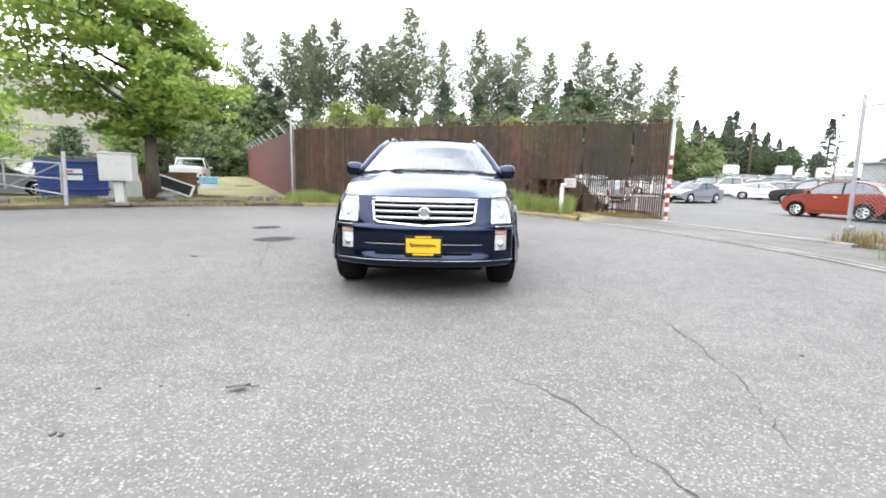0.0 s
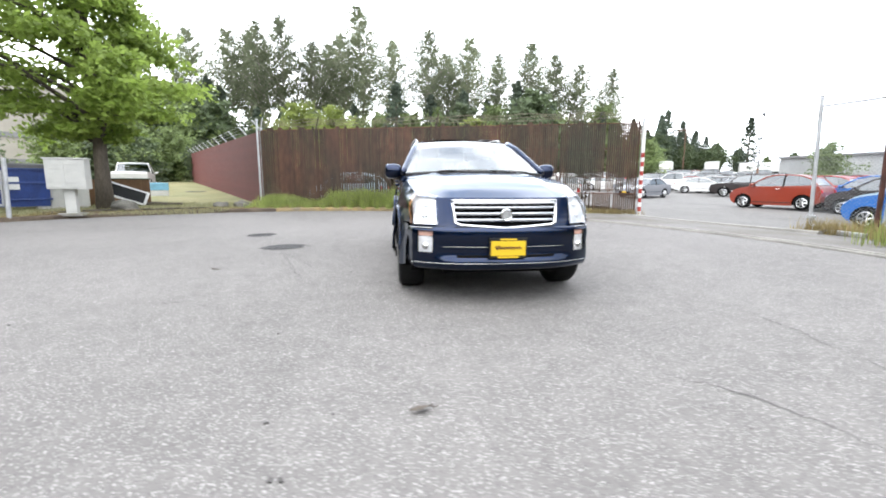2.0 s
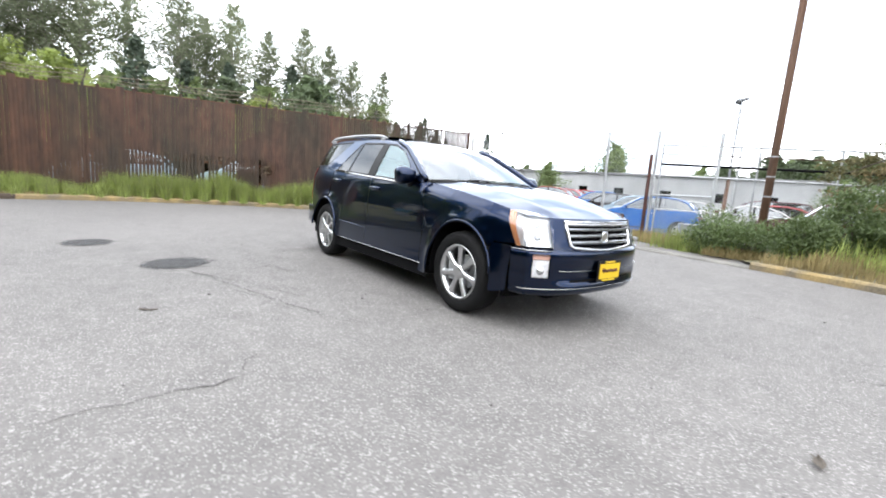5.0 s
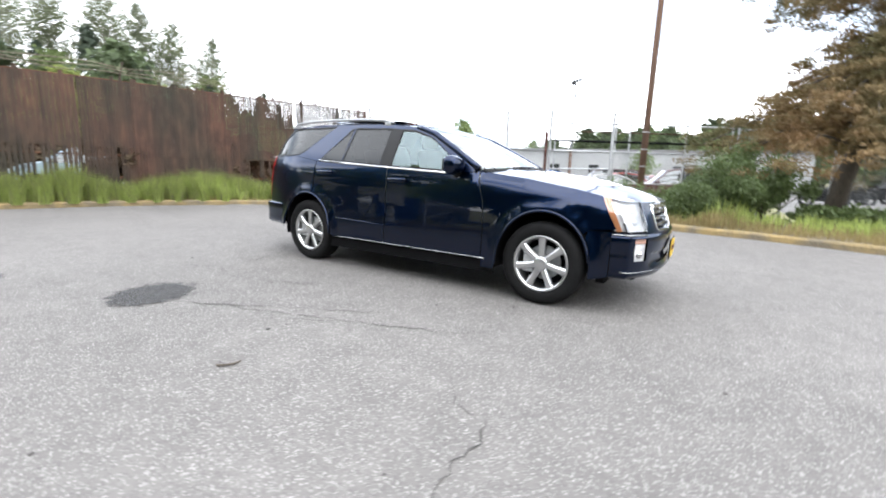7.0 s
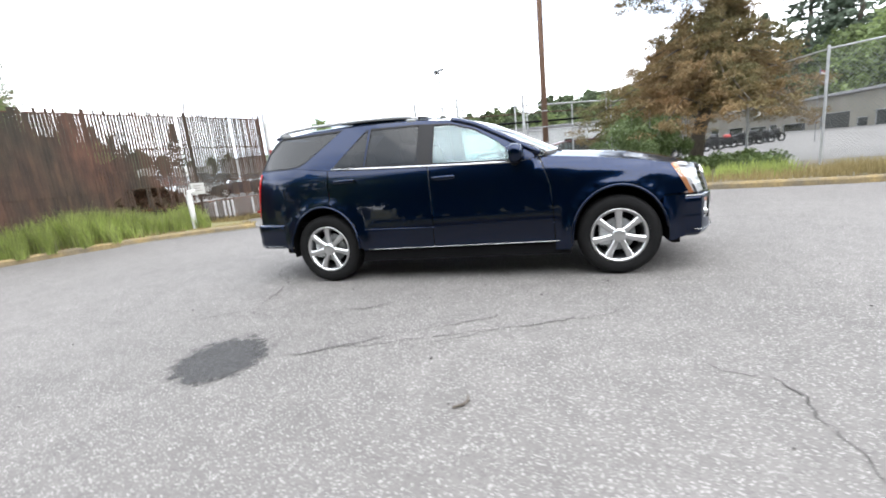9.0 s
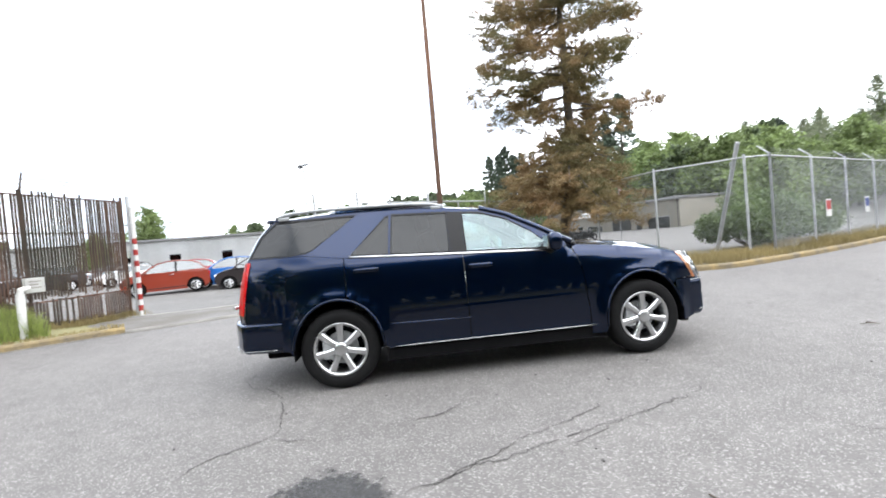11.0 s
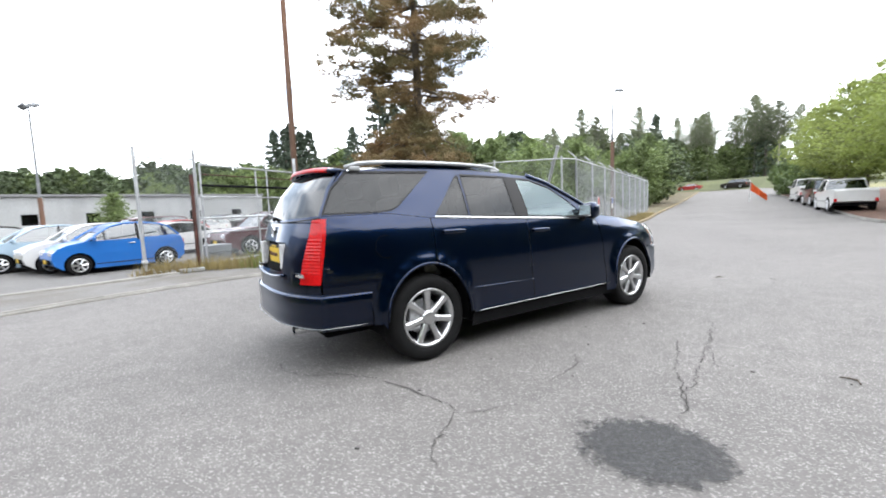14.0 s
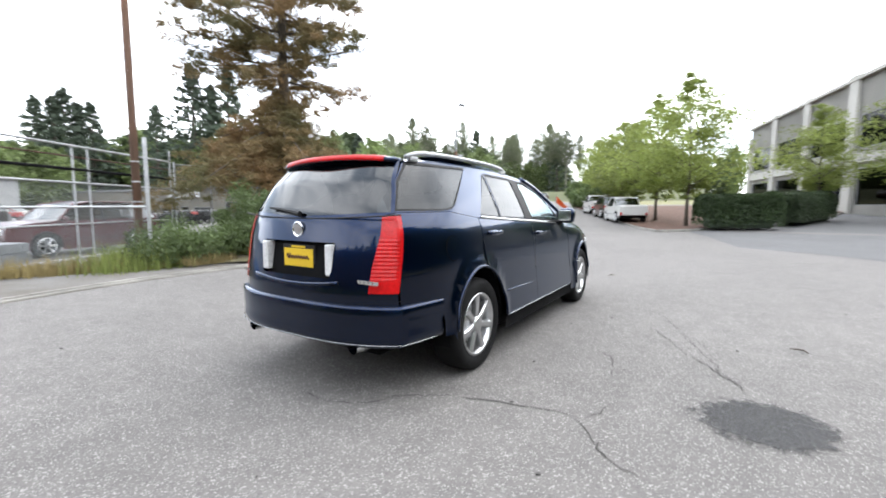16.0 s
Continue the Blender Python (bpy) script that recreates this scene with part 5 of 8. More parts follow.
def pine_tree():
    """The browning pine: leaning stem, irregular tiers of flat needle clumps above, a dense drooping skirt below."""
    root = thing("pine_tree", "tall half-brown pine with tiered ragged branches", "tree", at=pose(11.0, -5.4, 0.0))
    rng, nr = random.Random(21), np.random.default_rng(21)
    bm = bmesh.new()
    line = [Vector((0.05, 0.1, -0.2)), Vector((0.0, -0.02, 1.2)), Vector((-0.12, -0.3, 2.6)), Vector((-0.1, -0.5, 5.0)), Vector((-0.08, -0.5, 8.0)), Vector((-0.05, -0.45, 11.0)), Vector((0, -0.4, 14.2))]
    tube(bm, line, [0.25, 0.21, 0.19, 0.17, 0.13, 0.09, 0.02], 10)
    quads = []

    def at(z):
        for p, q in zip(line, line[1:]):
            if q.z >= z:
                return p.lerp(q, (z - p.z) / (q.z - p.z))
        return line[-1]

    limbs = []
    # the skirt: a dense cone that droops at its rim
    for k in range(50):
        f = k / 50
        z = 2.0 + 3.0 * f
        limbs.append((z, k * 2.4 + rng.uniform(-0.4, 0.4), 3.6 * (1 - 0.93 * f ** 1.7) * rng.uniform(0.68, 1.06), -0.24 + 0.1 * f, 1.0))
    # the open crown above: whorls of three or four uneven limbs
    z, turn = 5.8, 0.3
    while z < 14.0:
        wide = 2.9 if z < 10 else 2.9 - 2.2 * (z - 10) / 4.0
        for j in range(rng.choice((3, 4, 5))):
            limbs.append((z + rng.uniform(-0.15, 0.2), turn + j * 1.9 + rng.uniform(-0.45, 0.45), wide * rng.uniform(0.5, 1.15), rng.uniform(-0.22, 0.10), 0.8))
        z += rng.uniform(0.30, 0.5)
        turn += 0.83
    for z, a, reach, sag, fullness in limbs:
        s = at(z)
        reach *= 1 + (0.24 if fullness == 1 else 0.08) * math.cos(a - 1.2)
        d = Vector((math.cos(a), math.sin(a), 0))
        side = Vector((-d.y, d.x, 0))
        mid, end = s + d * reach * 0.5 + Vector((0, 0, (0.06 if fullness == 1 else -0.02) * reach)), s + d * reach + Vector((0, 0, sag * reach))
        tube(bm, [s, mid, end], [0.05, 0.035, 0.01], 5, False)
        n = max(3, int(reach * (2.6 if fullness == 1 else 2.7)))
        for j in range(n):
            t = (0.22 if fullness == 1 else 0.36) + (0.80 if fullness == 1 else 0.66) * j / (n - 1)
            c = s.lerp(mid, t * 2) if t < 0.5 else mid.lerp(end, min(1.04, t * 2 - 1))
            c = c + side * rng.uniform(-0.42, 0.42) * (0.4 + t) + Vector((0, 0, rng.uniform(-0.12, 0.10) if fullness == 1 else rng.uniform(-0.28, 0.12)))
            r = rng.uniform(0.34, 0.58)
            # each clump is made of a few small sprays, so that its rim is ragged
            for _ in range(5):
                c2 = c + Vector((rng.gauss(0, r * 0.55), rng.gauss(0, r * 0.55), rng.gauss(0, r * 0.28)))
                r2 = r * rng.uniform(0.38, 0.62)
                quads.append(leaf_quads(nr, ball_points(nr, 66, c2, (r2 * 1.2, r2 * 1.2, r2 * 0.6), 0.1), 0.065, 0.22, 0.1))
    part("trunk", bm, BARK, root, smooth=True)
    ob = scatter_mesh("crown", np.concatenate(quads), NEEDLES)
    ob.parent = root


def shrub(name, label, x, y, z, rx, ry, h, leaves, size, leaf_m, seed, group="", slim=0.5, category="shrub"):
    root = thing(name, label, category, group, pose(x, y, z))
    rng, nr = random.Random(seed), np.random.default_rng(seed)
    bm = bmesh.new()
    quads = []
    n = 16
    for k in range(n):
        a, f = k * 2.4, rng.uniform(0.2, 1.0)
        c = Vector((rx * f * math.cos(a), ry * f * math.sin(a), h * rng.uniform(0.3, 0.95) * (1.05 - 0.45 * f)))
        tube(bm, [(c.x * 0.15, c.y * 0.15, -0.05), (c.x * 0.6, c.y * 0.6, c.z * 0.6), tuple(c)], [0.025, 0.018, 0.006], 5, False)
        r = rng.uniform(0.28, 0.5) * (rx + ry) / 2
        quads.append(leaf_quads(nr, ball_points(nr, leaves // n, c, (r, r, min(r, h * 0.42)), 0.1), size, slim))
    part("branchwork", bm, BARK, root)
    q = np.concatenate(quads)
    q[:, :, 2] = np.maximum(q[:, :, 2], 0.02)
    ob = scatter_mesh("foliage", q, leaf_m)
    ob.parent = root
    return root


def blades(name, label, count, where, tall, width, material, seed, droop=0.35):
    """Grass blades as bent strips of two quads each; where(rng) gives the foot of a blade."""
    nr, rng = np.random.default_rng(seed), random.Random(seed)
    feet = np.array([where(rng) for _ in range(count)])
    a = nr.uniform(0, 2 * np.pi, count)
    hgt = nr.uniform(0.45, 1.0, count) * tall * feet[:, 3]
    side = np.stack([np.cos(a), np.sin(a), np.zeros(count)], 1) * (width * nr.uniform(0.6, 1.2, count))[:, None]
    lean_ = np.stack([-np.sin(a), np.cos(a), np.zeros(count)], 1) * (hgt * nr.uniform(-droop, droop, count))[:, None]
    lean_ += nr.normal(size=(count, 3)) * (0.12, 0.12, 0) * hgt[:, None]
    base = feet[:, :3]
    mid, tip = base + lean_ * 0.35 + np.array((0, 0, 0.55)) * hgt[:, None], base + lean_ + np.array((0, 0, 1.0)) * hgt[:, None]
    q = np.concatenate([np.stack([base - side, base + side, mid + side * 0.8, mid - side * 0.8], 1), np.stack([mid - side * 0.8, mid + side * 0.8, tip + side * 0.12, tip - side * 0.12], 1)])
    return tagged(scatter_mesh(name, q, material), label, "grass", kind="stuff")


# tall grass along the foot of the slat fence
def fence_foot(rng):
    s = rng.random() * 0.80
    f = fence_a.lerp(fence_b, s)
    k = min(NORTH, key=lambda p: (p.x - f.x) ** 2 * 4 + (p.y - f.y) ** 2)
    t = rng.random() ** 1.1 * 0.9 + 0.02
    p = f.lerp(Vector((k.x, k.y, 0)), t * (1.0 if s < 0.66 else 0.55))
    return (p.x + rng.gauss(0, 0.05), p.y + rng.gauss(0, 0.05), 0.08, (1.0 - 0.55 * t) * (0.65 + 0.5 * noise.noise(Vector((p.x * 0.9, p.y * 0.9, 2))) + (0.30 if s > 0.2 else -0.05)))


blades("tall_grass", "tall green grass along the foot of the fence", 36000, fence_foot, 0.82, 0.009, GRASS, 3)
blades("grass_seed_heads", "pale seeding grass stalks along the fence", 8000, fence_foot, 0.92, 0.006, SEED, 4)


def kerb_foot(line, d0, d1, z, scale=1.0):
    ln = offset_line(line, 0.0)

    def where(rng):
        i = rng.randrange(len(ln) - 1)
        p, q = ln[i], ln[i + 1]
        t = (q - p).normalized()
        o = rng.uniform(d0, d1)
        b = p.lerp(q, rng.random())
        return (b.x + t.y * o, b.y - t.x * o, b.z + z, scale * (0.4 if b.x > 6 and b.y > -0.6 else 1.0) * (0.5 + 0.8 * abs(noise.noise(Vector((b.x * 1.3, b.y * 1.3, 7))))))
    return where


near_east = [p for p in EAST if p.y > -28]
blades("dry_grass", "straw-coloured dry grass on the verge behind the kerb", 28000, kerb_foot(near_east, 0.12, 1.8, 0.1), 0.38, 0.006, STRAW, 5)
blades("green_weeds", "rank green weeds among dry grass by the kerb", 2200, kerb_foot([p for p in EAST if -6 < p.y < -1.3], 0.9, 2.8, 0.1), 0.6, 0.009, GRASS, 6)
blades("dry_grass_fringe", "short dry grass fringe along the kerb", 6000, kerb_foot([p for p in NORTH if p.x > -14], 0.1, 0.5, 0.1), 0.16, 0.006, STRAW, 8)
blades("fence_end_straw", "dry straw tufts at the foot of the fence end", 2600, lambda rng: (lambda f_: (5.1 + 2.3 * f_ + rng.gauss(0, 0.12), 8.98 - 0.65 * f_ - abs(rng.gauss(0, 0.22)), -0.03 * f_, rng.uniform(0.4, 1.0)))(rng.random()), 0.28, 0.007, STRAW, 18)
blades("mouth_weeds", "dry straw weeds round the end of the kerb", 2200, lambda rng: (7.1 + abs(rng.gauss(0, 0.9)), -1.5 + rng.random() * 1.1, 0.0, rng.uniform(0.3, 1.0)), 0.3, 0.007, STRAW, 19)
blades("lawn_grass", "short dry lawn beside the mailboxes", 12000, lambda rng: (rng.uniform(-15, -6.5), rng.uniform(7.5, 18), 0.1, 0.8), 0.14, 0.008, SEED, 9)


def gate_foot(rng):
    f_ = rng.random()
    x_, y_ = (9.14 + 1.2 * f_, 3.4 - 3.6 * f_) if f_ < 0.36 else (9.57 - 2.27 * (f_ - 0.36), 2.1 - 3.45 * (f_ - 0.36))
    return (x_ + rng.gauss(0, 0.2), y_ + rng.gauss(0, 0.2), -0.12, rng.uniform(0.3, 1.0))


blades("rank_grass", "rank green grass round the end post of the fence", 1700, lambda rng: (8.35 + rng.gauss(0, 0.4), 0.1 + rng.gauss(0, 0.45), -0.1, rng.uniform(0.4, 1.0)), 0.75, 0.008, GRASS, 20)
blades("gate_weeds", "dry weeds growing along the gate fence", 3500, gate_foot, 0.5, 0.007, STRAW, 10)

shrub("broom_bush", "bushy green broom shrub behind the kerb", 8.3, -2.8, 0.1, 0.95, 1.0, 1.75, 13000, 0.05, LEAF_MID, 31, slim=0.3)
shrub("broom_bush", "tall green broom shrub beside the pine", 9.1, -3.6, 0.1, 0.9, 0.9, 2.3, 11000, 0.055, LEAF_MID, 32, slim=0.3)
shrub("weed_bush", "feathery green weed bush by the kerb", 7.9, -0.7, 0.0, 0.95, 1.05, 1.15, 9000, 0.05, LEAF_MID, 33, slim=0.25)
shrub("weed_bush", "feathery green weed bush beside dry grass", 7.35, -2.1, 0.1, 0.75, 0.8, 1.0, 7000, 0.05, LEAF_MID, 38, slim=0.25)
shrub("bramble", "low leafy bramble under the pine", 9.3, -5.0, 0.1, 1.0, 0.8, 0.5, 2400, 0.06, LEAF_MID, 34)
shrub("bramble", "low leafy bramble under the pine", 9.9, -6.4, 0.1, 1.0, 0.9, 0.45, 2000, 0.06, LEAF_MID, 35)
shrub("fence_bush", "round green bush behind the chain-link fence", 9.6, -12.0, 0.1, 1.4, 1.7, 2.0, 14000, 0.075, LEAF_MID, 36)
shrub("fence_bush", "green bush behind the street fence", 12.6, -16.5, 0.1, 1.3, 2.2, 1.7, 9000, 0.08, LEAF_MID, 37)
pine_tree()

maple = airy_tree("maple_tree", "leafy bright green maple beside the mailboxes", 11.4, 3.5, 2.4, 70, 42000, 0.105, 0.235, LEAF_LIME, BARK, 5, rise_=0.42, widest=0.20, droop=0.18, flat=0.085, loose=0.14, tip=0.12, start=0.34, ragged=(0.55, 1.15), tufts=7, bias=(3.71, 0.30))
maple.matrix_basis = pose(-11.0, 10.6, 0.12)
m2 = airy_tree("maple_tree", "bright green roadside tree with low branches", 6.6, 3.5, 1.3, 54, 20000, 0.13, 0.17, LEAF_LIME, BARK, 9, rise_=0.35, droop=0.25, loose=0.22, start=0.2)
m2.matrix_basis = pose(-21.8, 12.4, 0.1)
bush = airy_tree("willow_scrub", "pale green scrub tree behind the fence", 6.6, 2.6, 1.2, 44, 9000, 0.12, 0.08, LEAF_FRESH, BARK, 12, rise_=0.9, widest=0.4, flat=0.2, loose=0.2, group="scrub behind the fence", tip=0.3)
bush.matrix_basis = pose(-8.0, 29, 0.3)
copy_thing(bush, pose(-5.4, 30, 0.2, 0, 0, 120))
copy_thing(bush, pose(5.9, 30, 0, 0, 0, 80) @ Matrix.Scale(0.93, 4))
# dark thicket close behind the slatted fence, lower towards the gate
for k in range(13):
    f = k / 12
    tx = 0.9 + 4.0 * f
    shrub("thicket_bush", "dark overgrown thicket bush behind the slatted fence", tx, 12.1 - 0.297 * (tx + 6.05) + 0.9 + 0.25 * (k % 2), -0.05, 0.8, 0.6, 3.25 if f < 0.45 else 3.25 - 2.2 * (f - 0.45) / 0.55, 13000, 0.10, BROWN_THICKET, 140 + k, "thicket behind the fence")
for k in range(6):
    shrub("thicket_bush", "dark leafy bush behind the parked cars", -5.6 + 1.25 * k, 18.2 - 0.2 * k + 0.4 * (k % 2), -0.05, 1.1, 0.8, 2.4, 4500, 0.1, BROWN_THICKET, 160 + k, "thicket behind the fence")

# the row of tall poplars beyond the fence
kinds = [poplar(40 + k, 27.0, 5.0 + 0.8 * (k % 2)) for k in range(4)]
spots = [(-34.8, 75, 0.97), (-28.1, 75, 0.97), (-23.4, 75, 1.02), (-19.5, 75, 1.06), (-14.2, 75, 0.95), (-9.3, 75, 1.0), (-5.9, 75, 1.12), (-0.3, 76, 0.9), (6.1, 75, 1.05), (13.3, 75, 1.01),
         (18.8, 75, 0.87), (25.0, 75, 0.91), (29.4, 75, 0.92), (34.2, 75, 0.86), (40.6, 75, 0.80), (-44, 72, 0.9), (-12.0, 79, 0.98), (10.0, 80, 0.95), (-26, 80, 1.0)]
for k, (x, y, s) in enumerate(spots):
    m = pose(x, y, 0.4, 0, 0, k * 67) @ Matrix.Scale(s, 4)
    if k < 4:
        kinds[k].matrix_basis = m
    else:
        copy_thing(kinds[k % 4], m)


def dark_conifer(seed, group="distant conifers"):
    root = thing("conifer_tree", "dark distant conifer in the woods", "tree", group)
    rng, nr = random.Random(seed), np.random.default_rng(seed)
    bm = bmesh.new()
    tube(bm, [(0, 0, -0.3), (0, 0, 6), (0, 0, 12)], [0.28, 0.18, 0.03], 7)
    part("trunk", bm, BARK, root)
    quads = []
    for k in range(60):
        f = k / 60
        z, r, a = 1.2 + 10.9 * f, 3.9 * (1 - f) ** 0.75 * rng.uniform(0.5, 1.1), k * 2.4
        quads.append(leaf_quads(nr, ball_points(nr, 42, (r * 0.72 * math.cos(a), r * 0.72 * math.sin(a), z - 0.15 * r), (0.45 * r + 0.2, 0.45 * r + 0.2, 0.38), 0.1), 0.24, 0.45, 0.3))
    ob = scatter_mesh("crown", np.concatenate(quads), CONIFER)
    ob.parent = root
    return root


conifers = [dark_conifer(k) for k in (51, 52)]
round_dark = airy_tree("woodland_tree", "dark leafy woodland tree in the distance", 10, 3.6, 0.9, 64, 8500, 0.27, 0.2, LEAF_DARK, BARK, 61, rise_=0.45, widest=0.35, flat=0.2, loose=0.26, group="distant woods", tip=0.28, start=0.15, ragged=(0.45, 1.2))
round_mid = airy_tree("woodland_tree", "mid-green woodland tree in the distance", 10, 3.3, 0.6, 64, 9500, 0.21, 0.2, LEAF_WOOD, BARK, 62, rise_=0.6, widest=0.40, flat=0.2, loose=0.26, group="distant woods", tip=0.25, start=0.15, ragged=(0.45, 1.25))


def plant_row(kinds_, n, place, seed, lo, hi, first=True):
    rng = random.Random(seed)
    for k in range(n):
        src = kinds_[k % len(kinds_)]
        x, y = place(k / max(1, n - 1), rng)
        copy_thing(src, pose(x, y, rise(x, y) - 0.1, 0, 0, rng.uniform(0, 360)) @ Matrix.Scale(rng.uniform(lo, hi), 4))


conifers[0].matrix_basis = pose(-28.5, 66, 0.3) @ Matrix.Scale(1.35, 4)
conifers[1].matrix_basis = pose(70, 127, 1.3) @ Matrix.Scale(1.25, 4)
round_dark.matrix_basis = pose(-12, 60, 0.3)
round_mid.matrix_basis = pose(-30, 44, 0.6)
plant_row([round_dark], 13, lambda f, r: (-14 + 34 * f + r.uniform(-0.8, 0.8), 43 + r.uniform(-2.5, 2.5)), 31, 0.48, 0.62)
plant_row([round_mid, round_dark], 6, lambda f, r: (-30 + 9 * f + r.uniform(-0.8, 0.8), 38 + 5 * f + r.uniform(-1.5, 1.5)), 32, 0.5, 0.7)
# dense undergrowth and dark firs below the poplars
plant_row([round_mid, round_dark, round_mid], 24, lambda f, r: (-44 + 78 * f + r.uniform(-1.5, 1.5), 62 + r.uniform(-4, 6)), 1, 0.95, 1.35)
plant_row([conifers[0], conifers[1]], 16, lambda f, r: (-34 + 66 * f + r.uniform(-2.5, 2.5), 66 + r.uniform(-3, 4)), 44, 0.72, 1.05)
plant_row([round_mid, round_dark], 7, lambda f, r: (-42 + 24 * f, 40 + 6 * f + r.uniform(-3, 3)), 2, 0.42, 0.62)
plant_row([round_dark, round_mid], 5, lambda f, r: (-40 + 15 * f + r.uniform(-1, 1), 57 + r.uniform(-2, 2)), 50, 1.1, 1.35)
# wooded hill beyond the yard
plant_row([conifers[0], round_dark, conifers[1], round_dark], 16, lambda f, r: (72 + 19 * f + r.uniform(-2, 2), 126 - 13 * f + r.uniform(-5, 5)), 3, 0.68, 0.95)
plant_row([round_dark, conifers[1], round_dark], 7, lambda f, r: (74 + 9 * f + r.uniform(-2, 2), 128 - 5 * f + r.uniform(-3, 3)), 23, 0.85, 1.1)
plant_row([conifers[0], round_dark, round_mid, round_dark, round_dark, conifers[1]], 26, lambda f, r: (46 + 36 * f + r.uniform(-2, 2), 139 - 20 * f + r.uniform(-5, 5)), 33, 0.95, 1.15)
plant_row([round_dark, conifers[1]], 9, lambda f, r: (81 + 11 * f + r.uniform(-1, 1), 119 - 7 * f + r.uniform(-2, 2)), 34, 0.6, 0.85)
plant_row([round_dark, round_mid], 16, lambda f, r: (92 + 75 * f + r.uniform(-4, 4), 116 - 60 * f + r.uniform(-6, 6)), 24, 0.45, 0.75)
plant_row([conifers[1]], 1, lambda f, r: (79, 84.4), 26, 0.85, 0.9)
plant_row([round_dark, round_mid, round_dark], 36, lambda f, r: (168 - 44 * f + r.uniform(-4, 4), 66 - 90 * f + r.uniform(-6, 6)), 4, 0.9, 1.3)
plant_row([round_mid], 1, lambda f, r: (91, 53), 25, 1.2, 1.25)
plant_row([round_dark, round_mid, round_dark], 14, lambda f, r: (144 + r.uniform(-4, 4), 34 - 32 * f + r.uniform(-2, 2)), 36, 1.3, 1.55)
plant_row([round_dark, round_mid, round_dark], 13, lambda f, r: (145 + r.uniform(-3, 3), 2 - 30 * f + r.uniform(-1.5, 1.5)), 37, 1.55, 1.85)
plant_row([round_mid], 2, lambda f, r: (30.5 + 2.5 * f, 51 - 2 * f), 5, 0.56, 0.62)
plant_row([round_mid], 2, lambda f, r: (38 + 18 * f, 29 - 23 * f), 15, 0.46, 0.5)
# woods along the street and behind the shop
plant_row([round_mid], 26, lambda f, r: (102 - 62 * f + r.uniform(-2, 2), -64 - 50 * f + r.uniform(-5, 5)), 35, 1.0, 1.35)
plant_row([kinds[0], kinds[3], kinds[1]], 15, lambda f, r: (102 - 66 * f + r.uniform(-3, 3), -66 - 52 * f + r.uniform(-5, 5)), 45, 0.6, 0.85)
plant_row([conifers[0], conifers[1]], 4, lambda f, r: (100 - 66 * f + r.uniform(-3, 3), -62 - 50 * f + r.uniform(-5, 5)), 46, 0.9, 1.2)
plant_row([conifers[0], conifers[1]], 5, lambda f, r: (107 + 2 * r.random(), -25.0 - 8.0 * f + r.uniform(-0.6, 0.6)), 6, 1.3, 1.55)
plant_row([round_mid], 9, lambda f, r: (101 + r.uniform(-1, 1), -12 - 13 * f), 47, 1.0, 1.25)
plant_row([conifers[1]], 1, lambda f, r: (92, -38.3), 16, 1.35, 1.4)
plant_row([conifers[0], conifers[1]], 3, lambda f, r: (88 - 4 * f, -43.5 - 5 * f), 17, 1.6, 1.8)
plant_row([round_mid, round_dark, round_mid], 32, lambda f, r: (138 - 78 * f + r.uniform(-4, 4), -8 - 100 * f + r.uniform(-5, 5)), 7, 1.3, 1.9)
plant_row([round_mid], 24, lambda f, r: (33 + 34 * f + r.uniform(-2, 2), -38 - 52 * f + r.uniform(-4, 4)), 8, 0.6, 1.0)
plant_row([kinds[0], kinds[2]], 12, lambda f, r: (40 + 26 * f + r.uniform(-2, 2), -46 - 48 * f + r.uniform(-4, 4)), 18, 0.38, 0.5)
plant_row([round_mid, round_mid, round_dark, round_mid], 15, lambda f, r: (54 + 44 * f + r.uniform(-1, 1), -46 + 2 * f + r.uniform(-2, 2)), 28, 1.15, 1.5)
plant_row([round_mid, round_dark], 24, lambda f, r: (80 - 110 * f + r.uniform(-3, 3), -126 + r.uniform(-6, 6)), 9, 0.9, 1.4)
plant_row([kinds[1], kinds[3]], 12, lambda f, r: (80 - 62 * f + r.uniform(-3, 3), -122 + r.uniform(-6, 6)), 19, 0.6, 0.85)
plant_row([round_mid, round_mid, round_mid, round_dark], 20, lambda f, r: (19.5 + 24 * f + r.uniform(-1.2, 1.2), -35 - 46 * f + r.uniform(-2, 2)), 42, 0.55, 0.95)
# unseen tall trees across the road, added for their image in the car's flank
plant_row([round_dark, round_dark, round_mid], 13, lambda f, r: (-25 + r.uniform(-1, 1), -9 + 18 * f), 41, 1.2, 1.55)
plant_row([round_dark, round_mid, round_dark], 13, lambda f, r: (-25 - 5 * f + r.uniform(-1, 1), -11 - 34 * f), 43, 1.2, 1.5)
# low unseen row, added only to close bright gaps in that mirror image
plant_row([round_dark, round_mid], 34, lambda f, r: (-22.5 - 4 * f + r.uniform(-0.5, 0.5), 8 - 52 * f), 48, 0.42, 0.55)

for k, (x, y, h, r) in enumerate(((8.6, -47.0, 3.4, 1.8), (10.4, -50.5, 3.8, 2.0), (12.2, -54.5, 3.6, 2.1), (14.2, -59.0, 3.8, 2.2))):
    shrub("roadside_bush", "dense dark green bush under the street trees", x, y, rise(x, y), r, r, h, 7000, 0.16, LEAF_MID, 181 + k, "bushes under the street trees")
street_tree = airy_tree("street_tree", "young street tree with fresh yellow-green leaves", 9.0, 3.2, 1.7, 46, 14500, 0.088, 0.10, LEAF_FRESH, BARK, 71, rise_=0.5, widest=0.36, droop=0.14, flat=0.15, loose=0.19, group="street trees", tip=0.16, ragged=(0.3, 1.3))
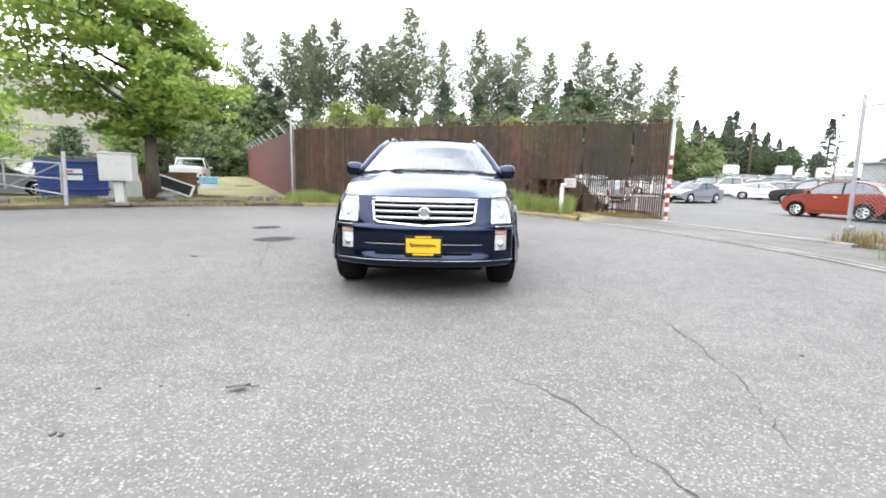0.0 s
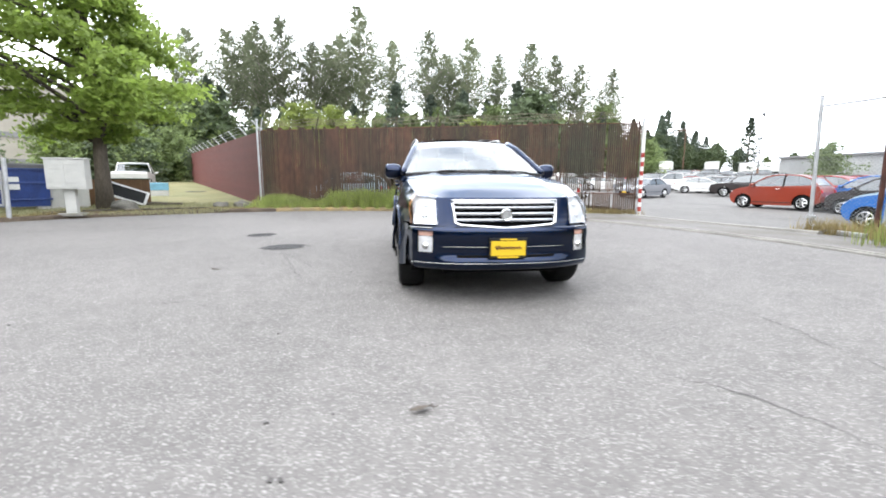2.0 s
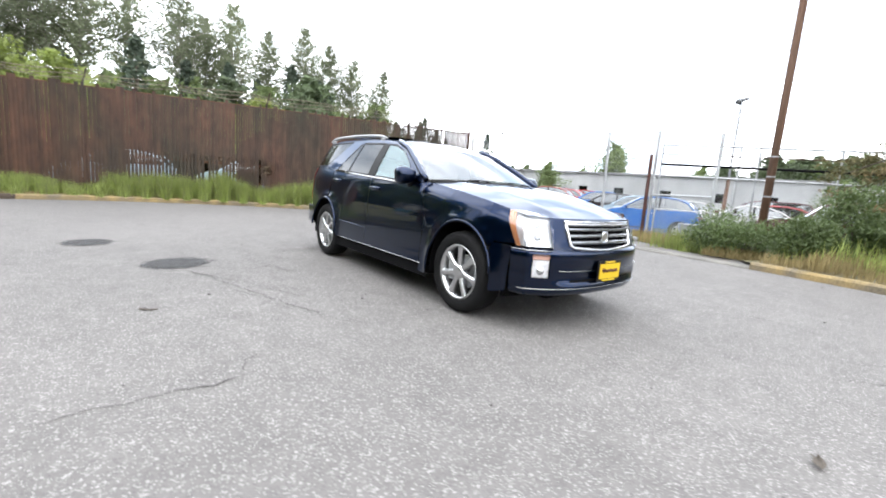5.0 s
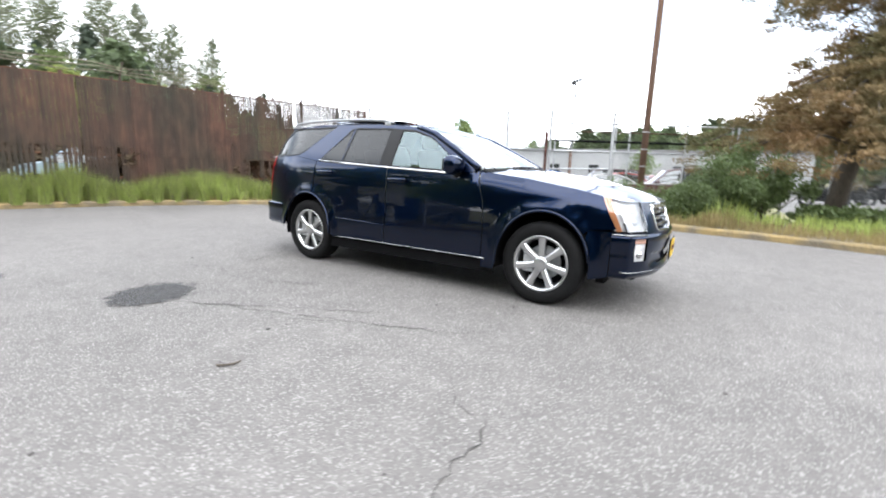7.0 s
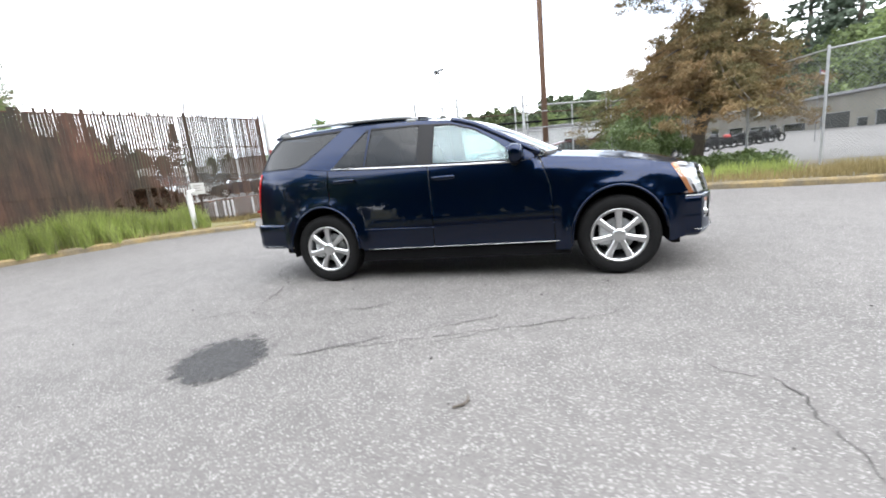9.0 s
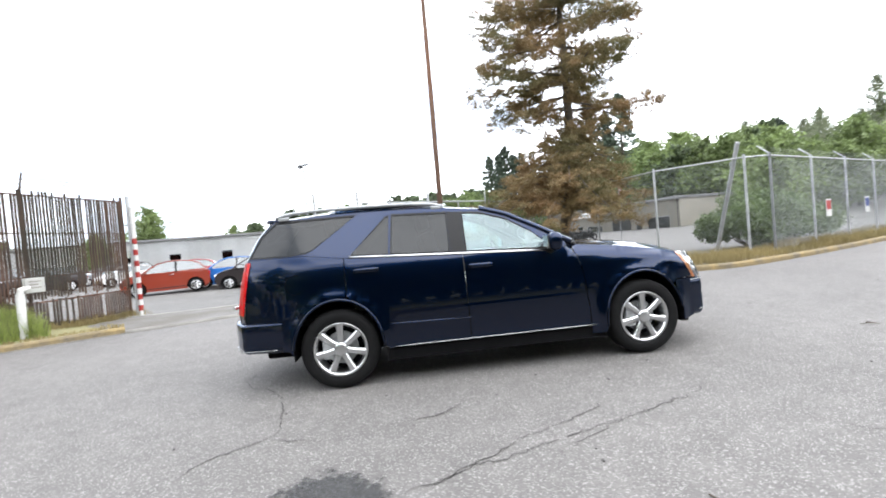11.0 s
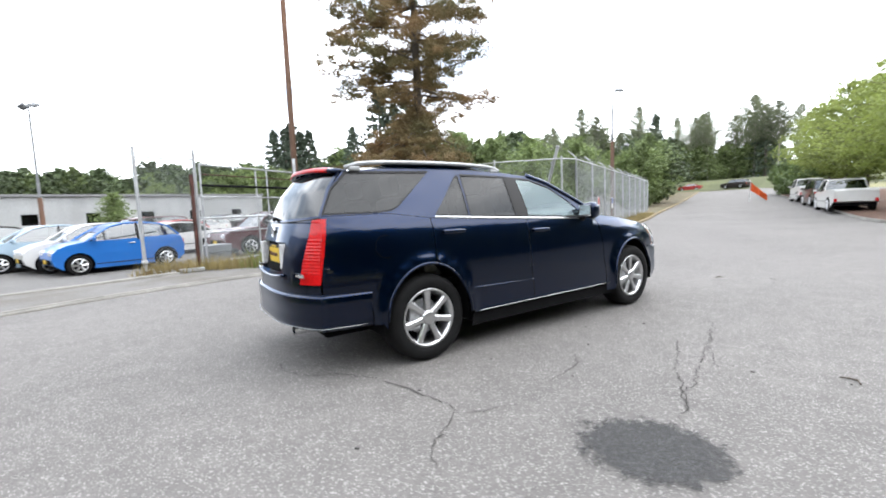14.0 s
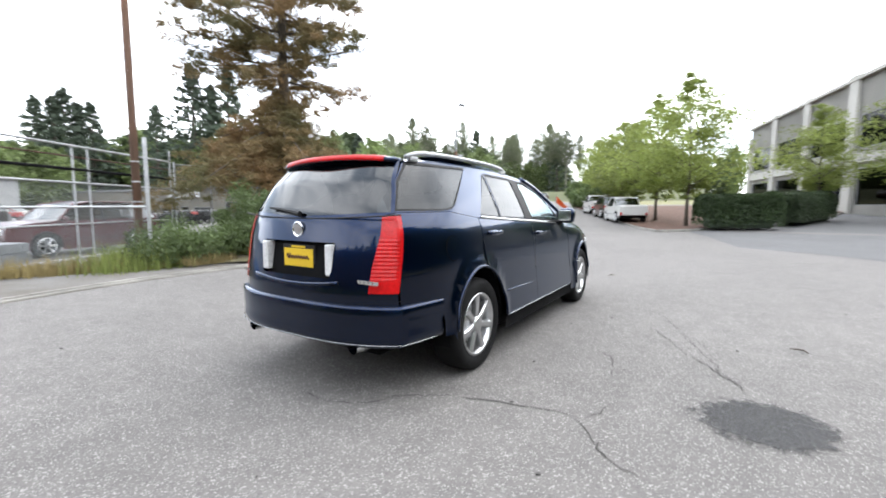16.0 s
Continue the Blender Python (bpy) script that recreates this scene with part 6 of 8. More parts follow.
street_tree.matrix_basis = pose(-0.85, -25.6, 0.2)
for k, (x, y, s) in enumerate([(1.3, -29.8, 0.98), (3.4, -35, 0.88), (5.4, -39.5, 0.95), (7.6, -44.5, 0.9), (-8.2, -34.5, 0.86), (-12.8, -33, 1.0), (9.8, -50, 0.95)]):
    copy_thing(street_tree, pose(x, y, rise(x, y) + 0.1, 0, 0, 70 * k + 30) @ Matrix.Scale(s, 4))


def hedge(a, b, half, tall, seed):
    """A clipped hedge with rounded shoulders and ends."""
    root = thing("hedge", "clipped dark green hedge on the mulch bed", "hedge", "hedges")
    nr, rng = np.random.default_rng(seed), random.Random(seed)
    a, b = Vector((*a, 0)), Vector((*b, 0))
    d, length = (b - a).normalized(), (b - a).length
    side = Vector((d.y, -d.x, 0))
    pts = []
    for _ in range(int(3600 * (length + 2))):
        s, t = rng.uniform(-half * 0.6, length + half * 0.6), rng.uniform(-1.0, 1.0)
        e_ = max(0.0, -s, s - length) / (half * 0.6)
        r = math.sqrt(max(0.0, 1 - e_ * e_))
        # a squarish arch over the width
        ang = t * math.pi / 2
        o, z = math.copysign(abs(math.sin(ang)) ** 0.5, ang), abs(math.cos(ang)) ** 0.42
        p = a + d * s + side * o * half * r
        k = 0.95 + 0.10 * noise.noise(p * 1.3 + Vector((0, 0, z * 2))) - 0.05 * rng.random()
        pts.append((p.x, p.y, rise(p.x, p.y) + 0.12 + tall * z * (0.55 + 0.45 * r) * k))
    ob = scatter_mesh("foliage", leaf_quads(nr, np.array(pts), 0.075, 0.6), HEDGE)
    ob.parent = root
    bm = bmesh.new()
    m = pose(*(a.lerp(b, 0.5)), 0, 0, math.degrees(math.atan2(d.y, d.x)))
    z0 = rise(*(a.lerp(b, 0.5).to_2d()))
    box(bm, -length / 2 + 0.1, length / 2 - 0.1, -half * 0.72, half * 0.72, z0 + 0.1, z0 + tall * 0.85, 0.2, m)
    part("core", bm, CONIFER, root)


hedge((-1.9, -24.3), (-4.9, -26.0), 0.95, 2.0, 81)
hedge((-5.7, -28.2), (-8.3, -34.6), 0.95, 1.95, 82)
banner = thing("orange_banner", "bright orange fluttering flag barrier beside the street", "flag", at=pose(12.9, -43.0, 0.72, 0, 0, 200))
bm = bmesh.new()
rod(bm, (0, 0, -0.1), (0.1, 0, 2.0), 0.03)
part("staff", bm, GALV, banner)
bm = bmesh.new()
rows = [[bm.verts.new((0.05 + 1.3 * i / 8, 0.12 * math.sin(i * 1.1), 1.9 - 0.16 * i - 0.75 * j / 3 * (1 - 0.04 * i))) for j in range(4)] for i in range(9)]
for p, q in zip(rows, rows[1:]):
    for k in range(3):
        bm.faces.new((p[k], p[k + 1], q[k + 1], q[k]))
bmesh.ops.solidify(bm, geom=bm.faces[:], thickness=0.01)
part("cloth", bm, ORANGE_CLOTH, banner)


# ---- the dark blue SUV ----
PAINT = mat("navy_metallic_paint", (0.0020, 0.0088, 0.032), 0.30, metal=1.0, vary=0.06, scale=2, fine=900, coat=1.0, spec=0.5)
PAINT.node_tree.nodes["Principled BSDF"].inputs["Coat IOR"].default_value = 1.38
PAINT.node_tree.nodes["Principled BSDF"].inputs["Specular Tint"].default_value = (0.68, 0.76, 0.90, 1)
PAINT.node_tree.nodes["Principled BSDF"].inputs["Coat Roughness"].default_value = 0.015
RAIL = mat("satin_silver_rail", (0.36, 0.37, 0.38), 0.35, metal=0.35, vary=0.1, scale=8)
GRILLE_CHROME = mat("dull_grille_chrome", (0.36, 0.37, 0.38), 0.25, metal=1.0, vary=0.1, scale=8)
CHROME = mat("chrome", (0.72, 0.73, 0.74), 0.14, metal=1.0, vary=0.06, scale=8)
ALLOY = mat("bright_alloy", (0.60, 0.605, 0.61), 0.30, metal=1.0, vary=0.08, scale=8)
TYRE = mat("black_rubber", (0.00594, 0.00594, 0.00627), 0.8, spec=0.2, vary=0.3, scale=12, fine=80, bump=0.15)
# matt black of linings and underside; on the sill it stands in for shade
DARK = mat("matt_black_and_shade", (0.00396, 0.00396, 0.00462), 0.9, spec=0.1, vary=0.3)
PRIVACY = glass_material("privacy_glass", (0.04, 0.05, 0.065), 0.0, 1.43)
REAR_GLASS = glass_material("rear_privacy_glass", (0.035, 0.045, 0.055), 0.0, 1.62)
# raised indices and a teal mirror tint put extra sky sheen into both panes
CLEAR = glass_material("clear_car_glass", (0.70, 0.93, 0.93), 0.0, 2.0, (0.80, 0.96, 0.98))
SCREEN = glass_material("windshield_glass", (0.62, 0.79, 0.83), 0.0, 2.5)
LENS = glass_material("clear_lamp_lens", (0.92, 0.93, 0.94), 0.02, 1.5)
REFLECTOR = mat("silver_reflector", (0.85, 0.86, 0.88), 0.35, metal=0.6, vary=0.2, scale=14)
AMBER = mat("amber_lens", (0.56, 0.25, 0.12), 0.25, vary=0.15, coat=0.6)
RED_LENS = mat("red_lens", (0.46, 0.0042, 0.0055), 0.3, vary=0.25, scale=20, coat=0.25, spec=0.2)
PLATE_YELLOW = mat("yellow_plate", (0.561, 0.37, 0.0066), 0.5, vary=0.05)
PLATE_INK = mat("dark_red_print", (0.066, 0.0132, 0.0066), 0.6)
BEIGE_SEAT = mat("pale_leather", (0.396, 0.389, 0.363), 0.6, vary=0.15, scale=6)


def table(points):
    xs, zs = [p[0] for p in points], [p[1] for p in points]
    return lambda v: float(np.interp(v, xs, zs))


roof_edge = table([(-0.84, 1.14), (-0.5, 1.335), (-0.2, 1.495), (0.05, 1.575), (0.4, 1.61), (1.0, 1.635), (1.6, 1.635), (2.06, 1.595)])
fender_top = table([(-2.10, 0.93), (-1.9, 0.975), (-1.7, 1.022), (-1.29, 1.088), (-0.84, 1.14)])
rear_edge = table([(0.36, 2.34), (0.74, 2.35), (1.24, 2.285), (1.45, 2.19), (1.62, 2.05)])
FRONT_Y = -2.15


def half_width(y, z):
    """Half the width of the body at length y and height z."""
    x = body_curve(y, z)
    step = max(0.0, min(1.0, (0.56 - z) / 0.03))
    return x + 0.012 * step


def body_curve(y, z):
    """The smooth part of the flank, without the step of the lower moulding."""
    k = 0.5 * (z - 1.14 + math.sqrt((z - 1.14) ** 2 + 0.0012))
    x = 0.920 - 0.055 * (z - 0.45) - 0.15 * max(0, 0.45 - z) ** 2 - 0.18 * max(0, min(z, 1.16) - 0.82) ** 2 - 0.40 * k - 0.14 * k * k
    if y < -1.2:
        x -= 0.125 * ((-1.2 - y) / 1.0) ** 2.2
    if y > 1.6:
        x -= 0.15 * ((y - 1.6) / 0.8) ** 2.4
    if y < -0.80 and z > 0.7:
        s = max(0.0, min(1.0, (z - fender_top(y) + 0.13) / 0.13))
        x -= 0.065 * s * s
    for c in (-1.478, 1.478):
        r = math.hypot((y - c) / 0.412, (z - 0.37) / 0.462)
        x += 0.024 * math.exp(-((r - 1.0) / 0.13) ** 2)
    return x


def true_normals(ob, across, up):
    """Shade a body panel by the slope of its form: across and up give two tangents at a point."""
    ns = []
    for v in ob.data.vertices:
        n = Vector(across(v.co)).cross(Vector(up(v.co)))
        if n.dot(v.co - Vector((0, 0.1 if abs(v.co.y) < 2.2 else 0.6, 0.8))) < 0:
            n = -n
        ns.append(n.normalized())
    ob.data.normals_split_custom_set_from_vertices(ns)
    return ob


def flank_normals(ob, sign, e=0.012):
    return true_normals(ob, lambda c: (sign * (body_curve(c.y + e, c.z) - body_curve(c.y - e, c.z)), 2 * e, 0),
                        lambda c: (sign * (body_curve(c.y, c.z + e) - body_curve(c.y, c.z - e)), 0, 2 * e))


def arch(c, a0, a1, n=18, a=0.412, b=0.462):
    return [(c + a * math.cos(radians(t)), 0.37 + b * math.sin(radians(t))) for t in np.linspace(a0, a1, n)]


def front_y(u, z):
    """The nose: bowed in plan, leaning back above the bumper."""
    centre = -2.375 + 0.30 * max(0, z - 0.56) + 0.9 * max(0, 0.40 - z)
    return nose_edge(z) + (centre - nose_edge(z)) * (1 - abs(u) ** 3)


def nose_edge(z):
    return -2.16 + 0.40 * max(0, z - 0.70) + 0.9 * max(0, 0.40 - z)


def rear_y(u, z):
    return rear_edge(z) + float(np.interp(z, [0.4, 0.7, 1.0, 1.25, 1.6], [0.19, 0.19, 0.18, 0.14, 0.11])) * (1 - abs(u) ** 3)


def suv():
    root = thing("suv", "dark navy blue SUV with chrome wheels and roof rails", "car")

    def side_panel(name, ring, material, sign, out=0.0, step=0.07, holes=(), label=""):
        ring = dense(ring, step)
        bm = patch2d(ring, [dense(h, step) for h in holes], step, lambda u_, v_: (sign * (half_width(u_, v_) + out), u_, v_))
        face_out(bm, (0, 0.2, 0.8))
        return flank_normals(part(name, bm, material, root, label, True), sign)

    def strip(name, pts, r, material, parent=None, sides=6, label=""):
        bm = bmesh.new()
        tube(bm, pts, r, sides)
        return part(name, bm, material, parent or root, label, True)

    for sg in (1, -1):
        g = 0.003
        side_panel("fender", [(-0.81, 1.142), (-1.29, 1.088), (-1.7, 1.022), (-1.92, 0.975), (-2.06, 0.715), (-1.86, 0.70)] + arch(-1.478, 150, -8, 22)[1:]
                   + [(-1.05, 0.27), (-0.92, 0.27), (-0.92, 0.54), (-0.895, 0.87)], PAINT, sg)
        fd = side_panel("front_door", [(-0.912, 0.345), (-0.912, 0.54), (-0.887, 0.87), (-0.80, 1.135), (-0.56, 1.10), (0.268, 1.138), (0.258, 0.75), (0.256, 0.345)], PAINT, sg)
        rd = side_panel("rear_door", [(0.264, 0.345), (0.266, 0.75), (0.276, 1.138), (1.26, 1.188), (1.384, 1.196), (1.376, 0.85)] + arch(1.478, 106, 178, 12)[1:] + [(1.02, 0.345)], PAINT, sg)
        side_panel("quarter_panel", [(1.392, 1.197), (1.77, 1.25), (2.284, 1.245), (2.308, 1.0), (2.33, 0.74), (2.33, 0.665), (1.88, 0.655)] + arch(1.478, 36, 103, 14), PAINT, sg)
        side_panel("bumper_side", [(-2.03, 0.694), (-1.85, 0.694)] + arch(-1.478, 150, 188, 8) + [(-1.92, 0.30), (-2.03, 0.33)], PAINT, sg, 0.004, 0.05)
        side_panel("bumper_side", [(1.988, 0.66), (1.85, 0.66)] + arch(1.478, 35, -2, 8) + [(1.92, 0.40), (1.988, 0.40)], PAINT, sg, 0.001, 0.05)
        # shade below the doors is put into the sill's black colour
        side_panel("sill", [(-1.04, 0.335), (1.035, 0.335), (1.06, 0.225), (-1.06, 0.225)], DARK, sg, -0.02)
        wins = {"front_window": [(0.235, 1.163), (0.228, 1.548), (0.05, 1.535), (-0.2, 1.455), (-0.42, 1.315), (-0.545, 1.205), (-0.565, 1.128)],
                "rear_window": [(0.395, 1.170), (0.378, 1.562), (0.915, 1.578), (0.955, 1.198)],
                "vent_window": [(0.975, 1.199), (0.945, 1.572), (0.985, 1.558), (1.315, 1.235), (1.325, 1.218)],
                "quarter_window": [(1.262, 1.602), (2.03, 1.588), (2.172, 1.455), (2.272, 1.264), (1.86, 1.264), (1.74, 1.275), (1.67, 1.303)]}
        side_panel("window_frame", [(-0.80, 1.141), (-0.5, 1.335), (-0.2, 1.495), (0.05, 1.575), (0.4, 1.61), (1.0, 1.635), (1.6, 1.635), (2.05, 1.598), (2.19, 1.45), (2.284, 1.249),
                                    (1.77, 1.254), (1.39, 1.2), (1.26, 1.192), (0.272, 1.142), (-0.56, 1.104)], PAINT, sg, 0, 0.06, [w for w in wins.values()])
        for nm, ring in wins.items():
            side_panel(nm, ring, CLEAR if nm == "front_window" else PRIVACY, sg, -0.004, 0.08).visible_shadow = nm != "front_window"
            c = [sum(p[i] for p in ring) / len(ring) for i in (0, 1)]
            side_panel("window_seal", [(c[0] + (p[0] - c[0]) * 1.02, c[1] + (p[1] - c[1]) * 1.05) for p in ring], BLACK_PLASTIC, sg, 0.0015, 0.06,
                       [[(c[0] + (p[0] - c[0]) * 0.975, c[1] + (p[1] - c[1]) * 0.95) for p in ring]])
        for y0, y1 in ((0.245, 0.385),):
            side_panel("door_pillar", [(0.245, 1.16), (0.237, 1.555), (0.372, 1.568), (0.386, 1.165)], BLACK_PLASTIC, sg, 0.002, 0.08)
        belt = [(-0.57, 1.112), (-0.2, 1.126), (0.27, 1.148), (0.8, 1.174), (1.34, 1.205)]
        strip("belt_trim", [(sg * (half_width(y, z) + 0.004), y, z) for y, z in belt], 0.011, CHROME)
        strip("side_moulding", [(sg * (half_width(y, 0.56) + 0.002), y, 0.515 + 0.022 * (y + 1)) for y in np.linspace(-1.02, 1.0, 20)], 0.008, PAINT)
        strip("sill_trim", [(sg * (half_width(y, 0.35) + 0.008), y, 0.352) for y in np.linspace(-0.96, 0.98, 16)], 0.0045, GRILLE_CHROME)
        for c, a0, a1 in ((-1.478, -6, 172), (1.478, 5, 180)):
            strip("arch_lip", [(sg * (half_width(y, z) + 0.002), y, z) for y, z in arch(c, a0, a1, 26, 0.408, 0.458)], 0.012, PAINT)
            bm = bmesh.new()
            ring = arch(c, -10, 190, 24, 0.425, 0.475)
            rows = [[bm.verts.new((sg * x, y, z)) for y, z in ring] for x in (0.895 if c < 0 else 0.89, 0.55)]
            for k in range(len(ring) - 1):
                bm.faces.new((rows[0][k], rows[0][k + 1], rows[1][k + 1], rows[1][k]))
            bm.faces.new(rows[1])
            part("arch_liner", bm, DARK, root)
        for door, y, z in ((fd, 0.115, 1.022), (rd, 1.185, 1.072)):
            bm = bmesh.new()
            x = half_width(y, z)
            box(bm, x - 0.012, x + 0.004, y - 0.10, y + 0.10, z - 0.03, z + 0.022, 0.01)
            box(bm, x + 0.018, x + 0.040, y - 0.115, y + 0.115, z - 0.012, z + 0.018, 0.009)
            for yy in (-0.1, 0.1):
                box(bm, x, x + 0.03, y + yy - 0.015, y + yy + 0.015, z - 0.01, z + 0.014, 0.004)
            if sg < 0:
                bmesh.ops.scale(bm, vec=(-1, 1, 1), verts=bm.verts[:])
                bmesh.ops.reverse_faces(bm, faces=bm.faces[:])
            part("door_handle", bm, PAINT, door, smooth=True)
        # mirror
        bm = bmesh.new()
        prof = [(0.842, 0.028), (0.855, 0.062), (0.89, 0.080), (0.95, 0.090), (1.008, 0.088), (1.036, 0.070), (1.046, 0.030)]
        rows = []
        for x, h in prof:
            rows.append([bm.verts.new((sg * x, -0.60 + 0.10 * (x - 0.9) + (0.075 if math.cos(t) < 0 else 0.055) * (h / 0.090) ** 0.5 * -math.cos(t) * -1, 1.19 + h * math.copysign(abs(math.sin(t)) ** 0.6, math.sin(t))))
                         for t in (2 * math.pi * k / 16 for k in range(16))])
        for p, q in zip(rows, rows[1:]):
            for k in range(16):
                bm.faces.new((p[k], p[(k + 1) % 16], q[(k + 1) % 16], q[k]))
        bm.faces.new(rows[0])
        bm.faces.new(rows[-1])
        bmesh.ops.recalc_face_normals(bm, faces=bm.faces[:])
        mir = part("mirror", bm, PAINT, root, smooth=True)
        bm = bmesh.new()
        box(bm, 0.875, 1.02, -0.522, -0.516, 1.13, 1.25, 0.002)
        if sg < 0:
            bmesh.ops.scale(bm, vec=(-1, 1, 1), verts=bm.verts[:])
        part("mirror_glass", bm, CHROME, mir)
        bm = bmesh.new()
        tube(bm, [(sg * 0.83, -0.58, 1.10), (sg * 0.87, -0.59, 1.13), (sg * 0.92, -0.595, 1.15)], [0.05, 0.045, 0.035], 8)
        part("mirror_arm", bm, BLACK_PLASTIC, mir, smooth=True)
        # headlight: reflector, amber corner, lens over both
        def lamp_rows(out, z0, z1, n=9, inner=0.735):
            rows_ = []
            for z in np.linspace(z0, z1, n):
                w = half_width(FRONT_Y, z)
                top_in = 0.925
                pts = [(sg * (w * u_), front_y(u_, z) - out) for u_ in np.linspace(inner, 0.985, 8)]
                yr = -2.06 + (z - 0.715) * 0.55
                pts += [(sg * (half_width(y, z) + out), y - out) for y in np.linspace(nose_edge(z) + 0.008, yr, 5)]
                rows_.append([Vector((x, y, min(z, 0.925 + 0.05 * min(1, k / 8)) if z > 0.9 else z)) for k, (x, y) in enumerate(pts)])
            return rows_

        for nm, out, m_, lo, hi in (("headlight", -0.03, REFLECTOR, 0, 13), ("headlight_amber", -0.006, AMBER, 10, 13), ("headlight_lens", 0.004, LENS, 0, 13)):
            rows = lamp_rows(out, 0.70, 0.968)
            bm = bmesh.new()
            vs = [[bm.verts.new(p) for p in r[lo:hi]] for r in rows]
            for p, q in zip(vs, vs[1:]):
                for k in range(len(p) - 1):
                    bm.faces.new((p[k], p[k + 1], q[k + 1], q[k]))
            face_out(bm, (0, -1.2, 0.7))
            if nm == "headlight":
                head = part(nm, bm, m_, root, "clear headlight with silver reflector", True)
                for zc, uc in ((0.77, 0.86), (0.86, 0.86)):
                    bm = bmesh.new()
                    x, y = sg * half_width(FRONT_Y, zc) * uc, front_y(uc, zc)
                    bmesh.ops.create_uvsphere(bm, u_segments=14, v_segments=8, radius=0.036, matrix=pose(x, y + 0.045, zc))
                    part("projector", bm, REFLECTOR, head, smooth=True)
            else:
                ob = part(nm, bm, m_, head, smooth=True)
                ob.visible_shadow = nm != "headlight_lens"
        # fog lamp in an opening of the bumper: black rim, bright bowl, pinkish marker above, all bowed with the nose
        fwid = half_width(FRONT_Y, 0.6)

        def fog_face(u0, u1, z0, z1, deep):
            bm = bmesh.new()
            rows_ = [[bm.verts.new((sg * fwid * u_, front_y(u_, 0.55) + deep, z)) for z in np.linspace(z0, z1, 4)] for u_ in np.linspace(u0, u1, 7)]
            for p, q in zip(rows_, rows_[1:]):
                for k in range(3):
                    bm.faces.new((p[k], p[k + 1], q[k + 1], q[k]))
            return face_out(bm, (0, -1.2, 0.55))

        fog = part("fog_light", fog_face(0.765, 0.945, 0.445, 0.662, 0.03), BLACK_PLASTIC, root, "bright fog light in the bumper corner", True)
        part("fog_reflector", fog_face(0.782, 0.93, 0.458, 0.600, 0.014), REFLECTOR, fog, smooth=True)
        part("marker_lens", fog_face(0.782, 0.93, 0.605, 0.648, 0.012), mat("pink_marker_lens", (0.50, 0.30, 0.24), 0.25, vary=0.2, scale=30), fog, smooth=True)
        bm = bmesh.new()
        bmesh.ops.create_uvsphere(bm, u_segments=16, v_segments=8, radius=0.034, matrix=pose(sg * 0.855 * fwid, front_y(0.855, 0.55) + 0.022, 0.515))
        part("fog_bulb_bowl", bm, CHROME, fog, smooth=True)
        # tail lamp wrapping the rear corner, with fine ribs
        bm = bmesh.new()
        vs = []
        n = 40
        for k in range(n + 1):
            z = 0.742 + (1.228 - 0.742) * k / n
            rib = 0.002 if (k % 2 and 6 < k < 28) else 0.0
            w = half_width(rear_edge(z), z)
            inner = float(np.interp(z, [0.74, 0.9, 1.23], [0.80, 0.815, 0.90]))
            row = [(sg * (half_width(y, z) + 0.007 + rib * 0.4), y) for y in np.linspace(rear_edge(z) - float(np.interp(z, [0.74, 1.23], [0.006, 0.03])), rear_edge(z), 4)]
            row += [(sg * w * u_, rear_y(u_, z) + 0.008 + rib) for u_ in np.linspace(0.99, inner, 6)]
            vs.append([bm.verts.new((x, y, z)) for x, y in row])
        for p, q in zip(vs, vs[1:]):
            for k in range(len(p) - 1):
                bm.faces.new((p[k], p[k + 1], q[k + 1], q[k]))
        bmesh.ops.recalc_face_normals(bm, faces=bm.faces[:])
        part("tail_light", bm, RED_LENS, root, "tall ribbed red tail light")
        # roof rail
        pts = [(sg * 0.60, 0.40, 1.628), (sg * 0.605, 0.50, 1.656), (sg * 0.61, 0.75, 1.674), (sg * 0.612, 1.2, 1.682), (sg * 0.612, 1.7, 1.676), (sg * 0.608, 1.93, 1.658), (sg * 0.60, 2.03, 1.628)]
        rail = strip("roof_rail", [tuple(p) for p in smooth_line(pts, 0.08)], 0.017, RAIL, sides=10)
        for end in (pts[:3], pts[-3:]):
            strip("rail_end", [tuple(p) for p in smooth_line(end, 0.06)], 0.0178, RAIL, rail, sides=10)
        for y in (0.47, 1.95):
            bm = bmesh.new()
            box(bm, sg * 0.604 - 0.018, sg * 0.604 + 0.018, y - 0.05, y + 0.05, 1.600, 1.640, 0.012)
            part("rail_foot", bm, RAIL, rail)
    # hood
    bm = bmesh.new()
    side_pts = [(y, fender_top(y)) for y in np.linspace(-0.825, -2.075, 22)]
    rows = []
    for k, (ye, ze) in enumerate(side_pts):
        f = k / 21
        w = half_width(ye, ze) - 0.001
        yc = -1.0 + (-2.285 + 1.0) * f
        zc = float(np.interp(f, [0, 0.5, 0.85, 1], [0.030, 0.052, 0.020, -0.022]))
        rows.append([bm.verts.new((u_ * w, ye + (yc - ye) * (1 - abs(u_) ** 2.4), ze + zc * (1 - abs(u_) ** 2.2) + 0.012 * (1 - f * 0.7) * math.exp(-((abs(u_) - 0.62) / 0.07) ** 2))) for u_ in np.linspace(-1, 1, 31)])
    for p, q in zip(rows, rows[1:]):
        for k in range(30):
            bm.faces.new((p[k], p[k + 1], q[k + 1], q[k]))
    bmesh.ops.recalc_face_normals(bm, faces=bm.faces[:])
    hood_ob = part("hood", bm, PAINT, root, smooth=True)
    # windshield and roof
    us = np.linspace(-1, 1, 21)
    bm = bmesh.new()
    rows = []
    for t in np.linspace(0, 1, 14):
        ye = -0.80 + 0.85 * t
        ze = roof_edge(ye)
